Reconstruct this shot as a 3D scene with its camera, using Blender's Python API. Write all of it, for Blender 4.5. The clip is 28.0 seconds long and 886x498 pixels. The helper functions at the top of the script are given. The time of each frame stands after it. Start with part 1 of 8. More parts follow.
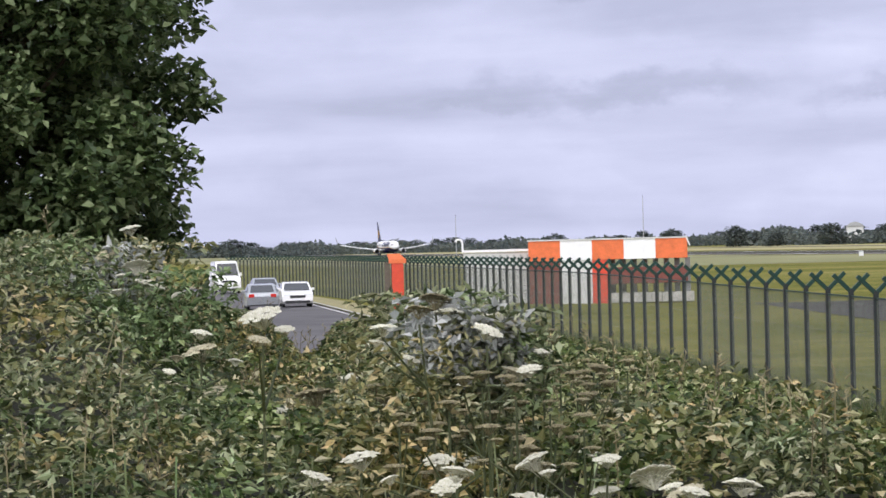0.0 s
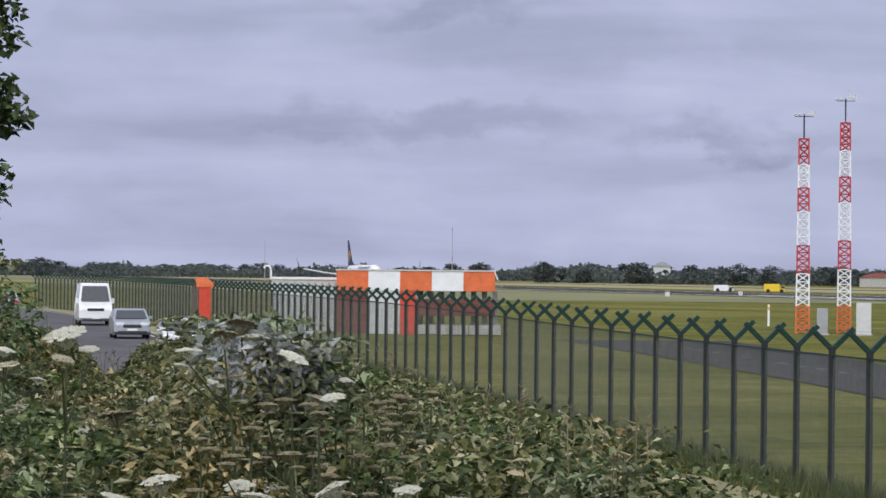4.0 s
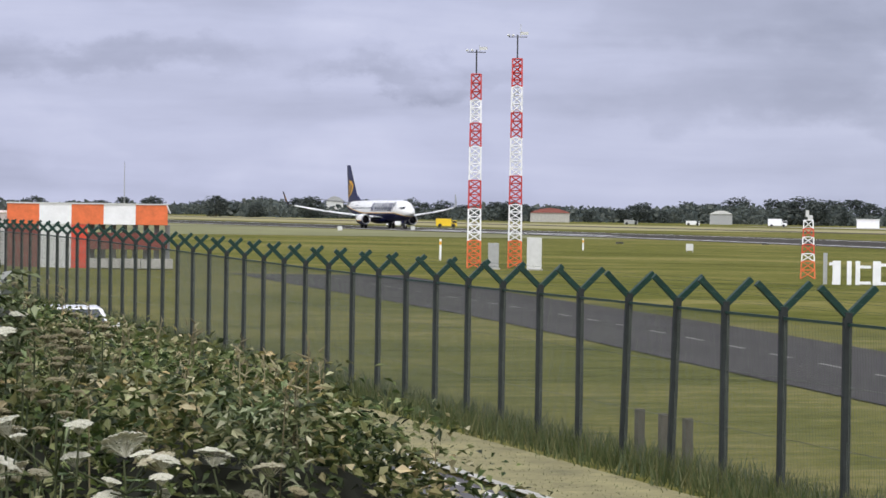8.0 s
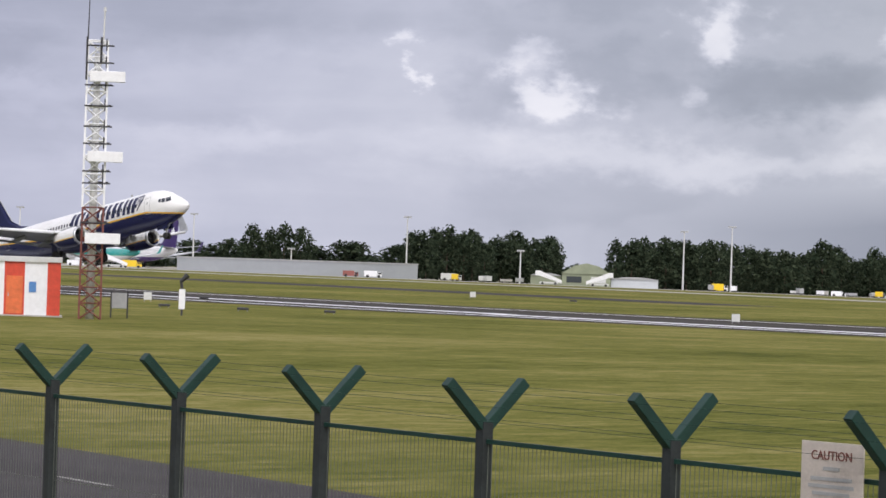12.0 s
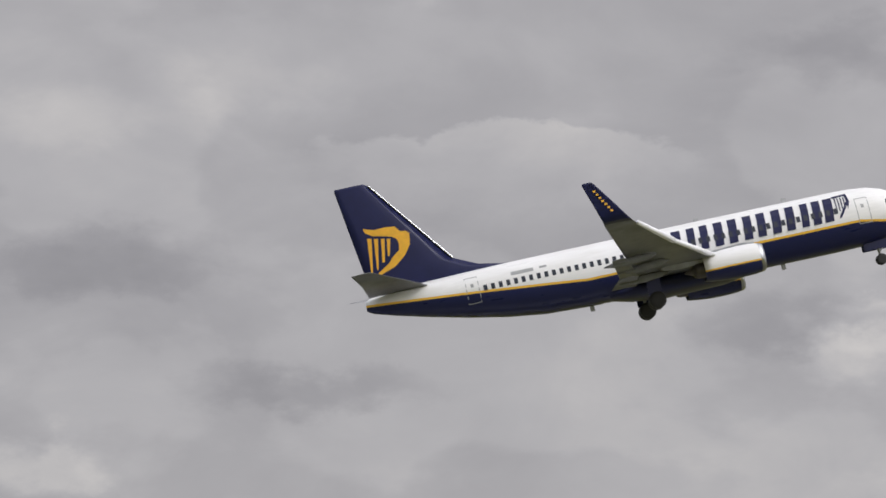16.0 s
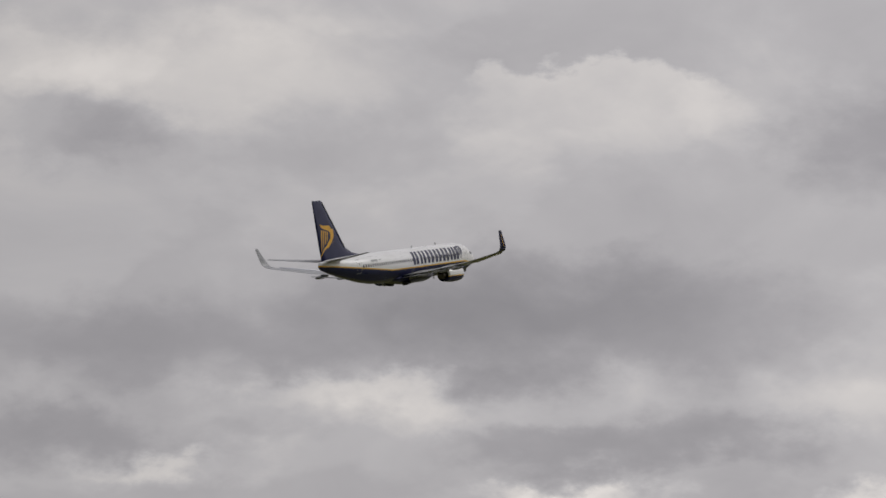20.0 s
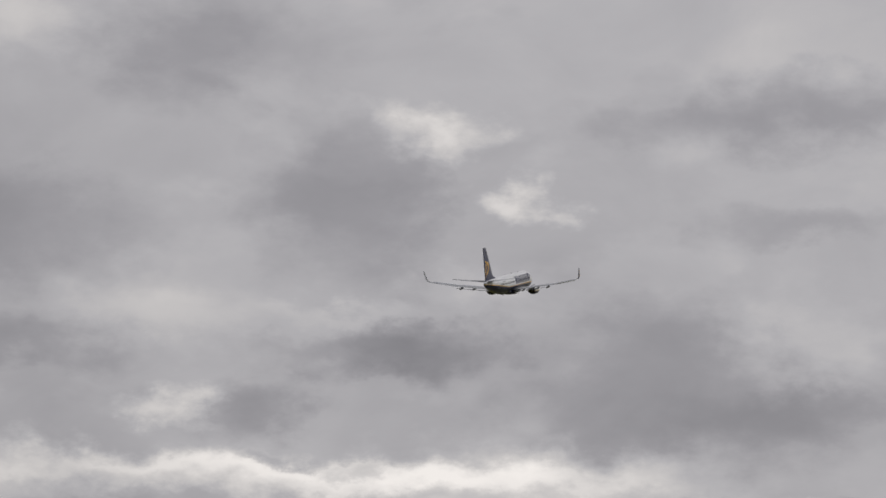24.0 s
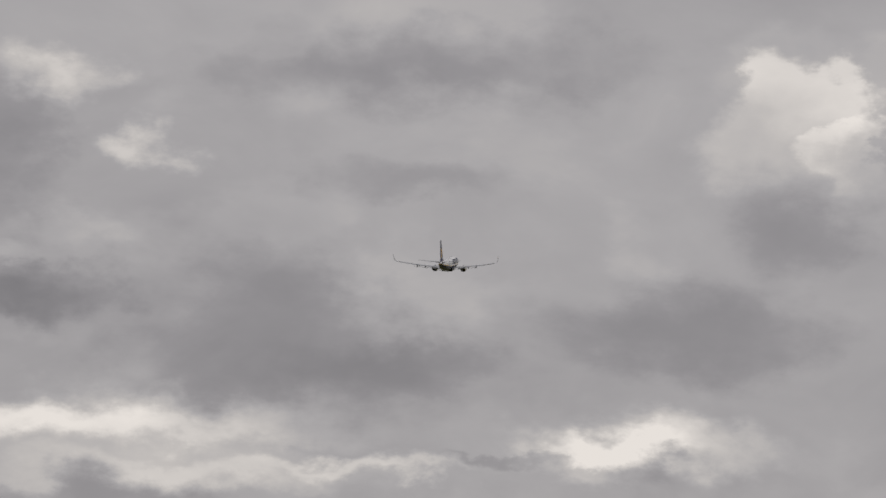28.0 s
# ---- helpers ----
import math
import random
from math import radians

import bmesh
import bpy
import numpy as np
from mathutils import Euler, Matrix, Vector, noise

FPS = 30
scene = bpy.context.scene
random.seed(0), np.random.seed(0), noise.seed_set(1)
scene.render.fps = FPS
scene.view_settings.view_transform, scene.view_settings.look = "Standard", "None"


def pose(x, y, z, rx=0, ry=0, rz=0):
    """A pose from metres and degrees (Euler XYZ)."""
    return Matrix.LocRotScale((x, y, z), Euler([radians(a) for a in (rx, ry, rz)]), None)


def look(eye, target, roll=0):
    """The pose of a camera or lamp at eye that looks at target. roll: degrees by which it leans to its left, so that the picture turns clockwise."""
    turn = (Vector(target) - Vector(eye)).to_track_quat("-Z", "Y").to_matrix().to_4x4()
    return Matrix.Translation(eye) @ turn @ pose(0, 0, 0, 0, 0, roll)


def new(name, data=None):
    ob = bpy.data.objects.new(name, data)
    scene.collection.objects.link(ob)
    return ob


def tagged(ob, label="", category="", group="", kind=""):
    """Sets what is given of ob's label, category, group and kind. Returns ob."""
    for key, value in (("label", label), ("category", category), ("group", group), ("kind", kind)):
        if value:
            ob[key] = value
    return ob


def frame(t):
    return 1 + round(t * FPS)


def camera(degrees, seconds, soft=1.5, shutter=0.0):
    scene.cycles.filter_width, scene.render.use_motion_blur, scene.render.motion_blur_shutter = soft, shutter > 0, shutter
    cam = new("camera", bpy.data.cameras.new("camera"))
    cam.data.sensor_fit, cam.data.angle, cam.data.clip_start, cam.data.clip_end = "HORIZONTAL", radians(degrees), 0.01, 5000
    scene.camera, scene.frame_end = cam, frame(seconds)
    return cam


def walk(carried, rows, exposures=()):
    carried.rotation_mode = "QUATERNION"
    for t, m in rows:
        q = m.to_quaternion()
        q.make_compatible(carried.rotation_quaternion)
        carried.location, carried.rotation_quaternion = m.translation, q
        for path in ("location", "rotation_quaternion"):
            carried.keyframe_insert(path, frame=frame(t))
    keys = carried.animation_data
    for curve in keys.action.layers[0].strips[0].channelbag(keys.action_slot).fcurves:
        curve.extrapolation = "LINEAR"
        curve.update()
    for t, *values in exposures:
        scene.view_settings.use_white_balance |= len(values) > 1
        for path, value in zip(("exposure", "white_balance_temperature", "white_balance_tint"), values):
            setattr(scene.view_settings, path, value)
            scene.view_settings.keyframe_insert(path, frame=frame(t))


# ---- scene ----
EYE = Vector((0, 0, 3.8))


def aim(yaw, pitch, roll):
    """Camera pose from degrees right of north (+y), up, and lean."""
    a, p = radians(yaw), radians(pitch)
    way = Vector((math.sin(a) * math.cos(p), math.cos(a) * math.cos(p), math.sin(p)))
    return look(EYE, EYE + way * 100, roll)


cam = camera(15.753, 28.0, soft=1.6)
walk(cam, [
    (0, aim(-78.638, 0.119, -1.484)), (0.5, aim(-78.287, -0.177, -0.962)), (1, aim(-77.006, -0.324, -0.719)),
    (1.5, aim(-77.250, 0.009, -0.853)), (2, aim(-77.287, 0.158, -1.108)), (2.5, aim(-77.475, 0.435, -0.607)),
    (3, aim(-77.421, 0.421, -0.001)), (3.5, aim(-76.256, 0.552, 0.518)), (5.5, aim(-73.791, 0.573, 0.060)),
    (6, aim(-73.282, 0.582, 0.314)), (6.5, aim(-71.809, 0.600, 0.262)), (7, aim(-71.598, 0.340, 0.455)),
    (7.5, aim(-70.600, 0.250, 0.535)), (8, aim(-69.354, -0.502, 0.780)), (8.5, aim(-67.270, -0.725, 1.064)),
    (9, aim(-64.897, 0.047, 1.168)), (9.5, aim(-62.562, 0.388, 1.214)), (10, aim(-59.622, 0.239, 1.425)),
    (10.3, aim(-58.416, 0.430, 1.623)), (10.5, aim(-57.424, 0.814, 1.447)), (11, aim(-54.295, 1.665, 1.981)),
    (11.5, aim(-50.337, 1.057, 1.839)), (12, aim(-47.361, 0.441, 1.831)), (12.2, aim(-45.220, 1.399, 1.485)),
    (12.5, aim(-42.815, 1.493, 1.237)), (13, aim(-39.090, 1.935, 1.095)), (13.3, aim(-36.195, 2.554, 0.692)),
    (13.5, aim(-33.991, 3.069, 0.803)), (15.5, aim(-1.887, 6.847, 0.322)), (16, aim(2.053, 8.301, 0.308)),
    (16.5, aim(16.361, 8.277, -0.484)), (17, aim(23.512, 8.306, 0.724)), (17.5, aim(32.907, 10.725, 0.097)),
    (18, aim(37.655, 11.150, 0.901)), (18.5, aim(45.554, 9.065, 0.308)), (19, aim(50.763, 8.859, 0.200)),
    (19.5, aim(54.975, 9.049, 0.199)), (20, aim(59.324, 9.151, 0.201)), (20.5, aim(61.638, 8.915, 0.200)),
    (21, aim(64.230, 8.161, 0.581)), (21.5, aim(67.120, 7.998, 0.598)), (22, aim(68.180, 7.894, 0.871)),
    (22.5, aim(68.939, 7.507, 1.006)), (24.5, aim(73.139, 7.008, 0.847)), (25, aim(74.290, 6.112, 1.100)),
    (25.5, aim(74.946, 6.831, 1.688)), (26, aim(75.980, 6.880, 1.543)), (26.5, aim(76.757, 6.824, 1.942)),
    (27, aim(77.609, 6.849, 2.240)), (27.5, aim(78.276, 6.788, 1.892)), (28, aim(78.796, 6.836, 2.073)),
], exposures=[
    (0, 0.42, 6350, 13), (1, 0.52, 6350, 13), (2, 0.08, 6200, 12), (3, -0.05, 6100, 12), (6, 0.02, 6200, 12), (7, 0.05, 6250, 11), (8, 0.18, 6350, 11),
    (9, 0.64, 6500, 10), (9.5, 0.34, 6450, 10), (10, 0.10, 6400, 11), (10.5, 0.05, 6400, 12), (11, -0.30, 6300, 12), (11.5, -0.05, 6450, 13), (12, 0.10, 6500, 14),
    (12.5, 0.04, 6500, 13), (13, -0.06, 6500, 13), (13.5, -0.10, 6500, 12), (15.5, 0.00, 6500, 12), (16, 0.00, 6500, 12), (16.5, -0.08, 6500, 12),
    (17, -0.19, 6500, 13), (17.5, -0.47, 6500, 12), (18, -0.78, 6550, 12), (18.5, -0.76, 6500, 12), (19, -0.84, 6600, 12), (19.5, -0.93, 6500, 12),
    (20, -0.93, 6600, 12), (21, -0.84, 6600, 12), (22, -1.12, 6600, 12), (22.5, -1.08, 6500, 12), (24.5, -1.10, 6500, 12), (25, -1.14, 6650, 12),
    (26, -1.24, 6650, 12), (28, -1.26, 6650, 12)])

# ---- world and sun ----
SUN_ELEV, SUN_ROT = radians(42), radians(128)
world = bpy.data.worlds.new("overcast_sky")
scene.world = world
world.use_nodes = True


class Graph:
    """Small helper to write node trees."""

    def __init__(self, tree):
        self.tree = tree
        tree.nodes.clear()

    def add(self, kind, inputs=None, **props):
        n = self.tree.nodes.new(kind)
        for k, v in props.items():
            setattr(n, k, v)
        for k, v in (inputs or {}).items():
            self.put(n.inputs[k], v)
        return n

    def put(self, socket, v):
        if isinstance(v, bpy.types.NodeSocket):
            self.tree.links.new(v, socket)
        else:
            socket.default_value = v

    def math(self, op, a, b=0.0, c=0.0, clamp=False):
        n = self.add("ShaderNodeMath", {0: a, 1: b, 2: c}, operation=op)
        n.use_clamp = clamp
        return n.outputs[0]

    def noise(self, vec, scale, detail=4.0, rough=0.5, distort=0.0):
        n = self.add("ShaderNodeTexNoise", {"Scale": scale, "Detail": detail, "Roughness": rough, "Distortion": distort})
        if vec is not None:
            self.put(n.inputs["Vector"], vec)
        return n.outputs[0]

    def ramp(self, fac, stops, interp="LINEAR"):
        n = self.add("ShaderNodeValToRGB", {0: fac})
        r = n.color_ramp
        r.interpolation = interp
        while len(r.elements) < len(stops):
            r.elements.new(0.5)
        for e, (p, c) in zip(r.elements, stops):
            e.position, e.color = p, (*c, 1) if len(c) == 3 else c
        return n.outputs[0]

    def mix(self, fac, a, b, kind="MIX"):
        n = self.add("ShaderNodeMix", data_type="RGBA", blend_type=kind)
        self.put(n.inputs[0], fac)
        self.put(n.inputs[6], a)
        self.put(n.inputs[7], b)
        return n.outputs[2]


def rgb(r, g, b):
    return (r, g, b, 1.0)


# cloud masses: bearing, height, half width, half height (degrees), weight
HEAPS = [(3.1, 9.4, 4.3, 1.01, 0.50), (20.0, 10.1, 2.5, 1.47, 1.00), (12.1, 6.2, 4.1, 1.52, 0.55), (13.9, 11.3, 2.3, 1.21, 0.50),
    (30.6, 12.6, 3.2, 2.33, 1.10), (39.2, 10.4, 4.1, 1.62, 0.90), (35.1, 10.8, 1.8, 0.61, 0.60), (42.4, 7.7, 0.8, 0.76, 0.70), (38.2, 7.7, 1.6, 0.91, 0.50),
    (62.0, 11.2, 3.3, 1.25, 0.75), (84.9, 8.6, 1.7, 2.02, 1.15), (86.2, 8.2, 0.9, 1.31, 0.70),
    (70.1, 8.9, 1.3, 1.52, 0.25)]
GAPS_NORTH = [(-46.0, 3.9, 0.8, 0.28, 1.20), (-42.6, 4.5, 0.6, 0.56, 1.00), (-45.5, 3.2, 0.6, 0.40, 0.80), (-43.4, 3.4, 0.4, 0.22, 0.80),
    (-39.3, 4.2, 0.4, 0.40, 0.90), (-34.1, 4.5, 0.7, 0.26, 1.10), (-35.9, 3.8, 1.4, 0.26, 1.20), (-32.2, 3.9, 0.5, 0.40, 0.90), (-31.4, 3.5, 0.5, 0.22, 1.20),
    (-45.3, 3.1, 0.6, 0.40, 0.80), (-42.4, 4.4, 0.8, 0.46, 0.90), (-48.2, 3.9, 0.3, 0.20, 0.90), (-47.9, 3.4, 0.2, 0.14, 0.90), (-29.3, 7.2, 0.9, 0.20, 0.60),
    (-8.3, 4.0, 2.2, 0.40, 0.50)]
GAPS_EAST = [(71.9, 9.7, 1.1, 0.46, 1.00), (73.3, 8.5, 0.8, 0.35, 1.00), (69.5, 3.4, 6.6, 0.42, 1.10), (74.1, 2.7, 3.3, 0.42, 1.00),
    (81.6, 3.2, 1.3, 0.51, 1.20), (73.0, 3.6, 3.9, 0.51, 0.80), (82.6, 3.5, 2.4, 0.46, 1.10), (77.5, 2.9, 2.0, 0.20, 0.80), (61.8, 4.7, 1.7, 0.28, 0.70),
    (61.5, 4.7, 2.1, 0.35, 0.60), (67.1, 4.8, 0.8, 0.35, 0.60), (65.4, 3.7, 6.1, 0.30, 0.70), (48.1, 5.9, 1.7, 0.40, 0.50), (54.3, 5.4, 0.8, 0.30, 0.50)]
LIGHT_WEST = [(-51.1, 2.3, 1.7, 0.30, 0.50), (-58.9, 3.0, 2.6, 0.22, 0.40), (-52.3, 2.1, 2.1, 0.51, 0.50), (-46.2, 2.2, 4.2, 0.56, 0.60),
    (-37.9, 2.9, 2.6, 0.46, 1.00), (-33.6, 2.8, 2.3, 0.61, 1.00), (-42.5, 2.3, 3.0, 0.51, 0.40), (-79.2, 4.0, 3.0, 0.40, 0.25), (-69.1, 3.5, 3.0, 0.51, 0.25),
    (-80.3, 1.5, 5.1, 0.61, 0.30), (-69.9, 3.8, 4.1, 0.40, 0.30), (-59.7, 2.4, 3.0, 0.51, 0.25), (-56.3, 3.0, 3.0, 0.30, 0.35), (-82.8, 3.9, 2.5, 0.51, 0.30),
    (-77.8, 1.6, 5.1, 0.81, 0.20), (-44.0, 2.1, 4.0, 0.40, 0.60), (-38.5, 2.1, 4.5, 0.40, 0.80), (-33.5, 2.0, 3.2, 0.40, 0.80)]
LIGHT_EAST = [(11.9, 4.2, 2.6, 0.40, 0.70), (10.6, 6.6, 1.5, 0.40, 0.60), (25.7, 7.5, 0.9, 0.46, 0.35),
    (38.4, 9.1, 3.1, 0.91, 0.25), (54.8, 11.1, 1.2, 1.01, 0.40), (58.0, 6.3, 3.6, 0.51, 0.70), (54.6, 5.3, 2.1, 0.40, 0.60), (66.6, 6.2, 2.1, 0.61, 0.60),
    (52.1, 12.4, 2.1, 0.71, 0.50), (57.8, 6.5, 2.2, 0.34, 0.60), (67.1, 4.7, 1.1, 0.34, 0.60), (70.4, 6.4, 1.7, 0.24, 0.50), (78.6, 6.0, 1.7, 0.76, 0.45),
    (71.9, 6.9, 1.3, 0.40, 0.50), (79.0, 6.4, 1.8, 1.21, 0.30), (79.8, 8.4, 1.5, 0.81, 0.30), (0.1, 11.9, 6.2, 0.71, 0.30)]
DARK_NORTH = [(-4.4, 7.9, 2.7, 0.61, 0.60), (-0.2, 5.8, 2.6, 0.40, 0.50), (8.3, 7.0, 2.0, 0.61, 0.50), (8.9, 11.8, 2.3, 0.61, 0.50), (16.5, 6.9, 2.2, 1.01, 0.55), (22.2, 5.0, 3.6, 0.61, 0.40), (27.3, 4.6, 3.0, 0.61, 0.40), (32.8, 7.8, 3.6, 0.61, 0.40)]
LIGHT_NORTH = [(-4.8, 10.6, 1.7, 0.71, 0.50), (-1.4, 11.2, 2.1, 0.61, 0.40), (-5.2, 4.4, 1.5, 0.51, 1.00), (9.3, 6.2, 1.3, 0.61, 0.60), (30.3, 11.7, 2.7, 1.31, 0.60), (17.5, 10.3, 2.1, 0.61, 0.30)]
LIGHT_HIGH = [(23.5, 11.4, 6.0, 1.30, 0.80), (29.0, 12.6, 5.0, 1.10, 0.70), (38.0, 13.6, 4.0, 1.00, 0.80), (46.0, 12.2, 4.0, 1.30, 1.10), (55.0, 12.3, 4.5, 1.20, 1.10)]
DARK_WEST = [(-58.3, 3.7, 5.3, 0.49, 0.80), (-51.0, 4.5, 4.3, 0.81, 0.60), (-61.9, 2.0, 2.0, 0.40, 0.50), (-62.9, 2.8, 3.5, 0.61, 0.60),
    (-40.9, 3.4, 2.3, 0.61, 0.90), (-36.1, 4.4, 3.2, 0.61, 0.60), (-46.5, 3.2, 1.0, 0.61, 0.60), (-44.5, 3.7, 0.9, 0.61, 0.50), (-33.3, 3.7, 1.2, 0.51, 0.60),
    (-44.0, 5.2, 7.1, 0.61, 0.40), (-41.8, 3.5, 2.2, 0.61, 0.40), (-74.8, 2.9, 2.7, 0.35, 0.60), (-77.5, 2.6, 1.4, 0.22, 0.50), (-70.1, 2.6, 1.7, 0.16, 0.50),
    (-75.0, 4.9, 1.8, 0.30, 0.70), (-76.2, 3.0, 3.4, 0.34, 0.50), (-64.3, 2.1, 3.0, 0.51, 0.55), (-69.8, 2.7, 1.7, 0.32, 0.50), (-59.8, 3.5, 2.7, 0.36, 0.50)]
DARK_NORTHEAST = [(36.1, 12.6, 2.9, 1.11, 0.40), (34.1, 8.6, 3.9, 0.81, 0.60), (30.3, 9.2, 1.6, 0.91, 0.40), (53.0, 7.4, 4.1, 0.81, 0.60),
    (53.0, 11.2, 2.0, 0.61, 0.50), (62.0, 7.9, 4.9, 1.11, 1.10), (52.3, 5.8, 1.7, 0.61, 0.70), (59.3, 7.8, 4.3, 1.11, 0.80),
    (68.0, 11.2, 2.6, 0.81, 0.40), (62.4, 5.6, 3.5, 0.49, 0.60), (63.6, 5.8, 2.6, 0.61, 0.50), (66.7, 10.9, 1.5, 0.91, 0.45), (70.0, 8.9, 1.1, 1.52, 0.50),
    (71.6, 5.8, 1.9, 0.55, 0.50), (68.8, 4.9, 1.0, 0.56, 0.50), (71.0, 5.8, 1.3, 0.56, 0.50), (41.0, 5.6, 2.5, 0.51, 0.40)]
DARK_EAST = [(70.0, 8.3, 1.7, 1.82, 0.60), (70.7, 5.7, 2.4, 0.36, 0.70), (75.0, 4.7, 2.3, 0.91, 0.75), (77.7, 4.6, 2.1, 0.91, 0.70),
    (68.4, 4.7, 1.2, 0.61, 0.50), (68.7, 2.1, 3.3, 0.46, 0.80), (73.0, 2.1, 1.6, 0.51, 0.70), (77.8, 9.9, 3.7, 0.61, 0.70), (83.4, 5.5, 2.5, 0.86, 1.10),
    (85.0, 7.5, 1.4, 1.01, 0.80), (75.7, 5.9, 1.8, 0.91, 0.70), (77.6, 4.7, 2.6, 0.61, 0.80), (79.1, 10.3, 3.2, 0.61, 0.70), (78.2, 8.1, 1.8, 0.40, 0.50),
    (71.8, 5.7, 1.7, 0.60, 0.55), (71.2, 8.9, 0.9, 1.11, 0.50), (82.4, 3.0, 0.9, 0.28, 0.80), (68.7, 3.8, 0.5, 0.16, 1.00), (69.8, 3.6, 0.5, 0.16, 1.00),
    (80.1, 3.0, 2.5, 0.14, 0.60)]



def build_sky():
    g = Graph(world.node_tree)
    d = g.add("ShaderNodeTexCoord").outputs["Generated"]
    x, y, z = g.add("ShaderNodeSeparateXYZ", {0: d}).outputs
    up = g.math("MAXIMUM", z, 0.0)
    bulge = g.add("ShaderNodeVectorMath", {0: d, 1: (19.0, 19.0, 33.0)}, operation="MULTIPLY").outputs[0]
    puffs = g.noise(bulge, 0.8, 8.0, 0.53, 0.35)
    wide = g.noise(bulge, 0.28, 3.0, 0.5, 0.2)
    swirl = g.add("ShaderNodeTexNoise", {"Vector": bulge, "Scale": 1.7, "Detail": 7.0, "Roughness": 0.58}).outputs["Color"]
    bend_by = g.add("ShaderNodeVectorMath", {0: swirl, 1: (0.5, 0.5, 0.5)}, operation="SUBTRACT").outputs[0]
    az = g.math("MULTIPLY", g.math("ARCTAN2", x, y), 57.2958)
    el = g.math("MULTIPLY", g.math("ARCSINE", z), 57.2958)
    place = g.add("ShaderNodeCombineXYZ", {0: az, 1: el, 2: 0.0}).outputs[0]
    place = g.add("ShaderNodeVectorMath", {0: bend_by, 1: (3.6, 2.0, 0.0), 2: place}, operation="MULTIPLY_ADD").outputs[0]

    def offset(a, e, w, h):
        off = g.add("ShaderNodeVectorMath", {0: place, 1: (a, e, 0.0)}, operation="SUBTRACT").outputs[0]
        return g.add("ShaderNodeVectorMath", {0: off, 1: (1 / w, 1 / h, 0.0)}, operation="MULTIPLY").outputs[0]

    def masses(spots, grow, core=0.1):
        total = 0.0
        for a, e, w, h, k in spots:
            r = g.add("ShaderNodeVectorMath", {0: offset(a, e, w * grow, h * grow)}, operation="LENGTH").outputs["Value"]
            one = g.add("ShaderNodeMapRange", {"Value": r, "From Min": 1.0, "From Max": core, "To Min": 0.0, "To Max": k}, interpolation_type="SMOOTHSTEP").outputs[0]
            total = g.math("ADD", total, one)
        return total

    def heaps(spots):
        """Piled cloud: a firm bright upper edge that fades into a grey base."""
        total = 0.0
        for a, e, w, h, k in spots:
            fit = offset(a, e, w * 1.1, h * 1.1)
            r = g.add("ShaderNodeVectorMath", {0: fit}, operation="LENGTH").outputs["Value"]
            v = g.add("ShaderNodeSeparateXYZ", {0: fit}).outputs[1]
            firm = g.math("MULTIPLY_ADD", v, 0.75, 0.35)
            firm = g.math("MINIMUM", g.math("MAXIMUM", firm, 0.1), 0.82)
            one = g.add("ShaderNodeMapRange", {"Value": r, "From Min": 1.0, "From Max": firm, "To Min": 0.0, "To Max": k}, interpolation_type="SMOOTHSTEP").outputs[0]
            total = g.math("ADD", total, g.math("MULTIPLY", one, g.math("MULTIPLY_ADD", v, 0.6, 0.55)))
        return total

    light = masses(LIGHT_WEST + LIGHT_NORTH + LIGHT_EAST + LIGHT_HIGH, 1.35)
    shaded = masses(DARK_WEST + DARK_NORTH + DARK_NORTHEAST + DARK_EAST, 1.3)
    torn = g.math("MULTIPLY_ADD", g.math("SUBTRACT", puffs, 0.5), 1.3, masses(GAPS_NORTH, 1.6))
    bright = g.add("ShaderNodeMapRange", {"Value": torn, "From Min": 0.05, "From Max": 1.5, "To Min": 0.0, "To Max": 1.0}, interpolation_type="SMOOTHSTEP").outputs[0]
    west = g.math("MULTIPLY_ADD", x, -3.2, -2.0, clamp=True)
    body = g.math("MULTIPLY_ADD", g.math("SUBTRACT", puffs, 0.5), 0.26, 0.475)
    body = g.math("MULTIPLY_ADD", g.math("SUBTRACT", wide, 0.5), 0.22, body)
    # rounded heaps with a firmer upper edge
    heap = g.noise(bulge, 0.5, 8.0, 0.5, 0.15)
    heap = g.add("ShaderNodeMapRange", {"Value": heap, "From Min": 0.47, "From Max": 0.535, "To Min": 0.0, "To Max": 1.0}, interpolation_type="SMOOTHSTEP").outputs[0]
    body = g.math("MULTIPLY_ADD", g.math("SUBTRACT", heap, 0.5), 0.05, body)
    layers = g.noise(g.add("ShaderNodeVectorMath", {0: d, 1: (7.0, 7.0, 62.0)}, operation="MULTIPLY").outputs[0], 1.0, 5.0, 0.5, 0.3)
    body = g.math("MULTIPLY_ADD", g.math("MULTIPLY", g.math("SUBTRACT", layers, 0.5), west), 0.55, body)
    body = g.math("MULTIPLY_ADD", bright, 0.30, body)
    body = g.math("MULTIPLY_ADD", masses(GAPS_EAST, 1.4), 0.24, body)
    body = g.math("MULTIPLY_ADD", heaps(HEAPS), 0.20, body)
    body = g.math("MULTIPLY_ADD", light, 0.15, body)
    body = g.math("MULTIPLY_ADD", g.math("DIVIDE", shaded, g.math("MULTIPLY_ADD", shaded, 0.55, 1.0)), -0.27, body)
    dark = g.ramp(body, [(0.05, (0.185, 0.180, 0.188)), (0.35, (0.335, 0.325, 0.330)), (0.5, (0.45, 0.438, 0.435)), (0.65, (0.605, 0.58, 0.55)), (0.85, (0.90, 0.855, 0.79))])
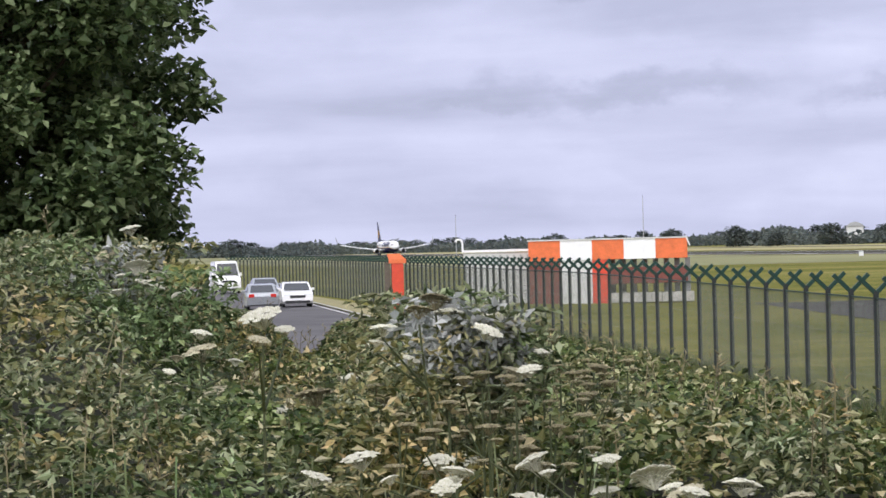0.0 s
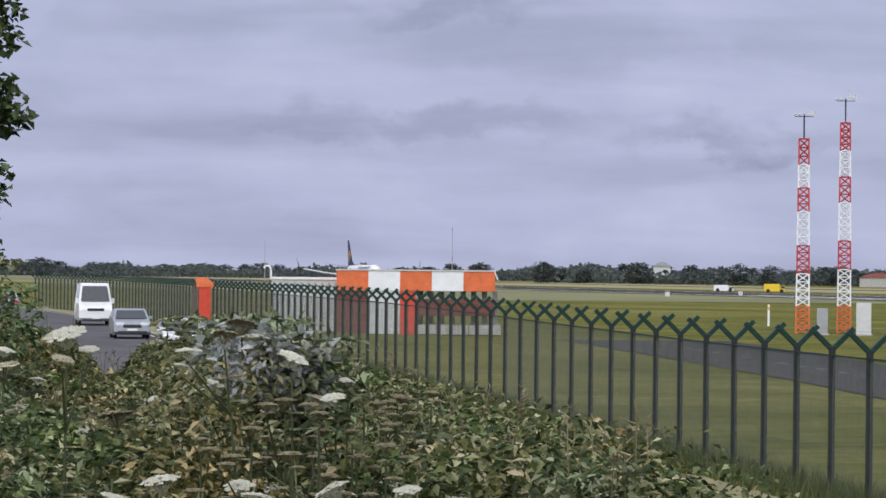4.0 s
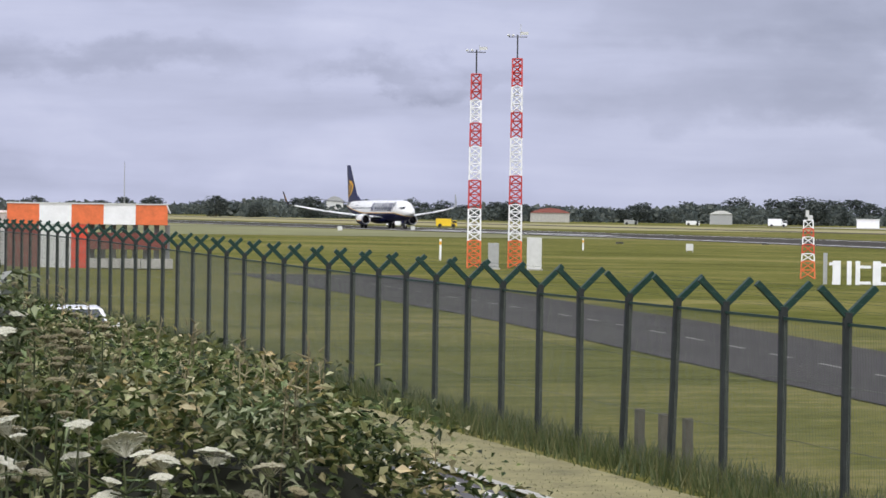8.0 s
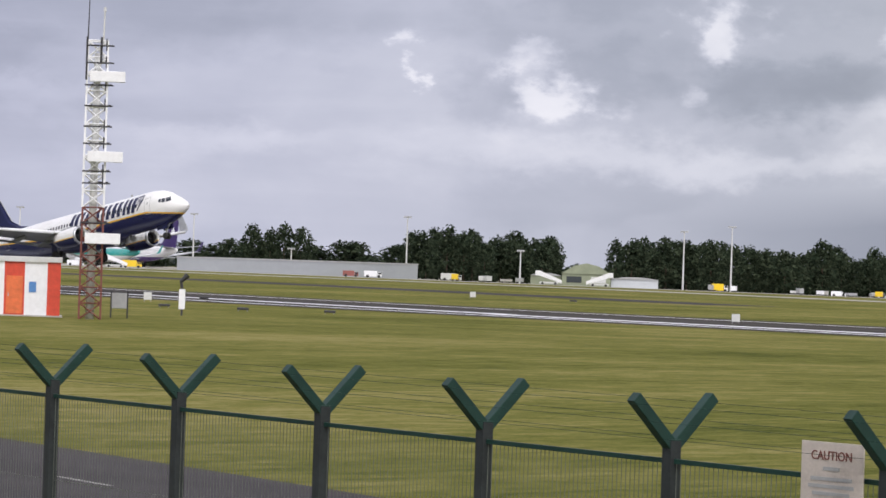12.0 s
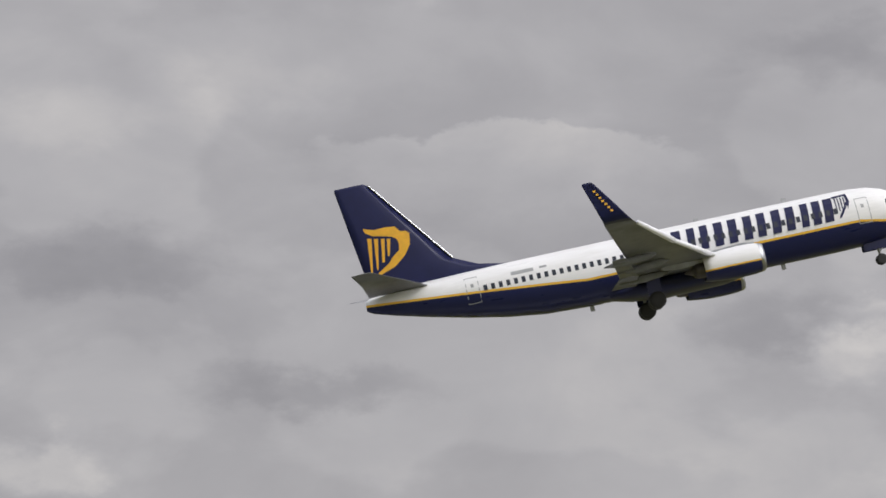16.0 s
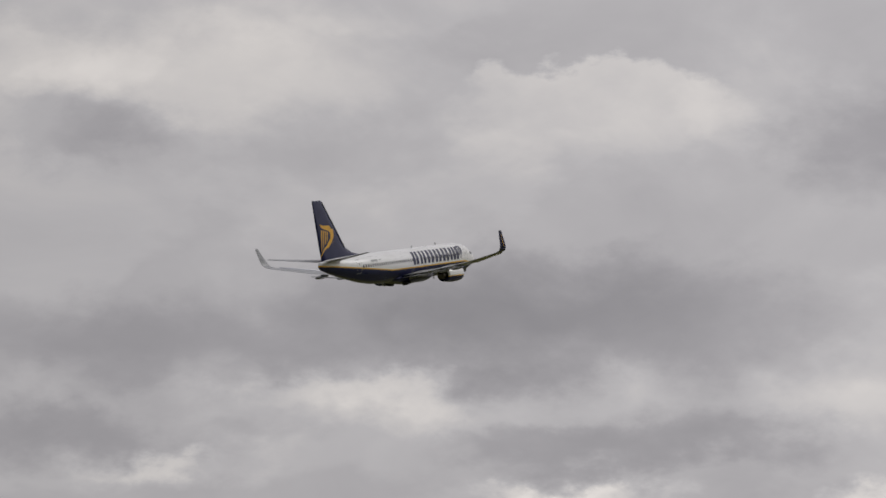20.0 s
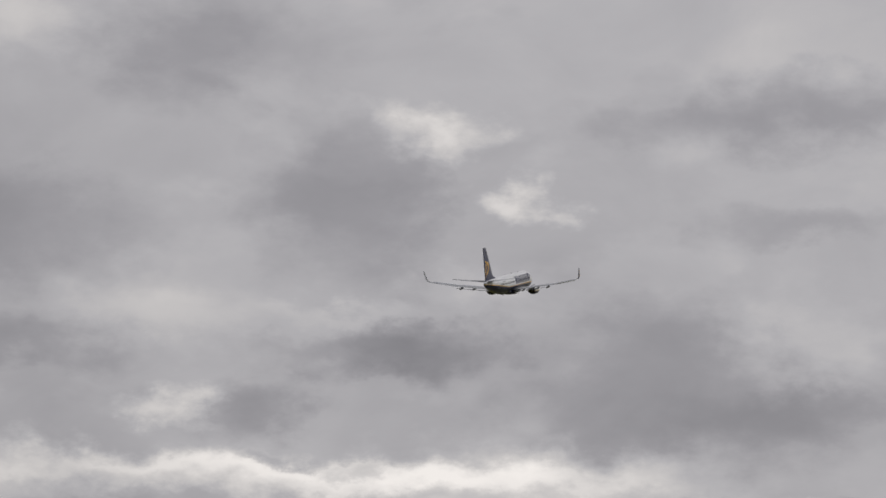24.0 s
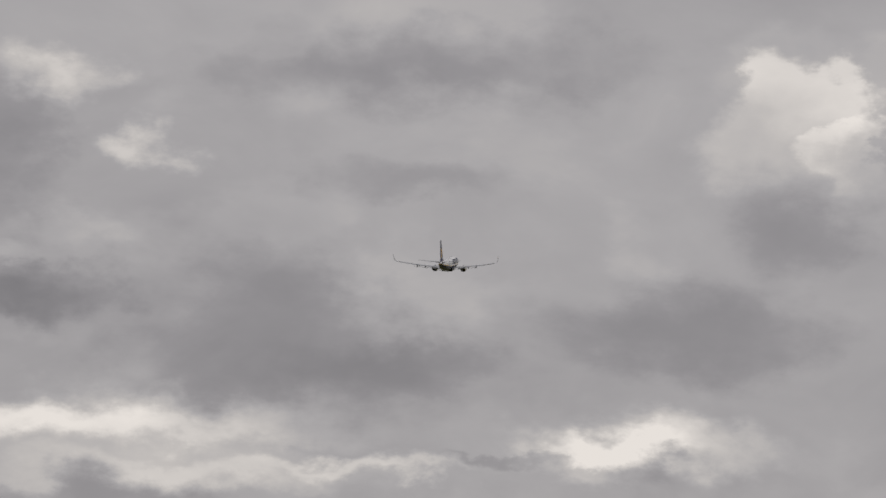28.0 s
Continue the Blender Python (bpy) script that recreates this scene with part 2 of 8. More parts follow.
    blue = g.ramp(body, [(0.15, (0.26, 0.285, 0.33)), (0.35, (0.37, 0.40, 0.45)), (0.5, (0.495, 0.52, 0.57)), (0.65, (0.64, 0.66, 0.70)), (0.85, (0.92, 0.92, 0.92))])
    soft = g.ramp(body, [(0.15, (0.30, 0.315, 0.41)), (0.35, (0.405, 0.42, 0.535)), (0.5, (0.50, 0.515, 0.65)), (0.65, (0.59, 0.60, 0.73)), (0.85, (0.71, 0.71, 0.80))])
    north = g.math("MULTIPLY_ADD", x, -2.2, -0.45, clamp=True)
    tone = g.mix(north, dark, blue)
    tone = g.mix(west, tone, soft)
    # thicker, bluer bank low over the horizon in the north
    low = g.math("ADD", g.math("MULTIPLY_ADD", up, -75.0, 2.35), g.math("MULTIPLY", g.math("SUBTRACT", puffs, 0.5), 1.6), clamp=True)
    tone = g.mix(g.math("MULTIPLY", g.math("MULTIPLY", low, g.math("MULTIPLY", g.math("MULTIPLY_ADD", az, 0.14, 6.3, clamp=True), g.math("MULTIPLY_ADD", az, -0.05, 0.0, clamp=True))), 0.85), tone, rgb(0.225, 0.25, 0.31))
    # overcast skies brighten towards the zenith
    lift = g.math("MULTIPLY_ADD", g.math("MAXIMUM", g.math("SUBTRACT", up, 0.22), 0.0), 1.35, 1.0)
    # and towards the side where the sun stands behind the cloud
    dawn = g.add("ShaderNodeMapRange", {"Value": az, "From Min": 5.0, "From Max": 75.0, "To Min": 1.0, "To Max": 2.2}, interpolation_type="SMOOTHSTEP").outputs[0]
    dusk = g.add("ShaderNodeMapRange", {"Value": az, "From Min": 165.0, "From Max": 180.0, "To Min": 0.0, "To Max": 1.2}, interpolation_type="SMOOTHSTEP").outputs[0]
    lift = g.math("MULTIPLY", lift, g.math("SUBTRACT", dawn, dusk))
    lift = g.math("MULTIPLY_ADD", g.math("MAXIMUM", g.math("MULTIPLY_ADD", y, -0.8, g.math("MULTIPLY_ADD", x, 0.6, -0.58)), 0.0), 3.2, lift)
    tone = g.mix(1.0, tone, g.add("ShaderNodeCombineXYZ", {0: g.math("MULTIPLY", lift, 0.985), 1: lift, 2: g.math("MULTIPLY", lift, 1.03)}).outputs[0], "MULTIPLY")
    air = g.add("ShaderNodeTexSky", sky_type="NISHITA", sun_disc=False, sun_elevation=SUN_ELEV, sun_rotation=SUN_ROT)
    clear = g.add("ShaderNodeBackground", {0: air.outputs[0], 1: 0.05})
    cloud = g.add("ShaderNodeBackground", {0: tone, 1: 1.0})
    both = g.add("ShaderNodeMixShader", {0: 0.95, 1: clear.outputs[0], 2: cloud.outputs[0]})
    g.add("ShaderNodeOutputWorld", {0: both.outputs[0]})


build_sky()
sun = new("sun", bpy.data.lights.new("sun", "SUN"))
sun.data.energy, sun.data.angle, sun.data.color = 1.15, radians(12), (1.0, 0.995, 0.98)
sun.matrix_world = look((0, 0, 50), Vector((0, 0, 50)) - Vector((math.sin(SUN_ROT) * math.cos(SUN_ELEV), math.cos(SUN_ROT) * math.cos(SUN_ELEV), math.sin(SUN_ELEV))))

# ---- materials ----


def paint(name, col, rough=0.5, vary=0.12, scale=3.0, metal=0.0, bump=0.0, coat=0.0, spec=0.5, grime=None):
    """Painted or plain surface with mottling at two scales."""
    m = bpy.data.materials.new(name)
    m.use_nodes = True
    g = Graph(m.node_tree)
    co = g.add("ShaderNodeTexCoord").outputs["Object"]
    a, b = g.noise(co, scale, 4.0, 0.6), g.noise(co, scale * 9, 3.0, 0.6)
    f = g.math("ADD", g.math("MULTIPLY", a, 0.65), g.math("MULTIPLY", b, 0.35))
    lo = tuple(c * (1 - vary * 1.6) for c in col)
    hi = tuple(min(1, c * (1 + vary)) for c in col)
    c = g.ramp(f, [(0.32, lo), (0.68, hi)])
    if grime:
        c = g.mix(g.ramp(g.noise(co, scale * 0.7, 6.0, 0.7), [(0.5, (0, 0, 0)), (0.75, (0.8, 0.8, 0.8))]), c, rgb(*grime))
    p = g.add("ShaderNodeBsdfPrincipled", {"Base Color": c, "Metallic": metal, "Specular IOR Level": spec, "Coat Weight": coat, "Coat Roughness": 0.18})
    g.put(p.inputs["Roughness"], g.math("MULTIPLY_ADD", b, 0.2, rough - 0.1, clamp=True))
    if bump:
        bn = g.add("ShaderNodeBump", {"Strength": bump, "Distance": 0.02, "Height": b})
        g.put(p.inputs["Normal"], bn.outputs[0])
    g.add("ShaderNodeOutputMaterial", {0: p.outputs[0]})
    return m


def leafy(name, cols, rough=0.55, trans=0.25, spec=0.35, patches=False):
    """Foliage that varies from leaf to leaf, with some light through it."""
    m = bpy.data.materials.new(name)
    m.use_nodes = True
    g = Graph(m.node_tree)
    geo = g.add("ShaderNodeNewGeometry")
    n = len(cols)
    c = g.ramp(geo.outputs["Random Per Island"], [(i / max(1, n - 1), col) for i, col in enumerate(cols)])
    c = g.mix(0.35, c, g.ramp(g.noise(geo.outputs["Position"], 1.3, 3.0), [(0.3, (0.35, 0.35, 0.35)), (0.7, (1.3, 1.3, 1.3))]), "MULTIPLY")
    if patches:
        kinds = g.ramp(g.noise(geo.outputs["Position"], 0.75, 4.0), [(0.36, (0.76, 0.98, 0.68)), (0.5, (1.0, 1.0, 0.95)), (0.64, (1.45, 1.16, 0.85))])
        c = g.mix(1.0, c, kinds, "MULTIPLY")
    p = g.add("ShaderNodeBsdfPrincipled", {"Base Color": c, "Roughness": rough, "Specular IOR Level": spec})
    t = g.add("ShaderNodeBsdfTranslucent", {0: c})
    mx = g.add("ShaderNodeMixShader", {0: trans, 1: p.outputs[0], 2: t.outputs[0]})
    g.add("ShaderNodeOutputMaterial", {0: mx.outputs[0]})
    return m


def glass(name, col=(0.75, 0.8, 0.8), rough=0.02, clear=0.7):
    """A thin tinted pane: mirror gloss over clear tint."""
    m = bpy.data.materials.new(name)
    m.use_nodes = True
    g = Graph(m.node_tree)
    tr = g.add("ShaderNodeBsdfTransparent", {0: rgb(*col)})
    gl = g.add("ShaderNodeBsdfGlossy", {0: rgb(0.9, 0.92, 0.95), "Roughness": rough})
    fr = g.add("ShaderNodeFresnel", {0: 1.5})
    f = g.math("MULTIPLY_ADD", fr.outputs[0], clear, 0.03, clamp=True)
    mx = g.add("ShaderNodeMixShader", {0: f, 1: tr.outputs[0], 2: gl.outputs[0]})
    g.add("ShaderNodeOutputMaterial", {0: mx.outputs[0]})
    return m


def grass_mat():
    m = bpy.data.materials.new("airfield_grass")
    m.use_nodes = True
    g = Graph(m.node_tree)
    co = g.add("ShaderNodeTexCoord").outputs["Object"]
    st = g.add("ShaderNodeVectorMath", {0: co, 1: (0.30, 0.045, 0.2)}, operation="MULTIPLY").outputs[0]
    bands = g.noise(st, 0.5, 5.0, 0.62)
    patch = g.noise(co, 0.035, 5.0, 0.6)
    tuft = g.noise(g.add("ShaderNodeVectorMath", {0: co, 1: (1.6, 0.5, 1.0)}, operation="MULTIPLY").outputs[0], 0.9, 6.0, 0.75)
    blade = g.noise(co, 6.0, 4.0, 0.75)
    mown = g.math("ADD", g.math("MULTIPLY", bands, 0.17), g.math("ADD", g.math("MULTIPLY", patch, 0.27), g.math("ADD", g.math("MULTIPLY", tuft, 0.36), g.math("MULTIPLY", blade, 0.20))))
    c = g.ramp(mown, [(0.40, (0.040, 0.050, 0.010)), (0.46, (0.096, 0.104, 0.022)), (0.515, (0.148, 0.143, 0.038)), (0.575, (0.235, 0.208, 0.08))])
    p = g.add("ShaderNodeBsdfPrincipled", {"Base Color": c, "Roughness": 0.95, "Specular IOR Level": 0.03})
    bn = g.add("ShaderNodeBump", {"Strength": 0.7, "Distance": 0.12, "Height": tuft})
    g.put(p.inputs["Normal"], bn.outputs[0])
    g.add("ShaderNodeOutputMaterial", {0: p.outputs[0]})
    return m


def tarmac(name, col, worn, stretch=(1, 1, 1)):
    m = bpy.data.materials.new(name)
    m.use_nodes = True
    g = Graph(m.node_tree)
    co = g.add("ShaderNodeTexCoord").outputs["Object"]
    v = g.add("ShaderNodeVectorMath", {0: co, 1: stretch}, operation="MULTIPLY").outputs[0]
    wide, grit = g.noise(v, 0.25, 5.0, 0.6), g.noise(co, 14.0, 3.0, 0.7)
    f = g.math("ADD", g.math("MULTIPLY", wide, 0.75), g.math("MULTIPLY", grit, 0.25))
    c = g.ramp(f, [(0.3, col), (0.7, worn)])
    p = g.add("ShaderNodeBsdfPrincipled", {"Base Color": c, "Roughness": 0.95, "Specular IOR Level": 0.02})
    bn = g.add("ShaderNodeBump", {"Strength": 0.3, "Distance": 0.01, "Height": grit})
    g.put(p.inputs["Normal"], bn.outputs[0])
    g.add("ShaderNodeOutputMaterial", {0: p.outputs[0]})
    return m


GRASS = grass_mat()
ROAD = tarmac("road_asphalt", (0.085, 0.082, 0.09), (0.15, 0.145, 0.15))
TAXI = tarmac("perimeter_road_asphalt", (0.052, 0.048, 0.053), (0.082, 0.076, 0.082), (0.3, 1.5, 1))
RUNWAY = tarmac("runway_asphalt", (0.040, 0.037, 0.035), (0.088, 0.083, 0.077), (0.05, 1.2, 1))
APRON = tarmac("apron_concrete", (0.30, 0.29, 0.27), (0.45, 0.43, 0.40), (0.05, 0.5, 1))
WHITE = paint("white_paint", (0.81, 0.82, 0.84), 0.5, 0.06)
LINE = paint("road_marking", (0.62, 0.61, 0.58), 0.7, 0.15, 6.0)
FADED_LINE = paint("faded_road_marking", (0.27, 0.26, 0.25), 0.8, 0.3, 5.0)
RED = paint("signal_red_paint", (0.62, 0.065, 0.03), 0.5, 0.15)
ORANGE = paint("faded_orange_paint", (0.72, 0.16, 0.05), 0.55, 0.15)
FENCE_GREEN = paint("green_powder_coat", (0.010, 0.038, 0.029), 0.5, 0.2, 4.0, spec=0.3)
# grey for posts below the rail: the veil of the mesh put into colour
POST_GREY = paint("mesh_veiled_post", (0.034, 0.040, 0.040), 0.65, 0.25, 3.0, spec=0.2)
MESH_GREEN = paint("green_mesh_wire", (0.12, 0.135, 0.11), 0.5, 0.2, 4.0)
GREY = paint("grey_paint", (0.35, 0.36, 0.36), 0.55, 0.12)
STEEL = paint("galvanised_steel", (0.42, 0.43, 0.44), 0.4, 0.15, 5.0, metal=0.8)
DARK = paint("dark_metal", (0.03, 0.03, 0.034), 0.5, 0.2)
RUBBER = paint("black_rubber", (0.018, 0.018, 0.018), 0.7, 0.2)
CONCRETE = paint("weathered_concrete", (0.42, 0.41, 0.38), 0.85, 0.15, 1.5, bump=0.3)
TRUNK = paint("bark", (0.10, 0.075, 0.05), 0.9, 0.3, 6.0, bump=0.5)
WOOD = paint("weathered_timber", (0.12, 0.105, 0.085), 0.85, 0.25, 5.0, bump=0.3)
BRAMBLE = leafy("bramble_leaf", [(0.015, 0.023, 0.008), (0.045, 0.066, 0.021), (0.105, 0.130, 0.043), (0.23, 0.23, 0.10), (0.58, 0.52, 0.36)], patches=True)
WEED = leafy("weed_leaf", [(0.030, 0.045, 0.018), (0.09, 0.115, 0.05), (0.21, 0.24, 0.13), (0.46, 0.46, 0.34)], patches=True)
STALK = leafy("green_stalk", [(0.035, 0.05, 0.018), (0.075, 0.085, 0.035)], trans=0.1)
PALE_LEAF = leafy("pale_leaf", [(0.16, 0.18, 0.16), (0.36, 0.38, 0.36), (0.60, 0.61, 0.60)], trans=0.3)
DRY = leafy("dry_stem", [(0.10, 0.085, 0.045), (0.24, 0.205, 0.115), (0.32, 0.29, 0.17)], trans=0.15)
CREAM = leafy("cream_floret", [(0.42, 0.39, 0.26), (0.62, 0.58, 0.43)], trans=0.3)
FLORET = leafy("white_floret", [(0.60, 0.59, 0.46), (0.80, 0.79, 0.70)], trans=0.3)
TREE_LEAF = leafy("sycamore_leaf", [(0.026, 0.046, 0.016), (0.055, 0.09, 0.03), (0.115, 0.165, 0.062), (0.23, 0.28, 0.14)])
# paler and bluer than near leaves: distance haze mixed into the colour
HAZED_LEAF = leafy("hazed_far_foliage", [(0.078, 0.098, 0.098), (0.11, 0.13, 0.122), (0.15, 0.165, 0.148)], rough=0.9, trans=0.35, spec=0.05)
WOOD_LEAF = leafy("dark_wood_foliage", [(0.022, 0.036, 0.022), (0.046, 0.064, 0.038), (0.08, 0.10, 0.06)], rough=0.9, trans=0.25, spec=0.05)
LONG_GRASS = leafy("long_grass", [(0.045, 0.072, 0.022), (0.09, 0.115, 0.04), (0.17, 0.165, 0.07)], trans=0.2)
# near-black so that gaps in the hedge look shaded
HEDGE_SHADE = paint("undergrowth_shade", (0.016, 0.018, 0.010), 0.95, 0.3, 3.0)

# ---- mesh helpers ----


def done(bm, name, mat, smooth=False):
    me = bpy.data.meshes.new(name)
    bm.normal_update()
    bm.to_mesh(me)
    bm.free()
    for mm in mat if isinstance(mat, (list, tuple)) else [mat]:
        me.materials.append(mm)
    if smooth:
        me.polygons.foreach_set("use_smooth", [True] * len(me.polygons))
    return me


def part(name, bm, mat, parent=None, label="", smooth=False, at=None):
    ob = new(name, done(bm, name, mat, smooth) if isinstance(bm, bmesh.types.BMesh) else bm)
    if parent is not None:
        ob.parent = parent
    if at is not None:
        ob.matrix_basis = at
    if label:
        tagged(ob, label)
    return ob


def thing(name, label, category, at=None, group="", kind=""):
    ob = new(name)
    ob.empty_display_size = 0.2
    if at is not None:
        ob.matrix_basis = at
    return tagged(ob, label, category, group, kind)


def box(bm, size, at=(0, 0, 0), m=None, bevel=0.0):
    """A box of the given size round a centre."""
    hx, hy, hz = size[0] / 2, size[1] / 2, size[2] / 2
    mat = (m or Matrix()) @ Matrix.Translation(at)
    v = [bm.verts.new(mat @ Vector((sx * hx, sy * hy, sz * hz))) for sx in (-1, 1) for sy in (-1, 1) for sz in (-1, 1)]
    fs = [bm.faces.new([v[i] for i in q]) for q in ((0, 1, 3, 2), (4, 6, 7, 5), (0, 4, 5, 1), (2, 3, 7, 6), (0, 2, 6, 4), (1, 5, 7, 3))]
    if bevel:
        bmesh.ops.bevel(bm, geom=list({e for f in fs for e in f.edges}), offset=bevel, segments=2, affect="EDGES", profile=0.6)
    return bm


def rod(bm, a, b, r0, r1=None, n=8, caps=True):
    """A tapered round bar from a to b."""
    a, b = Vector(a), Vector(b)
    r1 = r0 if r1 is None else r1
    q = (b - a).to_track_quat("Z", "Y").to_matrix()
    rings = []
    for p, r in ((a, r0), (b, r1)):
        rings.append([bm.verts.new(p + q @ Vector((r * math.cos(i * math.tau / n), r * math.sin(i * math.tau / n), 0))) for i in range(n)])
    for i in range(n):
        bm.faces.new((rings[0][i], rings[0][(i + 1) % n], rings[1][(i + 1) % n], rings[1][i]))
    if caps:
        bm.faces.new(rings[0][::-1]), bm.faces.new(rings[1])
    return bm


def loft(bm, rings, closed=True, caps=True, mat=0):
    """Skin over rings of equal point counts."""
    vs = [[bm.verts.new(p) for p in r] for r in rings]
    n = len(rings[0])
    for r0, r1 in zip(vs, vs[1:]):
        for i in range(n if closed else n - 1):
            f = bm.faces.new((r0[i], r0[(i + 1) % n], r1[(i + 1) % n], r1[i]))
            f.material_index = mat
    if caps and closed:
        for r in (vs[0][::-1], vs[-1]):
            bm.faces.new(r).material_index = mat
    return vs


def lathe(bm, prof, n=24, axis="z", at=(0, 0, 0), caps=True):
    """Turn a profile of (radius, height) round an axis."""
    rings = []
    for r, h in prof:
        ring = []
        for i in range(n):
            c, s = r * math.cos(i * math.tau / n), r * math.sin(i * math.tau / n)
            p = (c, s, h) if axis == "z" else (h, c, s) if axis == "x" else (s, h, c)
            ring.append(Vector(at) + Vector(p))
        rings.append(ring)
    return loft(bm, rings, caps=caps)


def ease(t):
    t = max(0.0, min(1.0, t))
    return t * t * (3 - 2 * t)


def polar(az, d, z=None):
    """A place by bearing (degrees right of north) and distance from the bank."""
    x, y = d * math.sin(radians(az)), d * math.cos(radians(az))
    return Vector((x, y, gz(x, y) if z is None else z))


# ---- lie of the land ----
SLOPE, LEAN = -0.00373, -0.097


def off_road(x, y):
    """Distance from the camera's line towards the fence, square to the road."""
    return y - LEAN * x


def gz(x, y):
    z = SLOPE * max(-1500, min(1500, x))
    z -= 0.65 * ease((x + 480) / 260) * ease((y - 90) / 110)
    z -= 3.0 * ease((y - 480) / 450) * ease((x + 1000) / 350)
    z += 0.30 * ease((-x - 50) / 60) * ease((60 - y) / 30)
    return z


def bank(x, y):
    """The raised verge that carries the hedge."""
    return 1.9 * ease((4.9 - off_road(x, y)) / 2.2) * ease((70 - abs(x)) / 40)


def strip(name, mat, a_side, b_side, lift, label, cat, xs):
    """A draped ribbon between two side lines y = side(x)."""
    bm = bmesh.new()
    rows = []
    for x in xs:
        ya, yb = a_side(x), b_side(x)
        rows.append([bm.verts.new((x, ya + (yb - ya) * k / 4, gz(x, ya + (yb - ya) * k / 4) + lift)) for k in range(5)])
    for r0, r1 in zip(rows, rows[1:]):
        for k in range(4):
            bm.faces.new((r0[k], r1[k], r1[k + 1], r0[k + 1]))
    return tagged(part(name, bm, mat), label, cat, kind="structure")

# ---- ground, roads, runway ----


def build_ground():
    xs = np.concatenate([np.linspace(-4500, -700, 20), np.arange(-680, -300, 20), np.arange(-300, 40, 2.0), np.arange(40, 300, 20), np.linspace(320, 4500, 20)])
    ys = np.concatenate([np.linspace(-2500, -60, 10), np.arange(-50, -8, 6), np.arange(-8, 46, 0.7), np.arange(46, 300, 8), np.linspace(320, 900, 16), np.linspace(1000, 4500, 12)])
    verts = [(x, y, gz(x, y) + bank(x, y)) for x in xs for y in ys]
    n = len(ys)
    faces = [(i * n + j, (i + 1) * n + j, (i + 1) * n + j + 1, i * n + j + 1) for i in range(len(xs) - 1) for j in range(n - 1)]
    me = bpy.data.meshes.new("ground")
    me.from_pydata(verts, [], faces)
    me.materials.append(GRASS)
    me.polygons.foreach_set("use_smooth", [True] * len(me.polygons))
    tagged(new("ground", me), "mown yellow-green airfield grass falling gently east", "grass", kind="structure")


build_ground()


def bend(x):
    """How far the road has curved off its straight line, far to the west."""
    return 0.00055 * min(0.0, x + 195) ** 2


def road_line(q):
    return lambda x: LEAN * x + q - bend(x)


XS_ROAD = list(np.arange(-420, 160, 4.0))
strip("road", ROAD, road_line(5.6), road_line(12.1), 0.02, "worn grey asphalt road beside the airport fence", "road", XS_ROAD)
strip("road_edge_line", LINE, road_line(11.75), road_line(11.87), 0.026, "thin white edge line on the road", "road marking", XS_ROAD)
strip("kerb", CONCRETE, road_line(12.1), road_line(12.28), 0.09, "low concrete kerb along the road", "kerb", XS_ROAD)
VERGE = paint("dry_mown_verge", (0.25, 0.225, 0.105), 0.95, 0.3, 1.2, bump=0.4)
strip("verge", VERGE, road_line(12.28), road_line(14.5), 0.025, "dry mown grass verge between road and fence", "verge", XS_ROAD)
XS_P = list(np.arange(-172, 60, 4.0))


def per_near(x):
    return 20.3 - 0.185 * x - 0.00022 * max(0, -x - 150) ** 2 + (0.0016 * (x + 45) ** 2 if x > -45 else 0) * -1


def per_far(x):
    return per_near(x) + 6.9 + 0.03 * max(0, -x - 60)


strip("perimeter_road", TAXI, per_near, per_far, 0.03, "grey asphalt perimeter road inside the fence", "road", XS_P)


def dashes():
    bm = bmesh.new()
    for k in range(44):
        x0 = -168 + k * 4.6
        pts = []
        for x, w in ((x0, -0.07), (x0 + 2.0, -0.07), (x0 + 2.0, 0.07), (x0, 0.07)):
            y = 0.52 * per_near(x) + 0.48 * per_far(x) + w
            pts.append(bm.verts.new((x, y, gz(x, y) + 0.036)))
        bm.faces.new(pts)
    tagged(part("centre_dashes", bm, FADED_LINE), "faded white centre dashes of the perimeter road", "road marking", kind="structure")


dashes()
XS_R = list(np.linspace(-2600, 2600, 131))
RN, RF = 192.5, 236.0
strip("runway", RUNWAY, lambda x: RN, lambda x: RF, 0.03, "long dark asphalt runway streaked with rubber", "runway", XS_R)
strip("runway_edge_line", WHITE, lambda x: RN + 5.0, lambda x: RN + 6.6, 0.042, "white runway edge line", "runway marking", XS_R)
strip("runway_edge_line", WHITE, lambda x: RF - 7.4, lambda x: RF - 6.2, 0.042, "white runway edge line", "runway marking", XS_R)
strip("far_taxiway", TAXI, lambda x: 330 + 0.02 * x, lambda x: 348 + 0.02 * x, 0.03, "narrow grey taxiway beyond the runway", "taxiway", list(np.linspace(-1500, -300, 40)))
strip("apron", APRON, lambda x: 452 + 0.03 * (x + 300), lambda x: 900, 0.05, "pale concrete aircraft apron", "apron", list(np.linspace(-900, 500, 60)))

DRY_GRASS = paint("dry_olive_grass", (0.185, 0.185, 0.075), 0.95, 0.3, 0.02)
MEADOW = paint("dry_meadow_grass", (0.30, 0.27, 0.12), 0.95, 0.2, 0.01)
strip("dry_meadow", MEADOW, lambda x: 300 + 0.05 * x, lambda x: 470 + 0.1 * x, 0.02, "pale dry meadow beyond the runway", "meadow", list(np.linspace(-1450, -620, 30)))


strip("dry_verge", DRY_GRASS, lambda x: 96 - 0.02 * (x + 420), lambda x: 188, 0.02, "pale olive uncut grass beside the far runway", "grass", list(np.linspace(-1450, -420, 40)))


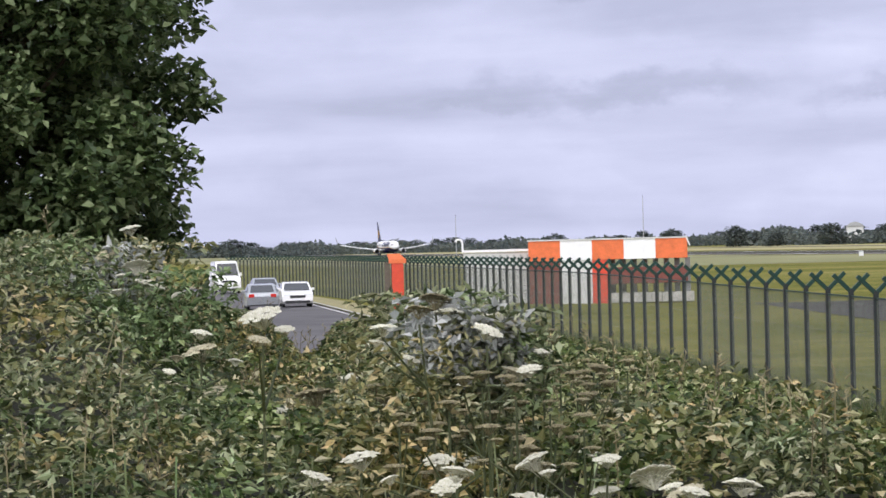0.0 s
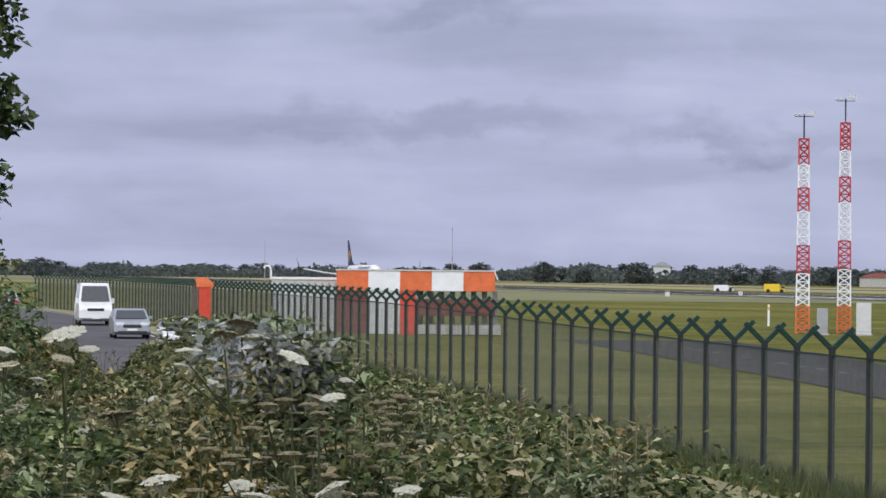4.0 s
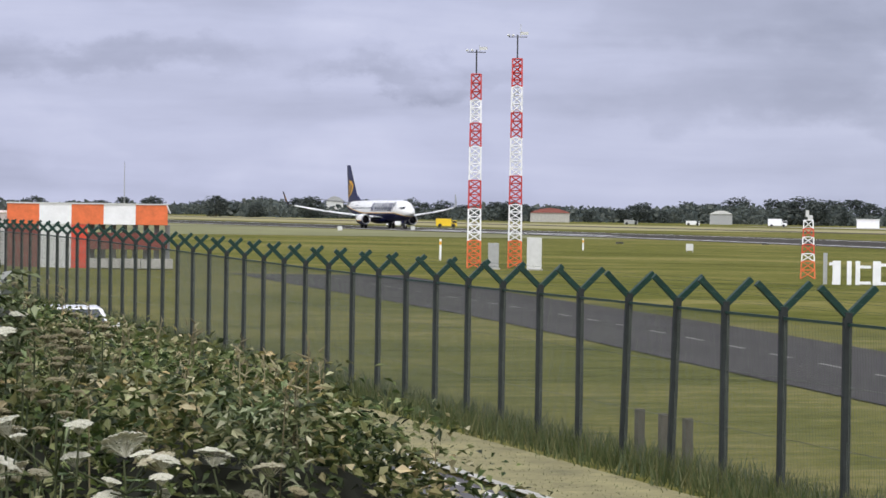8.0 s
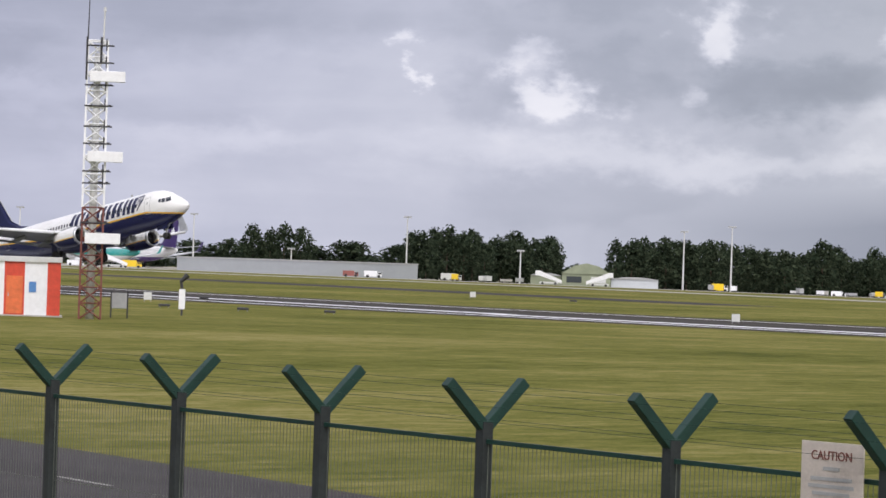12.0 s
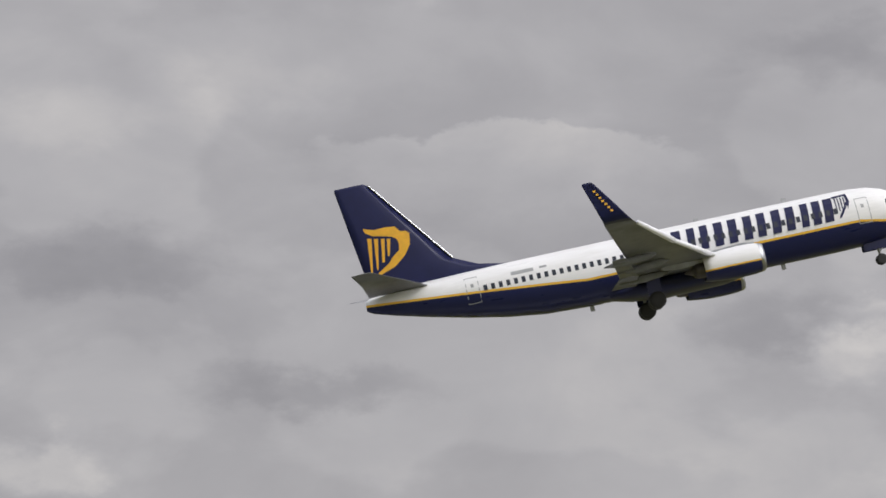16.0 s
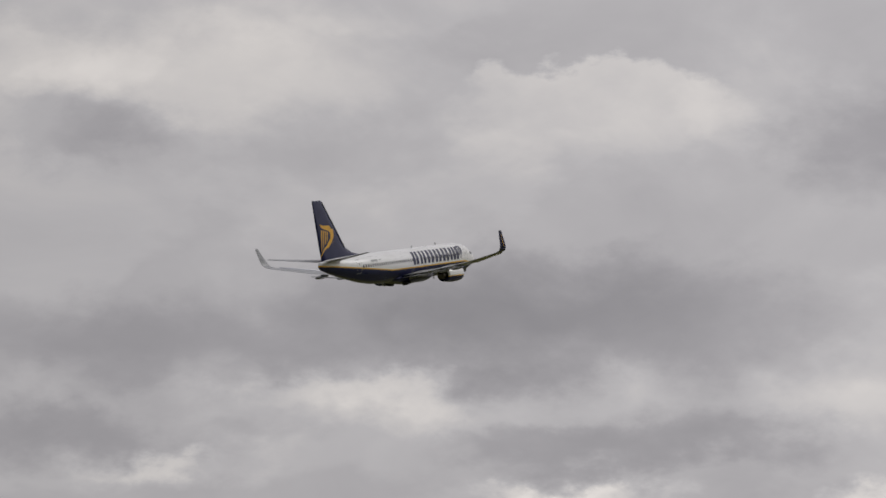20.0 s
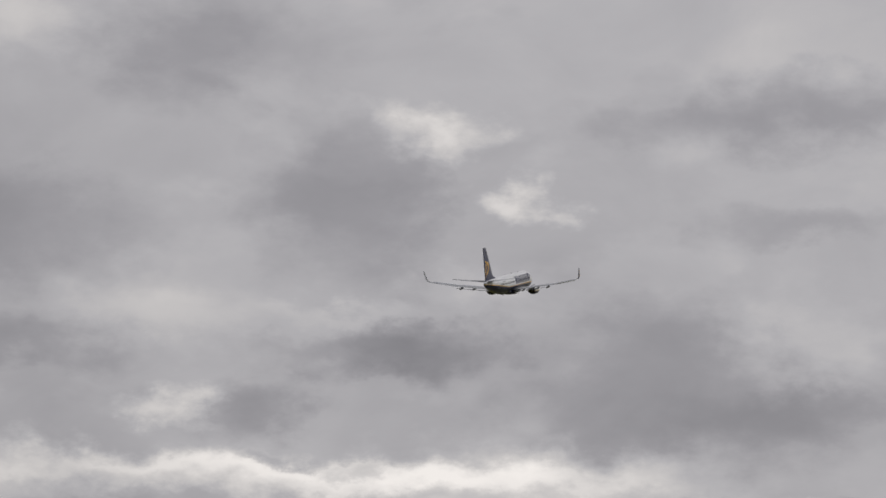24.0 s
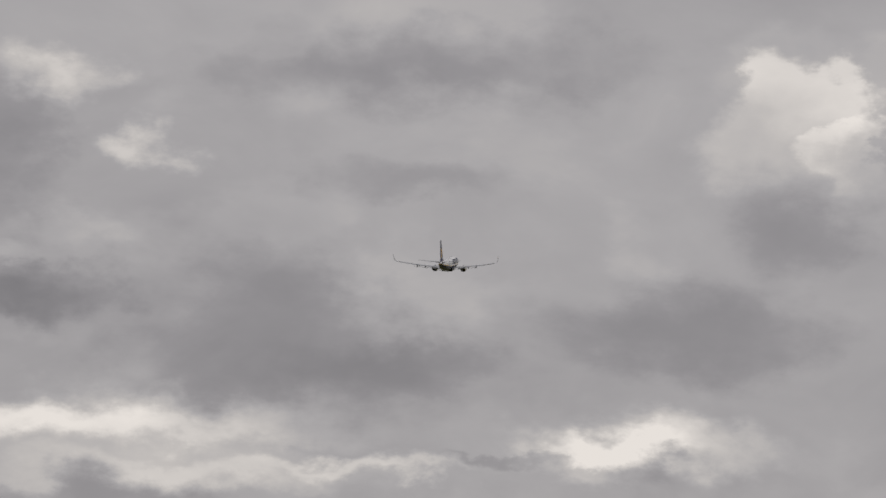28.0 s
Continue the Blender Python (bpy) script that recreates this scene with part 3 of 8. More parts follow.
def touchdown_blocks():
    """Broad white bars on the runway."""
    bm = bmesh.new()
    for x0, x1, y in ((-330, -215, 205), (-215, -105, 203), (-560, -470, 205), (-60, 40, 203), (-60, 40, 222)):
        pts = []
        for x, w in ((x0, 0), (x1, 0), (x1, 3.2), (x0, 3.2)):
            pts.append(bm.verts.new((x, y + w, gz(x, y + w) + 0.045)))
        bm.faces.new(pts)
    tagged(part("touchdown_marking", bm, WHITE), "broad white touchdown bars on the runway", "runway marking", kind="structure")


touchdown_blocks()

# ---- security fence ----
STEP = 2.2


def fence_y(x):
    return 15.4 + LEAN * x - bend(x) * 1.15


def post_mesh():
    bm = bmesh.new()
    box(bm, (0.10, 0.10, 2.80), (0, 0, 1.20), bevel=0.008)
    for s in (-1, 1):
        m = Matrix.Translation((0, 0, 2.54)) @ Matrix.Rotation(s * radians(46), 4, "X") @ Matrix.Translation((0, 0, 0.25))
        box(bm, (0.085, 0.085, 0.55), m=m, bevel=0.006)
    me = done(bm, "post", [FENCE_GREEN, POST_GREY])
    for poly in me.polygons:
        poly.material_index = 1 if poly.center.z < 2.4 and abs(poly.normal.z) < 0.5 else 0
    return me


def wire_panel(gap, thick, length):
    bm = bmesh.new()
    k = int(length / gap)
    for i in range(1, k):
        box(bm, (thick, thick, 2.42), (i * gap, 0, 1.23))
    for h in (0.08, 0.85, 1.65):
        box(bm, (length, thick * 1.4, thick * 1.4), (length / 2, 0.01, h))
    return done(bm, "wire_mesh", MESH_GREEN)


def build_fence():
    fence = thing("security_fence", "dark green steel mesh fence with Y-topped posts", "fence", pose(-29.09, 0, 0))
    pm = post_mesh()
    xs = [-29.09 - STEP * k for k in range(-14, 78)]
    far = [-29.09 - STEP * k for k in range(78, 118)]
    length = STEP * math.hypot(1, LEAN)
    panels = [wire_panel(0.05, 0.0042, length), wire_panel(0.1, 0.0048, length)]
    bm = bmesh.new()
    box(bm, (length, 0.035, 0.035), (length / 2, 0, 2.44))
    rail = done(bm, "top_rail", FENCE_GREEN)
    bm = bmesh.new()
    for s in (-1, 1):
        for r in (0.16, 0.34, 0.52):
            box(bm, (length, 0.003, 0.003), (length / 2, s * (r * 0.707 + 0.05), 2.49 + r * 0.707))
    strands = done(bm, "barbed_wire", FENCE_GREEN)
    for x in xs + far:
        y, x1 = fence_y(x), x + STEP
        y1 = fence_y(x1)
        z = gz(x, y)
        turn = math.atan2(y1 - y, STEP)
        tip = math.atan2(gz(x1, y1) - z, STEP)
        lean = radians(5.0) if abs(x + 42.3) < 0.2 or abs(x + 44.5) < 0.2 else radians(random.uniform(-0.35, 0.35))
        base = Matrix.Translation((x + 29.09, y, z))
        part("post", pm, None, fence, at=base @ Matrix.Rotation(turn, 4, "Z") @ Matrix.Rotation(lean, 4, "Y"))
        m = base @ Matrix.Rotation(turn, 4, "Z") @ Matrix.Rotation(-tip, 4, "Y")
        part("wire_mesh", panels[0] if x > -84 else panels[1], None, fence, at=m)
        part("top_rail", rail, None, fence, at=m)
        if x > -60:
            tagged(part("barbed_wire", strands, None, fence, at=m), "thin barbed wire strands", kind="stuff")


build_fence()

# ---- airliner ----
FUSE = [  # metres behind the nose, axis height, half width, half height
    (0.0, 3.02, 0.03, 0.03), (0.22, 3.03, 0.34, 0.31), (0.7, 3.07, 0.68, 0.62), (1.5, 3.15, 1.06, 1.0), (2.3, 3.24, 1.33, 1.32),
    (3.1, 3.34, 1.55, 1.66), (4.0, 3.4, 1.72, 1.86), (5.2, 3.42, 1.83, 1.97), (6.6, 3.42, 1.88, 2.0), (12.0, 3.42, 1.88, 2.0), (18.0, 3.42, 1.88, 2.0),
    (24.0, 3.42, 1.88, 2.0), (26.5, 3.47, 1.86, 1.94), (29.0, 3.63, 1.74, 1.76), (31.5, 3.86, 1.47, 1.49), (34.0, 4.12, 1.08, 1.17), (36.2, 4.34, 0.66, 0.82), (37.6, 4.46, 0.34, 0.52), (38.0, 4.5, 0.18, 0.34)]


def fuse_at(s):
    for a, b in zip(FUSE, FUSE[1:]):
        if s <= b[0]:
            k = (s - a[0]) / (b[0] - a[0])
            return [a[i] + (b[i] - a[i]) * k for i in (1, 2, 3)]
    return FUSE[-1][1:]


def skin(s, th, out=0.0):
    """A point on the hull; th runs from straight up towards port (+y)."""
    z, w, h = fuse_at(s)
    return Vector((19.6 - s, (w + out) * math.sin(th), z + (h + out) * math.cos(th)))


def skin_z(s, z, side, out=0.012):
    c, w, h = fuse_at(s)
    return skin(s, side * math.acos(max(-1, min(1, (z - c) / h))), out)


def decal(bm, outline, side, out=0.012, cuts=1):
    """A flat marking of (s, z) quads laid on the hull."""
    for q in outline:
        vs = []
        n = 5
        (s0, z0), (s1, z1), (s2, z2), (s3, z3) = q
        grid = []
        for i in range(n):
            k = i / (n - 1)
            a = (s0 + (s3 - s0) * k, z0 + (z3 - z0) * k)
            b = (s1 + (s2 - s1) * k, z1 + (z2 - z1) * k)
            grid.append([bm.verts.new(skin_z(a[0] + (b[0] - a[0]) * j / 2, a[1] + (b[1] - a[1]) * j / 2, side, out)) for j in range(3)])
        for r0, r1 in zip(grid, grid[1:]):
            for j in range(2):
                bm.faces.new((r0[j], r0[j + 1], r1[j + 1], r1[j]))


def banded(name, low, mid, high, z0, z1, rise=0.0, rough=0.28, nose=0.0):
    """Two-tone hull paint split by a stripe at a height on the thing itself."""
    m = bpy.data.materials.new(name)
    m.use_nodes = True
    g = Graph(m.node_tree)
    co = g.add("ShaderNodeTexCoord").outputs["Object"]
    sep = g.add("ShaderNodeSeparateXYZ", {0: co})
    aft = g.math("MAXIMUM", g.math("MULTIPLY_ADD", sep.outputs[0], -1.0, -4.0), 0.0)
    fore = g.math("MAXIMUM", g.math("SUBTRACT", sep.outputs[0], 14.5), 0.0)
    h = g.math("ADD", sep.outputs[2], g.math("MULTIPLY", aft, -rise))
    h = g.math("ADD", h, g.math("MULTIPLY", fore, nose))
    dirt = g.noise(g.add("ShaderNodeVectorMath", {0: co, 1: (0.25, 1.0, 1.6)}, operation="MULTIPLY").outputs[0], 1.4, 5.0, 0.6)
    white = g.mix(g.ramp(dirt, [(0.45, (0, 0, 0)), (0.8, (0.35, 0.35, 0.35))]), rgb(*high), rgb(0.5, 0.49, 0.46))
    c = g.mix(g.math("GREATER_THAN", h, z1), g.mix(g.math("GREATER_THAN", h, z0), rgb(*low), rgb(*mid)), white)
    p = g.add("ShaderNodeBsdfPrincipled", {"Base Color": c, "Specular IOR Level": 0.35, "Coat Weight": 0.03, "Coat Roughness": 0.2})
    g.put(p.inputs["Roughness"], g.math("MULTIPLY_ADD", dirt, 0.25, rough - 0.1))
    g.add("ShaderNodeOutputMaterial", {0: p.outputs[0]})
    return m


NAVY = paint("navy_gloss", (0.008, 0.011, 0.058), 0.38, 0.12, 1.0, coat=0.03, spec=0.3)
YELLOW_MARK = paint("golden_yellow_paint", (0.74, 0.39, 0.02), 0.45, 0.08)
WINDOW_DARK = paint("dark_window", (0.03, 0.035, 0.05), 0.15, 0.2)
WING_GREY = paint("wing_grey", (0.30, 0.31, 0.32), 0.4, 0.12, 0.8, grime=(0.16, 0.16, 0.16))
# darker copy of the wing grey: underside shade put into the colour
WING_SHADE = paint("wing_underside_shade", (0.17, 0.175, 0.18), 0.45, 0.15, 0.8, grime=(0.09, 0.09, 0.09))
LIP = paint("bare_metal_lip", (0.50, 0.51, 0.53), 0.35, 0.05, metal=1.0)
EXHAUST = paint("burnt_exhaust_metal", (0.10, 0.09, 0.085), 0.4, 0.2, metal=0.8)


def fin_half(s, z):
    """Half thickness of the fin, a hair proud of its skin."""
    le = np.interp(z, [5.42, 5.75, 6.5, 9.0, 12.35], [28.5, 30.2, 31.8, 33.7, 36.25])
    te = np.interp(z, [5.42, 6.5, 9.0, 12.35], [37.45, 37.65, 38.0, 38.45])
    k = max(0.0, min(1.0, (s - le) / (te - le)))
    return np.interp(z, [6.5, 9.0, 12.35], [0.16, 0.12, 0.07]) * 2.2 * math.sqrt(k) * (1 - k) + 0.022


def foil(le, chord, z, y, thick, n=7):
    """Ring of an aerofoil section at span y; le is metres behind the nose."""
    top, bot = [], []
    for i in range(n + 1):
        k = 0.5 - 0.5 * math.cos(math.pi * i / n)
        t = thick * chord * 2.6 * (0.2969 * math.sqrt(k) - 0.126 * k - 0.3516 * k * k + 0.2843 * k ** 3 - 0.1036 * k ** 4)
        x = 19.6 - le - k * chord
        camber = 0.02 * chord * math.sin(math.pi * k)
        top.append(Vector((x, y, z + t + camber)))
        bot.append(Vector((x, y, z - t * 0.75 + camber)))
    return top + bot[-2:0:-1]


def cowl(prof):
    """Engine profile at its true size and station."""
    return [(r * 0.89, 3.1 + (x - 3.45) * 0.94) for r, x in prof]


def airliner(label, hull, fin_mat, wing_mats, belly_mats, group="", gear_down=True, marks=True, engine=None):
    """A twin-jet airliner with its main wheels at the origin, nose along +x."""
    a = thing("airliner", label, "airplane", group=group)
    bm = bmesh.new()
    n = 36
    ss = sorted({f[0] for f in FUSE} | {0.45, 1.1, 1.9, 2.7, 3.5, 4.6, 9.0, 15.0, 21.0, 27.8, 30.2, 32.8, 35.1})
    rings = [[skin(s, math.tau * i / n) for i in range(n)] for s in ss]
    loft(bm, rings)
    part("fuselage", bm, hull, a, smooth=True)
    bm = bmesh.new()  # wing-to-body fairing
    rings = []
    for s, w, h in ((11.6, 0.2, 0.1), (12.8, 1.35, 0.5), (14.5, 1.95, 0.8), (18.5, 2.05, 0.86), (20.8, 1.7, 0.62), (22.4, 0.9, 0.25), (23.2, 0.2, 0.1)):
        rings.append([Vector((19.6 - s, w * math.cos(t * math.tau / 20), 1.75 + h * math.sin(t * math.tau / 20))) for t in range(20)])
    loft(bm, rings)
    part("belly_fairing", bm, belly_mats[0], a, smooth=True)
    for side in (1, -1):
        bm = bmesh.new()
        secs = [foil(12.7, 8.3, 2.05, 1.2, 0.11), foil(13.9, 7.1, 2.2, 3.0, 0.105), foil(16.1, 5.0, 2.48, 5.9, 0.10), foil(19.0, 3.3, 3.2, 11.4, 0.10), foil(21.6, 1.95, 4.15, 16.4, 0.095), foil(21.95, 1.75, 4.33, 17.0, 0.09)]
        rings = [[Vector((p.x, p.y * side, p.z)) for p in r] for r in secs]
        if side < 0:
            rings = [r[::-1] for r in rings]
        loft(bm, rings)
        bmesh.ops.recalc_face_normals(bm, faces=bm.faces)
        me = done(bm, "wing", wing_mats, True)
        # faces not turned up take the second grey, shade-coloured on the climbing jet
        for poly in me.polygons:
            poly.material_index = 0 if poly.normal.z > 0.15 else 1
        wing = part("wing", me, None, a)
        bm = bmesh.new()
        front = [(13.86, 3.0, 2.24), (16.08, 5.9, 2.52), (18.98, 11.4, 3.23), (21.58, 16.4, 4.17)]
        for (s0, y0, z0), (s1, y1, z1) in zip(front, front[1:]):
            rod(bm, (19.6 - s0, y0 * side, z0), (19.6 - s1, y1 * side, z1), 0.20, 0.14, 8)
        part("leading_edge_slat", bm, WHITE, wing, "pale lowered leading-edge slat", smooth=True)
        # flap behind the wing, lowered a little
        bm = bmesh.new()
        r0, r1, r2 = foil(20.6, 1.7, 1.86, 2.2, 0.12), foil(20.75, 1.3, 2.15, 5.7, 0.12), foil(22.05, 0.9, 2.78, 10.9, 0.12)
        for ra, rb in ((r0, r1), (r1, r2)):
            rr = [[Vector((p.x, p.y * side, p.z)) for p in r] for r in (ra, rb)]
            loft(bm, rr if side > 0 else [r[::-1] for r in rr])
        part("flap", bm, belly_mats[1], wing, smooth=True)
        for y, s0 in ((4.0, 18.6), (7.4, 18.9), (10.0, 20.0)):
            bm = bmesh.new()
            z = 2.0 + 0.105 * (y - 1.5)
            rings = []
            for k, r in ((0, 0.03), (0.5, 0.17), (1.6, 0.22), (2.6, 0.16), (3.4, 0.03)):
                rings.append([Vector((19.6 - s0 - k, y * side + r * 0.8 * math.cos(t * math.tau / 10), z - 0.12 - 0.06 * k + r * 1.3 * math.sin(t * math.tau / 10))) for t in range(10)])
            loft(bm, rings)
            part("flap_track_fairing", bm, belly_mats[1], wing, smooth=True)
        # blended winglet
        bm = bmesh.new()
        rings = []
        for y, z, le, ch in ((17.0, 4.33, 21.95, 1.75), (17.32, 4.5, 22.15, 1.62), (17.52, 4.8, 22.4, 1.5), (17.66, 5.3, 22.75, 1.33), (17.9, 6.85, 23.9, 0.72), (17.92, 6.95, 24.05, 0.5)):
            sl = 0.0 if y < 17.2 else 1.0
            ring = []
            for p in foil(le, ch, 0.0, 0.0, 0.09):
                ring.append(Vector((p.x, side * (y - p.z * sl), z + p.z * (1 - sl))))
            rings.append(ring if side > 0 else ring[::-1])
        loft(bm, rings)
        bmesh.ops.recalc_face_normals(bm, faces=bm.faces)
        me = done(bm, "winglet", [wing_mats[0], fin_mat, wing_mats[0] if marks else fin_mat], True)
        for poly in me.polygons:
            poly.material_index = 1 if poly.normal.y * side > 0.05 else 2
        wl = part("winglet", me, None, a)
        if marks:
            bm = bmesh.new()
            for k in range(7):
                z0 = 5.05 + k * 0.22
                x0 = 19.6 - (22.75 + (z0 - 5.0) * 0.62) - 0.35
                box(bm, (0.16, 0.012, 0.13), (x0, side * (17.64 + (z0 - 5.3) * 0.155 + 0.055), z0), Matrix.Rotation(0, 4, "X"))
            part("winglet_marking", bm, YELLOW_MARK, wl, "small yellow marking blocks")
        # tailplane
        bm = bmesh.new()
        secs = [foil(33.6, 4.1, 4.95, 0.4, 0.09), foil(35.6, 2.6, 5.35, 4.0, 0.085), foil(37.55, 1.35, 5.75, 7.1, 0.08)]
        rings = [[Vector((p.x, p.y * side, p.z)) for p in r] for r in secs]
        loft(bm, rings if side > 0 else [r[::-1] for r in rings])
        bmesh.ops.recalc_face_normals(bm, faces=bm.faces)
        me = done(bm, "tailplane", wing_mats, True)
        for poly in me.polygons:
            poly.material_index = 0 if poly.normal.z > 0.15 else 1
        part("tailplane", me, None, a)
        # engine
        ctr = Vector((0, 4.83 * side, 1.70))
        bm = bmesh.new()
        lathe(bm, cowl([(0.80, 7.35), (0.88, 7.62), (0.98, 7.68), (1.05, 7.5), (1.13, 6.9), (1.16, 6.0), (1.13, 5.0), (1.02, 4.0), (0.93, 3.45), (0.88, 3.46), (0.86, 4.2)]), 28, "x", (0, ctr.y, ctr.z), caps=False)
        eng = part("engine", bm, engine or hull, a, smooth=True)
        bm = bmesh.new()
        lathe(bm, cowl([(0.80, 7.3), (0.885, 7.63), (0.985, 7.69), (1.055, 7.51), (1.075, 7.38)]), 28, "x", (0, ctr.y, ctr.z), caps=False)
        part("intake_lip", bm, LIP, eng, "bare metal intake lip", smooth=True)
        bm = bmesh.new()
        lathe(bm, cowl([(0.02, 7.15), (0.22, 6.85), (0.24, 6.72), (0.86, 6.7), (0.86, 6.65)]), 24, "x", (0, ctr.y, ctr.z))
        part("fan", bm, DARK, eng, "dark engine fan with spinner", smooth=True)
        bm = bmesh.new()
        lathe(bm, cowl([(0.86, 4.2), (0.62, 3.9), (0.55, 3.0), (0.46, 2.75), (0.40, 2.8), (0.3, 2.7), (0.04, 2.1)]), 20, "x", (0, ctr.y, ctr.z - 0.02))
        part("exhaust_cone", bm, EXHAUST, eng, "burnt metal exhaust cone", smooth=True)
        bm = bmesh.new()
        rings = []
        for s, z0, z1, w in ((12.9, 2.65, 2.72, 0.02), (13.6, 2.5, 2.85, 0.2), (15.6, 2.1, 2.75, 0.24), (18.0, 2.05, 2.45, 0.16), (19.2, 2.2, 2.35, 0.02)):
            rings.append([Vector((19.6 - s, ctr.y + sy * w, z)) for sy, z in ((-1, z0), (1, z0), (1, z1), (-1, z1))])
        loft(bm, rings)
        part("pylon", bm, wing_mats[0], a)
    # fin with its long fillet
    bm = bmesh.new()
    rings = []
    for z, le, te, t in ((4.9, 28.2, 37.4, 0.17), (5.42, 28.5, 37.45, 0.17), (5.75, 30.2, 37.5, 0.17), (6.5, 31.8, 37.65, 0.16), (9.0, 33.7, 38.0, 0.12), (12.35, 36.25, 38.45, 0.07), (12.5, 36.5, 38.4, 0.03)):
        ch = te - le
        top, bot = [], []
        for i in range(8):
            k = i / 7
            w = t * 2.2 * math.sqrt(k) * (1 - k) + 0.012
            top.append(Vector((19.6 - le - k * ch, w, z)))
            bot.append(Vector((19.6 - le - k * ch, -w, z)))
        rings.append(top + bot[-1:0:-1])
    loft(bm, rings)
    fin = part("fin", bm, fin_mat, a, smooth=True)
    bm = bmesh.new()
    rod(bm, (19.6 - 31.75, 0, 6.5), (19.6 - 33.65, 0, 9.0), 0.07, 0.06, 8)
    rod(bm, (19.6 - 33.65, 0, 9.0), (19.6 - 36.2, 0, 12.35), 0.06, 0.05, 8)
    part("leading_edge", bm, LIP, fin, "bare metal leading edge")
    for side in (1, -1):
        # cabin and cockpit windows, doors
        if marks:
            for s in [17.9 + k * 0.508 for k in range(25)] + [6.5 + k * 0.508 for k in range(20)]:
                bm = bmesh.new()
                decal(bm, [((s, 3.72), (s + 0.25, 3.72), (s + 0.25, 4.1), (s, 4.1))], side, 0.012 if s > 17 else 0.034)
                part("cabin_window", bm, WINDOW_DARK, a)
        bm = bmesh.new()
        for q in (((1.62, 3.74), (2.2, 3.66), (2.36, 4.1), (2.0, 4.22)), ((2.28, 3.66), (2.75, 3.68), (2.8, 4.12), (2.44, 4.12)), ((2.84, 3.7), (3.2, 3.78), (3.15, 4.08), (2.88, 4.12))):
            decal(bm, [q], side, 0.014)
        part("cockpit_window", bm, WINDOW_DARK, a, "dark cockpit side windows")
        for s0, z0 in ((4.35, 2.75), (30.6, 3.05)):
            bm = bmesh.new()
            for q in (((s0, z0), (s0 + 0.05, z0), (s0 + 0.05, z0 + 1.75), (s0, z0 + 1.75)), ((s0 + 0.83, z0), (s0 + 0.88, z0), (s0 + 0.88, z0 + 1.75), (s0 + 0.83, z0 + 1.75)),
                      ((s0, z0 + 1.7), (s0 + 0.88, z0 + 1.7), (s0 + 0.88, z0 + 1.75), (s0, z0 + 1.75)), ((s0, z0), (s0 + 0.88, z0), (s0 + 0.88, z0 + 0.05), (s0, z0 + 0.05)), ((s0 + 0.34, z0 + 1.05), (s0 + 0.54, z0 + 1.05), (s0 + 0.54, z0 + 1.3), (s0 + 0.34, z0 + 1.3))):
                decal(bm, [q], side, 0.01)
            part("door_outline", bm, GREY, a, "thin grey outline of a cabin door")
        if marks:
            # the carrier's name as plain slanted navy strokes in pairs
            s1, low, high, lean = 18.5, 3.3, 4.9, -0.2
            for w, one, two in ((1.6, 0.55, 0.6), (1.62, 0.52, 0.52), (1.78, 0.58, 0.58), (1.72, 0.56, 0.56), (1.78, 0.58, 0.58), (0.58, 0.5, 0.0), (1.6, 0.55, 0.6)):
                bm = bmesh.new()
                decal(bm, [((s1, low), (s1 - one, low), (s1 - one + lean, high), (s1 + lean, high))], side, 0.03)
                if two:
                    s2 = s1 - w * 0.86 + two
                    decal(bm, [((s2, low), (s2 - two, low), (s2 - two + lean, high), (s2 + lean, high))], side, 0.03)
                part("name_block", bm, NAVY, a, "plain navy strokes of the name")
                s1 -= w + 0.2
            bm = bmesh.new()
            for k in range(4):
                decal(bm, [((6.55 - k * 0.2, 3.75 + k * 0.12), (6.48 - k * 0.2, 3.75 + k * 0.12), (6.42 - k * 0.2, 4.75), (6.5 - k * 0.2, 4.75))], side, 0.03)
            decal(bm, [((5.75, 3.9), (5.55, 4.4), (5.6, 4.95), (5.75, 4.95)), ((6.6, 4.8), (5.6, 4.85), (5.6, 4.98), (6.6, 4.95)), ((6.5, 3.4), (6.3, 3.42), (5.6, 4.4), (5.8, 4.4))], side, 0.031)
            part("emblem", bm, NAVY, a, "small navy emblem behind the door")
            # plain golden emblem on the fin
            bm = bmesh.new()

            def fin_quad(pts):
                vs = [bm.verts.new((19.6 - s, side * fin_half(s, z), z)) for s, z in pts]
                bm.faces.new(vs if side < 0 else vs[::-1])

            outer = [(37.16, 9.59), (36.46, 9.36), (35.73, 9.39), (35.05, 9.31), (34.76, 8.91), (34.41, 8.89), (34.20, 8.68), (34.32, 7.94), (34.79, 7.29), (35.58, 6.69), (36.49, 6.39), (37.50, 5.48)]
            inner = [(37.04, 9.27), (36.60, 8.97), (35.94, 8.83), (35.41, 8.69), (35.13, 8.50), (35.05, 8.34), (35.02, 8.15), (35.09, 7.72), (35.54, 7.40), (35.94, 6.98), (36.68, 6.54), (37.51, 5.56)]
            for k in range(11):
                fin_quad([outer[k], outer[k + 1], inner[k + 1], inner[k]])
            for q in [[(36.99, 8.89), (36.70, 8.83), (37.14, 6.30), (37.23, 6.31)], [(36.56, 8.79), (36.29, 8.73), (36.68, 6.72), (36.79, 6.74)], [(36.10, 8.70), (35.87, 8.65), (36.17, 7.13), (36.34, 7.12)], [(35.73, 8.62), (35.49, 8.57), (35.77, 7.49), (35.90, 7.45)]]:
                fin_quad(q)
            part("fin_emblem", bm, YELLOW_MARK, fin, "golden yellow fin emblem")
            bm = bmesh.new()
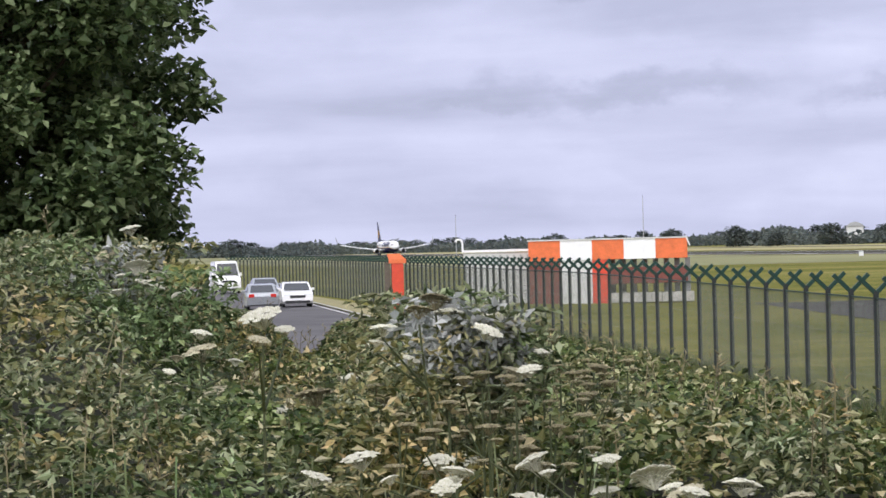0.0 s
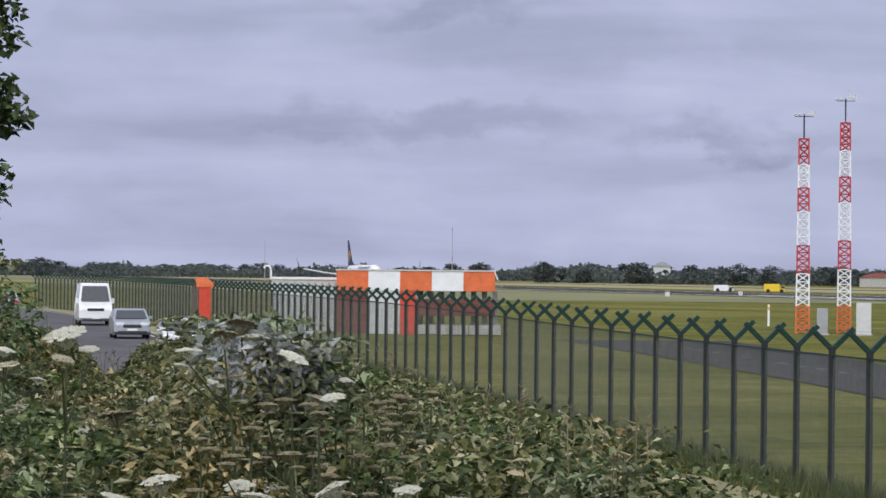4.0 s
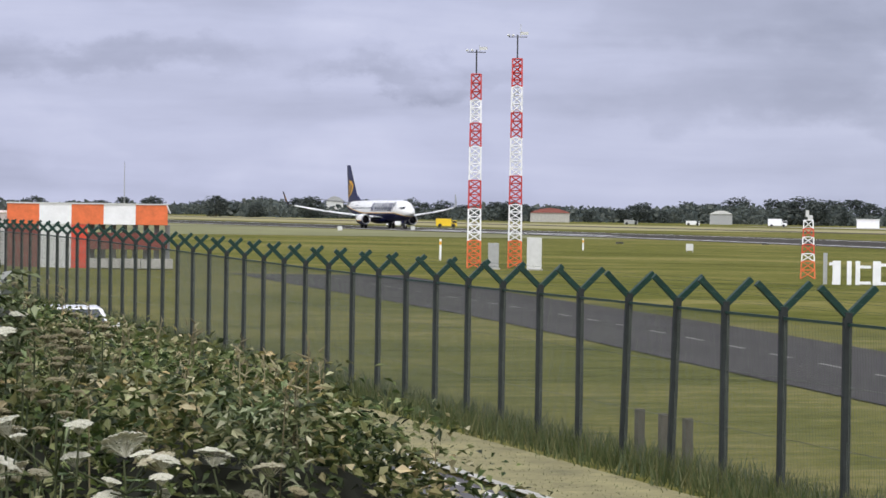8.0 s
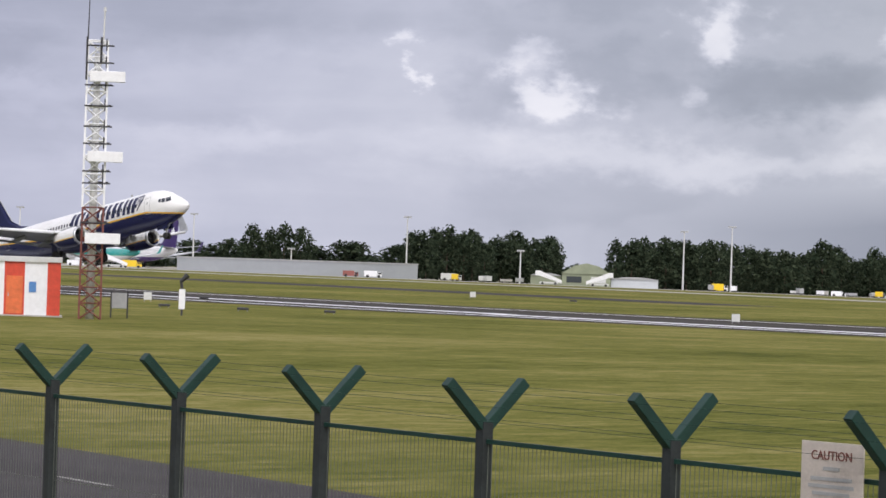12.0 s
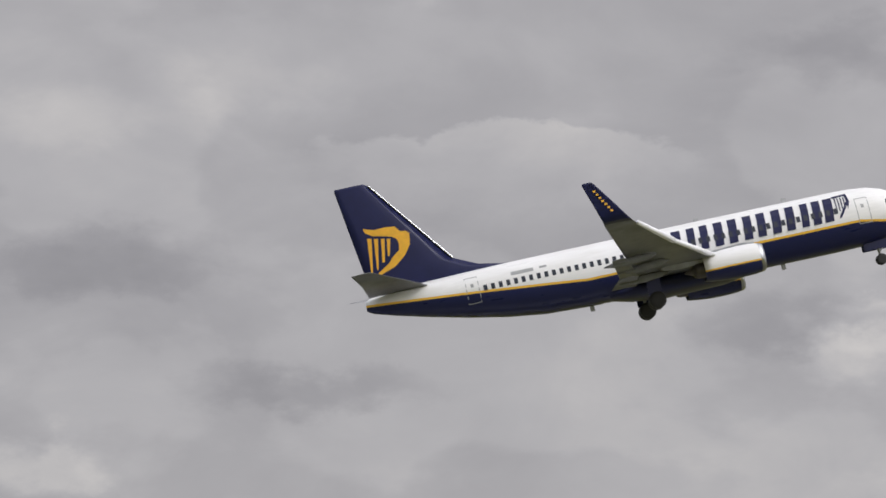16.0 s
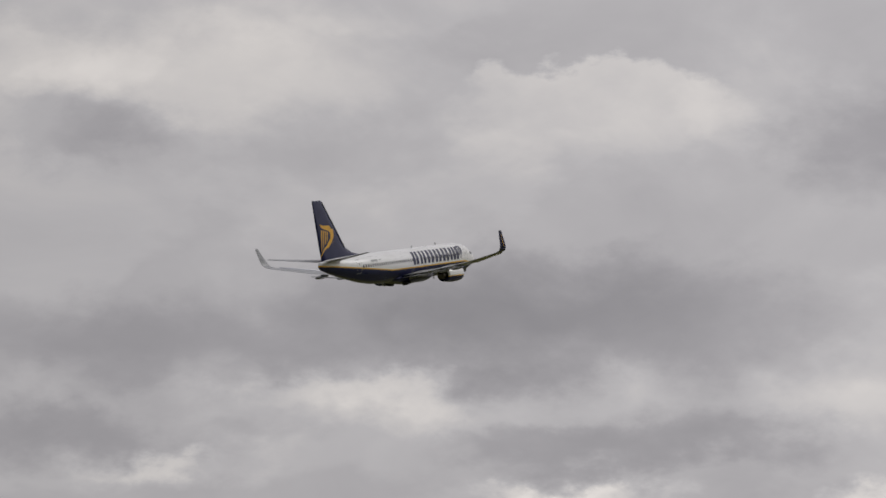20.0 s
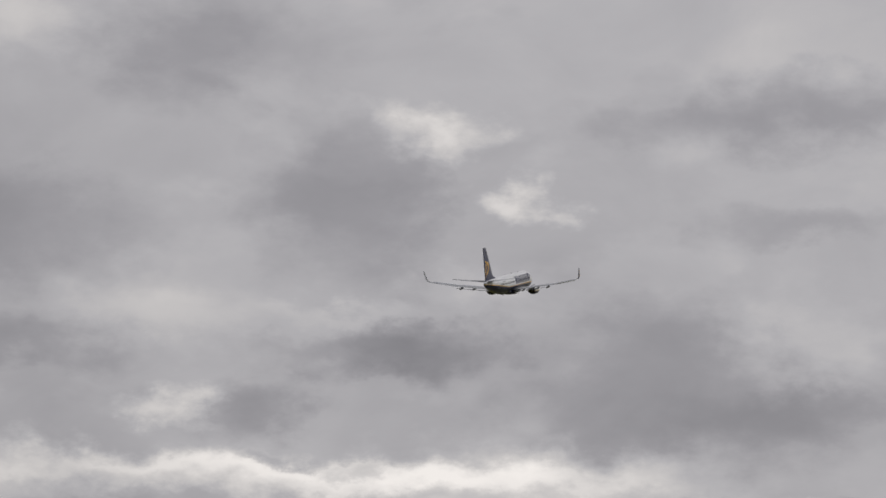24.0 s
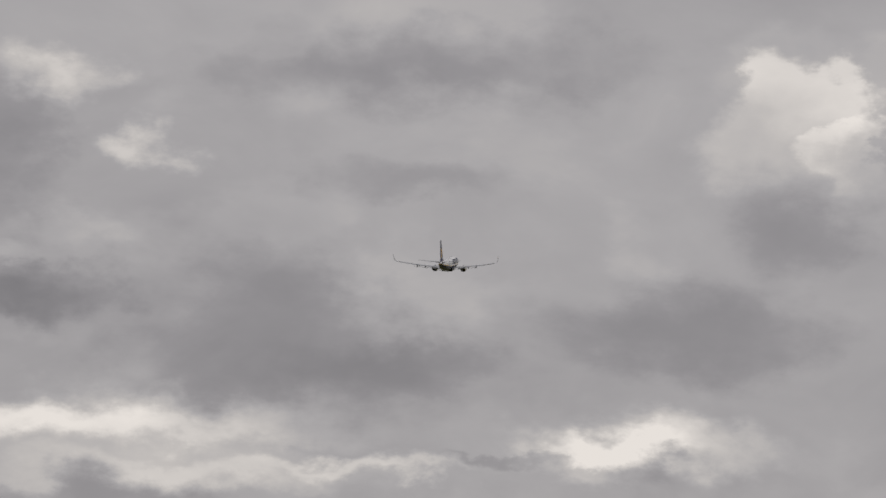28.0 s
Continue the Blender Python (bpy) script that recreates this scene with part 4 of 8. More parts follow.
            decal(bm, [((28.4, 4.32), (26.9, 4.32), (26.9, 4.56), (28.4, 4.56)), ((26.5, 4.4), (26.0, 4.4), (26.0, 4.55), (26.5, 4.55))], side, 0.013)
            part("registration_bar", bm, GREY, a, "small grey registration bar")
    if gear_down:
        for name, x, y, r, w, top in (("nose_gear", 15.6, 0, 0.36, 0.2, 1.7), ("main_gear", 0, 2.86, 0.56, 0.36, 2.1), ("main_gear", 0, -2.86, 0.56, 0.36, 2.1)):
            bm = bmesh.new()
            rod(bm, (x, y, r), (x - 0.1, y * 0.97, top), 0.085, 0.11, 10)
            rod(bm, (x, y - w * 1.4, r), (x, y + w * 1.4, r), 0.06, n=8)
            rod(bm, (x, y, r + 0.5), (x + (0.75 if y == 0 else 0.0), y * 0.6, top), 0.05, n=6)
            g = part(name, bm, GREY, a)
            for s in (-1, 1):
                bm = bmesh.new()
                lathe(bm, [(r * 0.55, -w / 2), (r * 0.9, -w / 2), (r, -w * 0.3), (r, w * 0.3), (r * 0.9, w / 2), (r * 0.55, w / 2)], 22, "y", (x, y + s * w * 1.05, r))
                part("wheel", bm, RUBBER, g, "black tyre", smooth=True)
            bm = bmesh.new()
            if y == 0:
                for s in (-1, 1):
                    box(bm, (1.7, 0.03, 0.55), (x - 0.2, s * 0.42, 1.35))
            else:
                box(bm, (0.9, 0.04, 1.2), (x - 0.05, y * 1.16, 1.55), Matrix())
            part("gear_door", bm, belly_mats[0], g)
    for s, z, h in ((9.5, 5.40, 0.32), (15.5, 5.40, 0.25), (10.5, 1.05, 0.4), (23.5, 1.05, 0.4)):
        bm = bmesh.new()
        box(bm, (0.3, 0.03, h), (19.6 - s, 0, z + h / 2))
        part("blade_antenna", bm, GREY, a)
    return a


HULL = banded("airliner_hull_paint", (0.012, 0.016, 0.07), (0.80, 0.47, 0.05), (0.80, 0.80, 0.79), 2.9, 3.05, 0.105, nose=0.17)
ENGINE_PAINT = banded("engine_cowl_paint", (0.012, 0.016, 0.07), (0.80, 0.47, 0.05), (0.78, 0.78, 0.77), 1.42, 1.52)
JET = airliner("white airliner with navy belly, yellow stripe and navy fin, climbing away", HULL, NAVY, (WING_GREY, WING_SHADE), (NAVY, WING_SHADE), engine=ENGINE_PAINT)

# ---- hedge bank, weeds and tree ----


DIP_AZ = [-88, -84.6, -83.5, -83.0, -82.6, -82.0, -81.6, -81.3, -80.9, -80.6, -79.8, -78.3, -77.3, -76.6, -75.5, -74.2, -72.6, -71.4, -70.4, -69.4, -68.0, -60.0]
DIP_EL = [0.6, 0.45, 0.0, -0.5, -0.85, -1.05, -1.3, -1.75, -1.75, -1.25, -1.1, -1.2, -1.45, -1.6, -1.85, -2.1, -2.5, -3.1, -3.7, -4.5, -5.8, -12.0]


def canopy(x, q):
    """Height of the top of the hedge at x and square distance q."""
    z = 2.86 + 0.20 * ease((-x - 16) / 14) + 0.95 * ease((1.3 - q) / 1.9) * ease((-x - 14) / 9)
    z += 0.16 * noise.noise((x * 0.45, q * 0.9, 3.1)) + 0.17 * noise.noise((x * 1.7, q * 2.1, 7.7)) + 0.15 * noise.noise((x * 3.2, q * 3.4, 1.7))
    # a dip in the growth lets the road be seen from the bank
    y = q + LEAN * x
    az, d = math.degrees(math.atan2(x, y)), math.hypot(x, y)
    if x < -10:
        z = min(z, 3.8 + d * math.tan(radians(np.interp(az, DIP_AZ, DIP_EL))) + 0.10 * noise.noise((x * 1.7, q * 2.1, 7.7)))
    end = ease((-13.2 - x - 0.2 * (4.4 - q)) / 1.2) if x > -18 else 1.0
    return 1.5 + (z - 1.5) * end


def leaf_cloud(name, pts, size, mat, label, cat, droop=0.5, long=1.7, seed=1, kind="stuff", parent=None):
    """Many small folded leaves as one mesh: pts holds their places."""
    rng = np.random.default_rng(seed)
    n = len(pts)
    pts = np.asarray(pts, float)
    fwd = rng.normal(size=(n, 3))
    fwd[:, 2] = fwd[:, 2] * 0.55 - droop * 0.3
    fwd /= np.linalg.norm(fwd, axis=1)[:, None]
    upv = rng.normal(size=(n, 3)) * 0.55 + np.array([0, 0, 1.0])
    right = np.cross(fwd, upv)
    right /= np.linalg.norm(right, axis=1)[:, None]
    nor = np.cross(right, fwd)
    sz = (size * rng.uniform(0.55, 1.35, n))[:, None]
    w = sz / long * 0.5
    a = pts
    b = pts + fwd * sz * 0.45 + right * w + nor * w * 0.35
    c = pts + fwd * sz - nor * sz * 0.12
    e = pts + fwd * sz * 0.45 - right * w + nor * w * 0.35
    v = np.stack([a, b, c, e], 1).reshape(-1, 3)
    i = np.arange(n) * 4
    f = np.concatenate([np.stack([i, i + 1, i + 2], 1), np.stack([i, i + 2, i + 3], 1)])
    me = bpy.data.meshes.new(name)
    me.from_pydata(v.tolist(), [], f.tolist())
    me.materials.append(mat)
    ob = new(name, me)
    if parent is not None:
        ob.parent = parent
        return tagged(ob, label, kind=kind) if label else ob
    return tagged(ob, label, cat, kind=kind)


def build_hedge():
    # dark sheet for earth and stems, its colour holding the shade between leaves
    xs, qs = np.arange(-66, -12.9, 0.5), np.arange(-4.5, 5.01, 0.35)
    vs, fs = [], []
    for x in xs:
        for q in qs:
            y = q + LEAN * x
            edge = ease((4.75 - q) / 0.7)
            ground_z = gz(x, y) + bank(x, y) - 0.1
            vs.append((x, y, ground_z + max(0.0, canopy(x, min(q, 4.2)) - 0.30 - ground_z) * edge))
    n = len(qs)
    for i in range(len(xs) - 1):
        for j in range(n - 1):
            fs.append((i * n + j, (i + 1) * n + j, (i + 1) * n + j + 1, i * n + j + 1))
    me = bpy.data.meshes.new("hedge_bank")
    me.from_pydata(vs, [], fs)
    me.materials.append(HEDGE_SHADE)
    tagged(new("hedge_bank", me), "dark undergrowth sheet inside the roadside hedge, shade put into its colour", "undergrowth", kind="stuff")
    rng = np.random.default_rng(5)
    groups = {"bramble": [], "weed": [], "face": []}
    while len(groups["bramble"]) < 150000:
        x, q = -13.2 - 48 * rng.random() ** 1.7, rng.uniform(-3.6, 4.55)
        y = q + LEAN * x
        if y < -1.5 and x > -12:
            continue
        z = canopy(x, q) - 0.42 * rng.random() ** 1.6
        patch = noise.noise((x * 0.5, q * 0.8, 11.0))
        key = "weed" if (patch > 0.12 and q < 3.4) or (q < 0.6 and rng.random() < 0.6) else "bramble"
        if q > 4.1:
            z -= rng.random() * 1.0
        groups[key].append((x, y, z))
    for k in range(14000):
        x = -13.0 - 30 * rng.random() ** 1.5
        q = 4.3 + rng.uniform(-0.1, 0.45)
        groups["face"].append((x, q + LEAN * x, 1.2 + (canopy(x, 4.2) - 1.2) * rng.random()))
    leaf_cloud("bramble_hedge", groups["bramble"] + groups["face"], 0.064, BRAMBLE, "dense green bramble hedge with pale leaf undersides", "hedge", seed=2)
    leaf_cloud("roadside_weeds", groups["weed"], 0.074, WEED, "mixed grey-green nettles and weeds in the hedge", "weeds", long=2.4, seed=3)
    # upright dry stalks and grass seed heads
    bm = bmesh.new()
    for k in range(260):
        x, q = -11.5 - 30 * rng.random() ** 1.6, rng.uniform(-2.4, 4.2)
        y, z = q + LEAN * x, canopy(x, q)
        if canopy(x, q) < 2.4:
            continue
        h = rng.uniform(0.1, 0.38)
        tip = (x + rng.normal() * 0.09, y + rng.normal() * 0.09, z + h * 0.7)
        rod(bm, (x, y, z - 0.4), tip, 0.006, 0.003, 4, False)
        for s in range(5):
            p = Vector(tip) + Vector((rng.normal() * 0.02, rng.normal() * 0.02, -0.03 * s))
            rod(bm, p, p + Vector((rng.normal() * 0.03, rng.normal() * 0.03, 0.035)), 0.007, 0.001, 4, False)
    tagged(part("dry_stalks", bm, DRY), "dry brown stalks and grass heads above the hedge", "weeds", kind="stuff")

    # big pale leaves of the weeds that stand highest
    tall = []
    for az, fall, d, spread, count in ((-79.3, 12, 18, 0.30, 1200), (-78.5, 12, 17, 0.32, 1200), (-77.7, 18, 16, 0.30, 900), (-79.0, 26, 16, 0.45, 1000), (-83.3, 3, 21, 0.35, 800), (-84.0, -6, 22, 0.5, 1300), (-85.4, -8, 22, 0.6, 1300)):
        c = polar(az, d, 3.8 - fall * d / 1000 - spread * 0.7)
        v = np.clip(rng.normal(size=(count, 3)), -1.7, 1.4) * [spread * 0.6, spread * 0.6, spread * 0.5]
        tall.extend((np.array(c) + v).tolist())
    leaf_cloud("tall_weeds", tall, 0.065, WEED, "tall pale grey-green weeds standing out of the hedge", "weeds", long=2.2, seed=14)
    pale = []
    for az, fall, d, spread, count in ((-77.85, 22, 16, 0.20, 520), (-78.9, 15, 16.5, 0.20, 240), (-78.4, 18, 16, 0.22, 260), (-85.0, 2, 22, 0.4, 420), (-84.3, -4, 22, 0.3, 260)):
        c = polar(az, d, 3.8 - fall * d / 1000 - spread * 0.6)
        pale.extend((np.array(c) + np.clip(rng.normal(size=(count, 3)), -1.6, 1.4) * [spread * 0.55, spread * 0.55, spread * 0.5]).tolist())
    leaf_cloud("pale_weeds", pale, 0.07, PALE_LEAF, "silvery pale leaves of tall weeds in the hedge", "weeds", long=1.5, seed=15)
    # long arching blades
    bl = bmesh.new()
    for k in range(900):
        az, d = rng.uniform(-86, -76), rng.uniform(11.5, 15)
        x, y = d * math.sin(radians(az)), d * math.cos(radians(az))
        z = canopy(x, y - LEAN * x)
        a, h, o = rng.uniform(0, 6.28), rng.uniform(0.25, 0.55), rng.uniform(0.1, 0.35)
        dr, sd = Vector((math.cos(a), math.sin(a), 0)), Vector((-math.sin(a), math.cos(a), 0)) * 0.0045
        root = Vector((x, y, z - 0.2))
        p0, p1, p2 = root, root + dr * o * 0.4 + Vector((0, 0, h)), root + dr * o * 1.3 + Vector((0, 0, h * 0.95))
        vs = [bl.verts.new(q) for q in (p0 - sd, p0 + sd, p1 + sd, p1 - sd, p2)]
        bl.faces.new(vs[:4]), bl.faces.new((vs[3], vs[2], vs[4]))
    tagged(part("arching_grass", bl, WEED), "long arching blades of coarse grass in the hedge", "grass", kind="stuff")


build_hedge()


def umbel_mesh(seed, mat):
    """A flat white flower head of many small clusters on rays."""
    rng = random.Random(seed)
    bm = bmesh.new()
    for k in range(42):
        r, a = 0.105 * math.sqrt((k + 0.5) / 42), k * 2.399963
        c = Vector((r * math.cos(a), r * math.sin(a), 0.05 - 2.2 * r * r + rng.uniform(-0.006, 0.006)))
        rod(bm, (0, 0, -0.05), c, 0.0018, 0.0012, 3, False)
        for j in range(7):
            b, rr = j * 2.4, 0.016 * math.sqrt(j / 7)
            p = c + Vector((rr * math.cos(b), rr * math.sin(b), rng.uniform(0, 0.004)))
            s = rng.uniform(0.010, 0.014)
            vs = [bm.verts.new(p + Vector(o) * s) for o in ((1, 0, 0), (0, 1, 0), (-1, 0, 0), (0, -1, 0), (0, 0, 0.8))]
            for i in range(4):
                bm.faces.new((vs[i], vs[(i + 1) % 4], vs[4]))
            bm.faces.new(vs[3::-1])
    return done(bm, "umbel", mat)


def hogweed_leaf():
    """A divided leaf: small pointed leaflets in pairs along a rib."""
    bm = bmesh.new()
    for i in range(6):
        k = 0.02 + i * 0.035
        for sgn in (1, -1):
            t = Vector((k, sgn * 0.004, 0.01))
            size = 0.065 - 0.008 * i
            d = Vector((size * 0.7, sgn * size, -0.012))
            s = Vector((size * 0.3, -sgn * size * 0.22, 0.004))
            bm.faces.new([bm.verts.new(p) for p in (t, t + d * 0.45 + s, t + d, t + d * 0.45 - s)])
    rod(bm, (-0.12, 0, -0.03), (0.22, 0, 0.01), 0.003, 0.0015, 4, False)
    return done(bm, "leaf", WEED)


def build_hogweed():
    heads = [umbel_mesh(i, FLORET) for i in range(3)] + [umbel_mesh(5, CREAM)]
    brown = umbel_mesh(9, DRY)
    leaf = hogweed_leaf()
    # bearing (deg), fall of the sight line (per mille), distance (m)
    spots = [(-83.6, 20, 24), (-83.0, 23, 19), (-81.9, 19, 13), (-83.0, 29, 19), (-83.4, 38, 26), (-82.8, 42, 19), (-82.0, 44, 18), (-82.0, 50, 18), (-84.1, 47, 18), (-84.5, 52, 21),
             (-84.0, 53, 21), (-78.8, 15, 16), (-79.1, 18, 15), (-79.9, 29, 22), (-78.7, 33, 19), (-80.2, 64, 15), (-78.8, 65, 14), (-78.3, 66, 16), (-78.5, 69, 13), (-77.1, 66, 13),
             (-75.8, 66, 14), (-80.3, 38, 19), (-81.0, 44, 17), (-75.0, 72, 14), (-74.4, 77, 14), (-77.0, 68, 15), (-77.2, 79, 13), (-76.2, 63, 16), (-73.4, 75, 15), (-72.4, 79, 15), (-77.8, 21, 16), (-77.5, 23, 16), (-77.9, 25, 15), (-78.5, 20, 16), (-84.2, -10, 22), (-84.6, -2, 22), (-84.9, 3, 22), (-84.1, 2, 21), (-86.1, -4, 22), (-83.9, 8, 21)]
    rng = random.Random(4)
    for i, (az, fall, d) in enumerate(spots):
        top = polar(az, d, 3.8 - fall * d / 1000)
        base = Vector((top.x + rng.uniform(-0.15, 0.15), top.y + rng.uniform(-0.15, 0.15), gz(top.x, top.y) + bank(top.x, top.y) - 0.02))
        plant = thing("hogweed_plant", "tall hogweed with flat white flower heads above the hedge", "plant", Matrix.Translation(base), "flowering hogweed")
        tip = top - base
        bm = bmesh.new()
        mid = tip * 0.55 + Vector((0.03, 0.02, 0))
        rod(bm, (0, 0, 0), mid, 0.009, 0.007, 6, False)
        rod(bm, mid, tip - Vector((0, 0, 0.05)), 0.007, 0.005, 6, False)
        ends = [tip]
        for k in range(rng.choice((1, 2, 2, 3))):
            a = rng.uniform(0, 6.28)
            e = tip + Vector((0.22 * math.cos(a), 0.22 * math.sin(a), rng.uniform(-0.22, -0.04)))
            rod(bm, mid + (tip - mid) * 0.5, e - Vector((0, 0, 0.04)), 0.007, 0.004, 5, False)
            ends.append(e)
        part("stem", bm, STALK, plant)
        for k, e in enumerate(ends):
            sc = rng.uniform(0.55, 0.95) if k == 0 else rng.uniform(0.32, 0.66)
            m = Matrix.Translation(e) @ Euler((rng.uniform(-0.42, 0.42), rng.uniform(-0.42, 0.42), rng.uniform(0, 6))).to_matrix().to_4x4() @ Matrix.Scale(sc, 4)
            part("umbel", rng.choice(heads) if rng.random() < 0.93 else brown, None, plant, "flat white umbel", at=m)
        for k in range(3):
            m = Matrix.Translation(tip * rng.uniform(0.6, 0.92)) @ Matrix.Rotation(rng.uniform(0, 6.28), 4, "Z") @ Matrix.Scale(rng.uniform(0.5, 0.8), 4)
            part("leaf", leaf, None, plant, at=m)
    for az, fall, d in ((-78.0, 38, 15), (-77.4, 42, 14), (-76.8, 47, 15), (-78.6, 47, 14), (-77.9, 55, 14), (-76.6, 36, 17), (-76.9, 22, 17), (-75.9, 31, 20), (-77.6, 33, 17), (-79.5, 50, 15), (-78.3, 42, 16), (-77.1, 37, 16), (-76.3, 41, 16), (-79.1, 43, 16), (-77.5, 49, 15), (-76.0, 36, 18), (-78.9, 36, 17), (-79.9, 41, 17), (-75.4, 35, 19), (-76.2, 52, 14)):
        top = polar(az, d, 3.8 - fall * d / 1000)
        base = Vector((top.x, top.y, gz(top.x, top.y) + bank(top.x, top.y) - 0.02))
        plant = thing("seeding_hogweed", "brown seeding hogweed stalk standing in the hedge", "plant", Matrix.Translation(base), "seeding hogweed")
        tip = top - base
        bm = bmesh.new()
        rod(bm, (0, 0, 0), tip - Vector((0, 0, 0.05)), 0.008, 0.005, 6, False)
        ends = [tip] + [tip + Vector((rng.uniform(-0.25, 0.25), rng.uniform(-0.25, 0.25), rng.uniform(-0.3, 0))) for _ in range(4)]
        for e in ends[1:]:
            rod(bm, tip - Vector((0, 0, 0.4)), e - Vector((0, 0, 0.05)), 0.006, 0.004, 5, False)
        part("stem", bm, STALK, plant)
        for e in ends:
            part("umbel", brown, None, plant, "brown seed head", at=Matrix.Translation(e) @ Matrix.Rotation(rng.uniform(0, 6), 4, "Z") @ Matrix.Scale(rng.uniform(0.25, 0.5), 4))


build_hogweed()


def broadleaf(label, at, height, radius, leaves, size, mat, seed, group="", clumps=26, low=0.3, puff=(0.26, 0.44)):
    """A tree: tapered trunk, limbs, and a crown of leafy clumps with gaps."""
    rng = np.random.default_rng(seed)
    tree = thing("tree", label, "tree", Matrix.Translation(at), group)
    bm = bmesh.new()
    r0 = height * 0.022
    rod(bm, (0, 0, -0.1), (0.02 * height, 0, height * 0.35), r0, r0 * 0.7, 9)
    rod(bm, (0.02 * height, 0, height * 0.35), (0, 0.02 * height, height * 0.75), r0 * 0.7, r0 * 0.2, 8)
    ctr = []
    for k in range(clumps):
        a, u = k * 2.39996 + rng.normal() * 0.3, (k + 0.5) / clumps
        h = low + (1 - low) * u
        prof = min(1.0, 0.28 + (h - low) * 4.3) * math.sqrt(max(0.05, 1 - (max(0.0, h - 0.55) / 0.5) ** 2))
        r = radius * prof * (0.3 + 0.7 * math.sqrt(rng.random()))
        c = np.array([r * math.cos(a), r * math.sin(a), height * (h * 0.93)])
        ctr.append(c)
        if k % 3 == 0:
            rod(bm, (0, 0, height * max(0.2, h - 0.25)), c, r0 * 0.35, r0 * 0.06, 5, False)
    part("trunk", bm, TRUNK, tree)
    per = leaves // clumps
    pts = []
    for c in ctr:
        rad = radius * rng.uniform(*puff)
        v = rng.normal(size=(per, 3))
        v /= np.linalg.norm(v, axis=1)[:, None]
        pts.append(c + v * (rad * rng.random((per, 1)) ** 0.35) * [1, 1, 0.8])
    leaf_cloud("crown", np.concatenate(pts), size, mat, "", "", seed=seed + 1, parent=tree, long=1.25, kind="")
    return tree


broadleaf("large dark green sycamore beside the road", polar(-87.9, 28.5) + Vector((0, 0, 1.6)), 8.6, 2.38, 185000, 0.098, TREE_LEAF, 21, clumps=290, low=0.12, puff=(0.15, 0.25))


def build_verge():
    """Long grass along the foot of the fence and the road verge."""
    rng = np.random.default_rng(8)
    n = 42000
    x = -14 - 110 * rng.random(n) ** 1.4
    q = np.where(rng.random(n) < 0.6, 15.4 + rng.normal(size=n) * 0.35, rng.uniform(12.3, 15.3, n))
    y = q + LEAN * x
    h = np.where(np.abs(q - 15.3) < 0.9, rng.uniform(0.12, 0.5, n), rng.uniform(0.02, 0.06, n))
    z = np.array([gz(a, b) for a, b in zip(x, y)])
    w = 0.012
    t = rng.uniform(0, 6.28, n)
    dx, dy = np.cos(t) * w, np.sin(t) * w
    lx, ly = rng.normal(size=n) * 0.3 * h, rng.normal(size=n) * 0.3 * h
    v = np.stack([np.stack([x - dx, y - dy, z], 1), np.stack([x + dx, y + dy, z], 1), np.stack([x + lx, y + ly, z + h], 1)], 1).reshape(-1, 3)
    i = np.arange(n) * 3
    me = bpy.data.meshes.new("verge_grass")
    me.from_pydata(v.tolist(), [], np.stack([i, i + 1, i + 2], 1).tolist())
    me.materials.append(LONG_GRASS)
    tagged(new("verge_grass", me), "long uncut grass along the foot of the fence", "grass", kind="stuff")


build_verge()


# ---- double-decker bus ----
BUS_YELLOW = paint("bus_yellow_paint", (0.95, 0.69, 0.014), 0.35, 0.04, 1.0, coat=0.8)
BUS_BLUE = paint("bus_blue_paint", (0.004, 0.17, 0.54), 0.5, 0.04, 1.0, coat=0.08)
BUS_GLASS = glass("bus_tinted_glass", (0.61, 0.63, 0.62), 0.02, 0.20)
BLACK_TRIM = paint("black_window_rubber", (0.005, 0.005, 0.006), 0.6, 0.2, spec=0.06)
SEAT = paint("bus_seat_cloth", (0.05, 0.052, 0.058), 0.9, 0.3, 8.0)
INNER = paint("bus_inner_panel", (0.07, 0.07, 0.07), 0.7, 0.15)
PALE_MARK = paint("pale_print", (0.65, 0.75, 0.65), 0.5, 0.05)
GREEN_SIGN = paint("green_exit_sign", (0.05, 0.45, 0.16), 0.5, 0.05)
LED = bpy.data.materials.new("orange_led")
LED.use_nodes = True
LED.node_tree.nodes["Principled BSDF"].inputs["Base Color"].default_value = (0.8, 0.2, 0.03, 1)
LED.node_tree.nodes["Principled BSDF"].inputs["Emission Color"].default_value = (1.0, 0.22, 0.04, 1)
LED.node_tree.nodes["Principled BSDF"].inputs["Emission Strength"].default_value = 0.55
AMBER = paint("amber_lens", (0.75, 0.14, 0.05), 0.2, 0.05)
GUARD = paint("dull_dark_tube", (0.075, 0.072, 0.06), 0.35, 0.25, spec=0.5)
OLIVE = paint("olive_vent_label", (0.30, 0.25, 0.02), 0.5, 0.1)
BUS_L, BUS_W = 10.95, 2.5
WINS = [(0.69, 2.09), (2.17, 3.51), (3.60, 5.10), (5.20, 6.55), (6.64, 7.41), (7.50, 8.93), (9.01, 10.42)]
ZT, ZB = 3.77, 2.80


def plate(bm, x0, x1, z0, z1, y, t=0.05):
    box(bm, (x1 - x0, t, z1 - z0), ((x0 + x1) / 2, y, (z0 + z1) / 2))


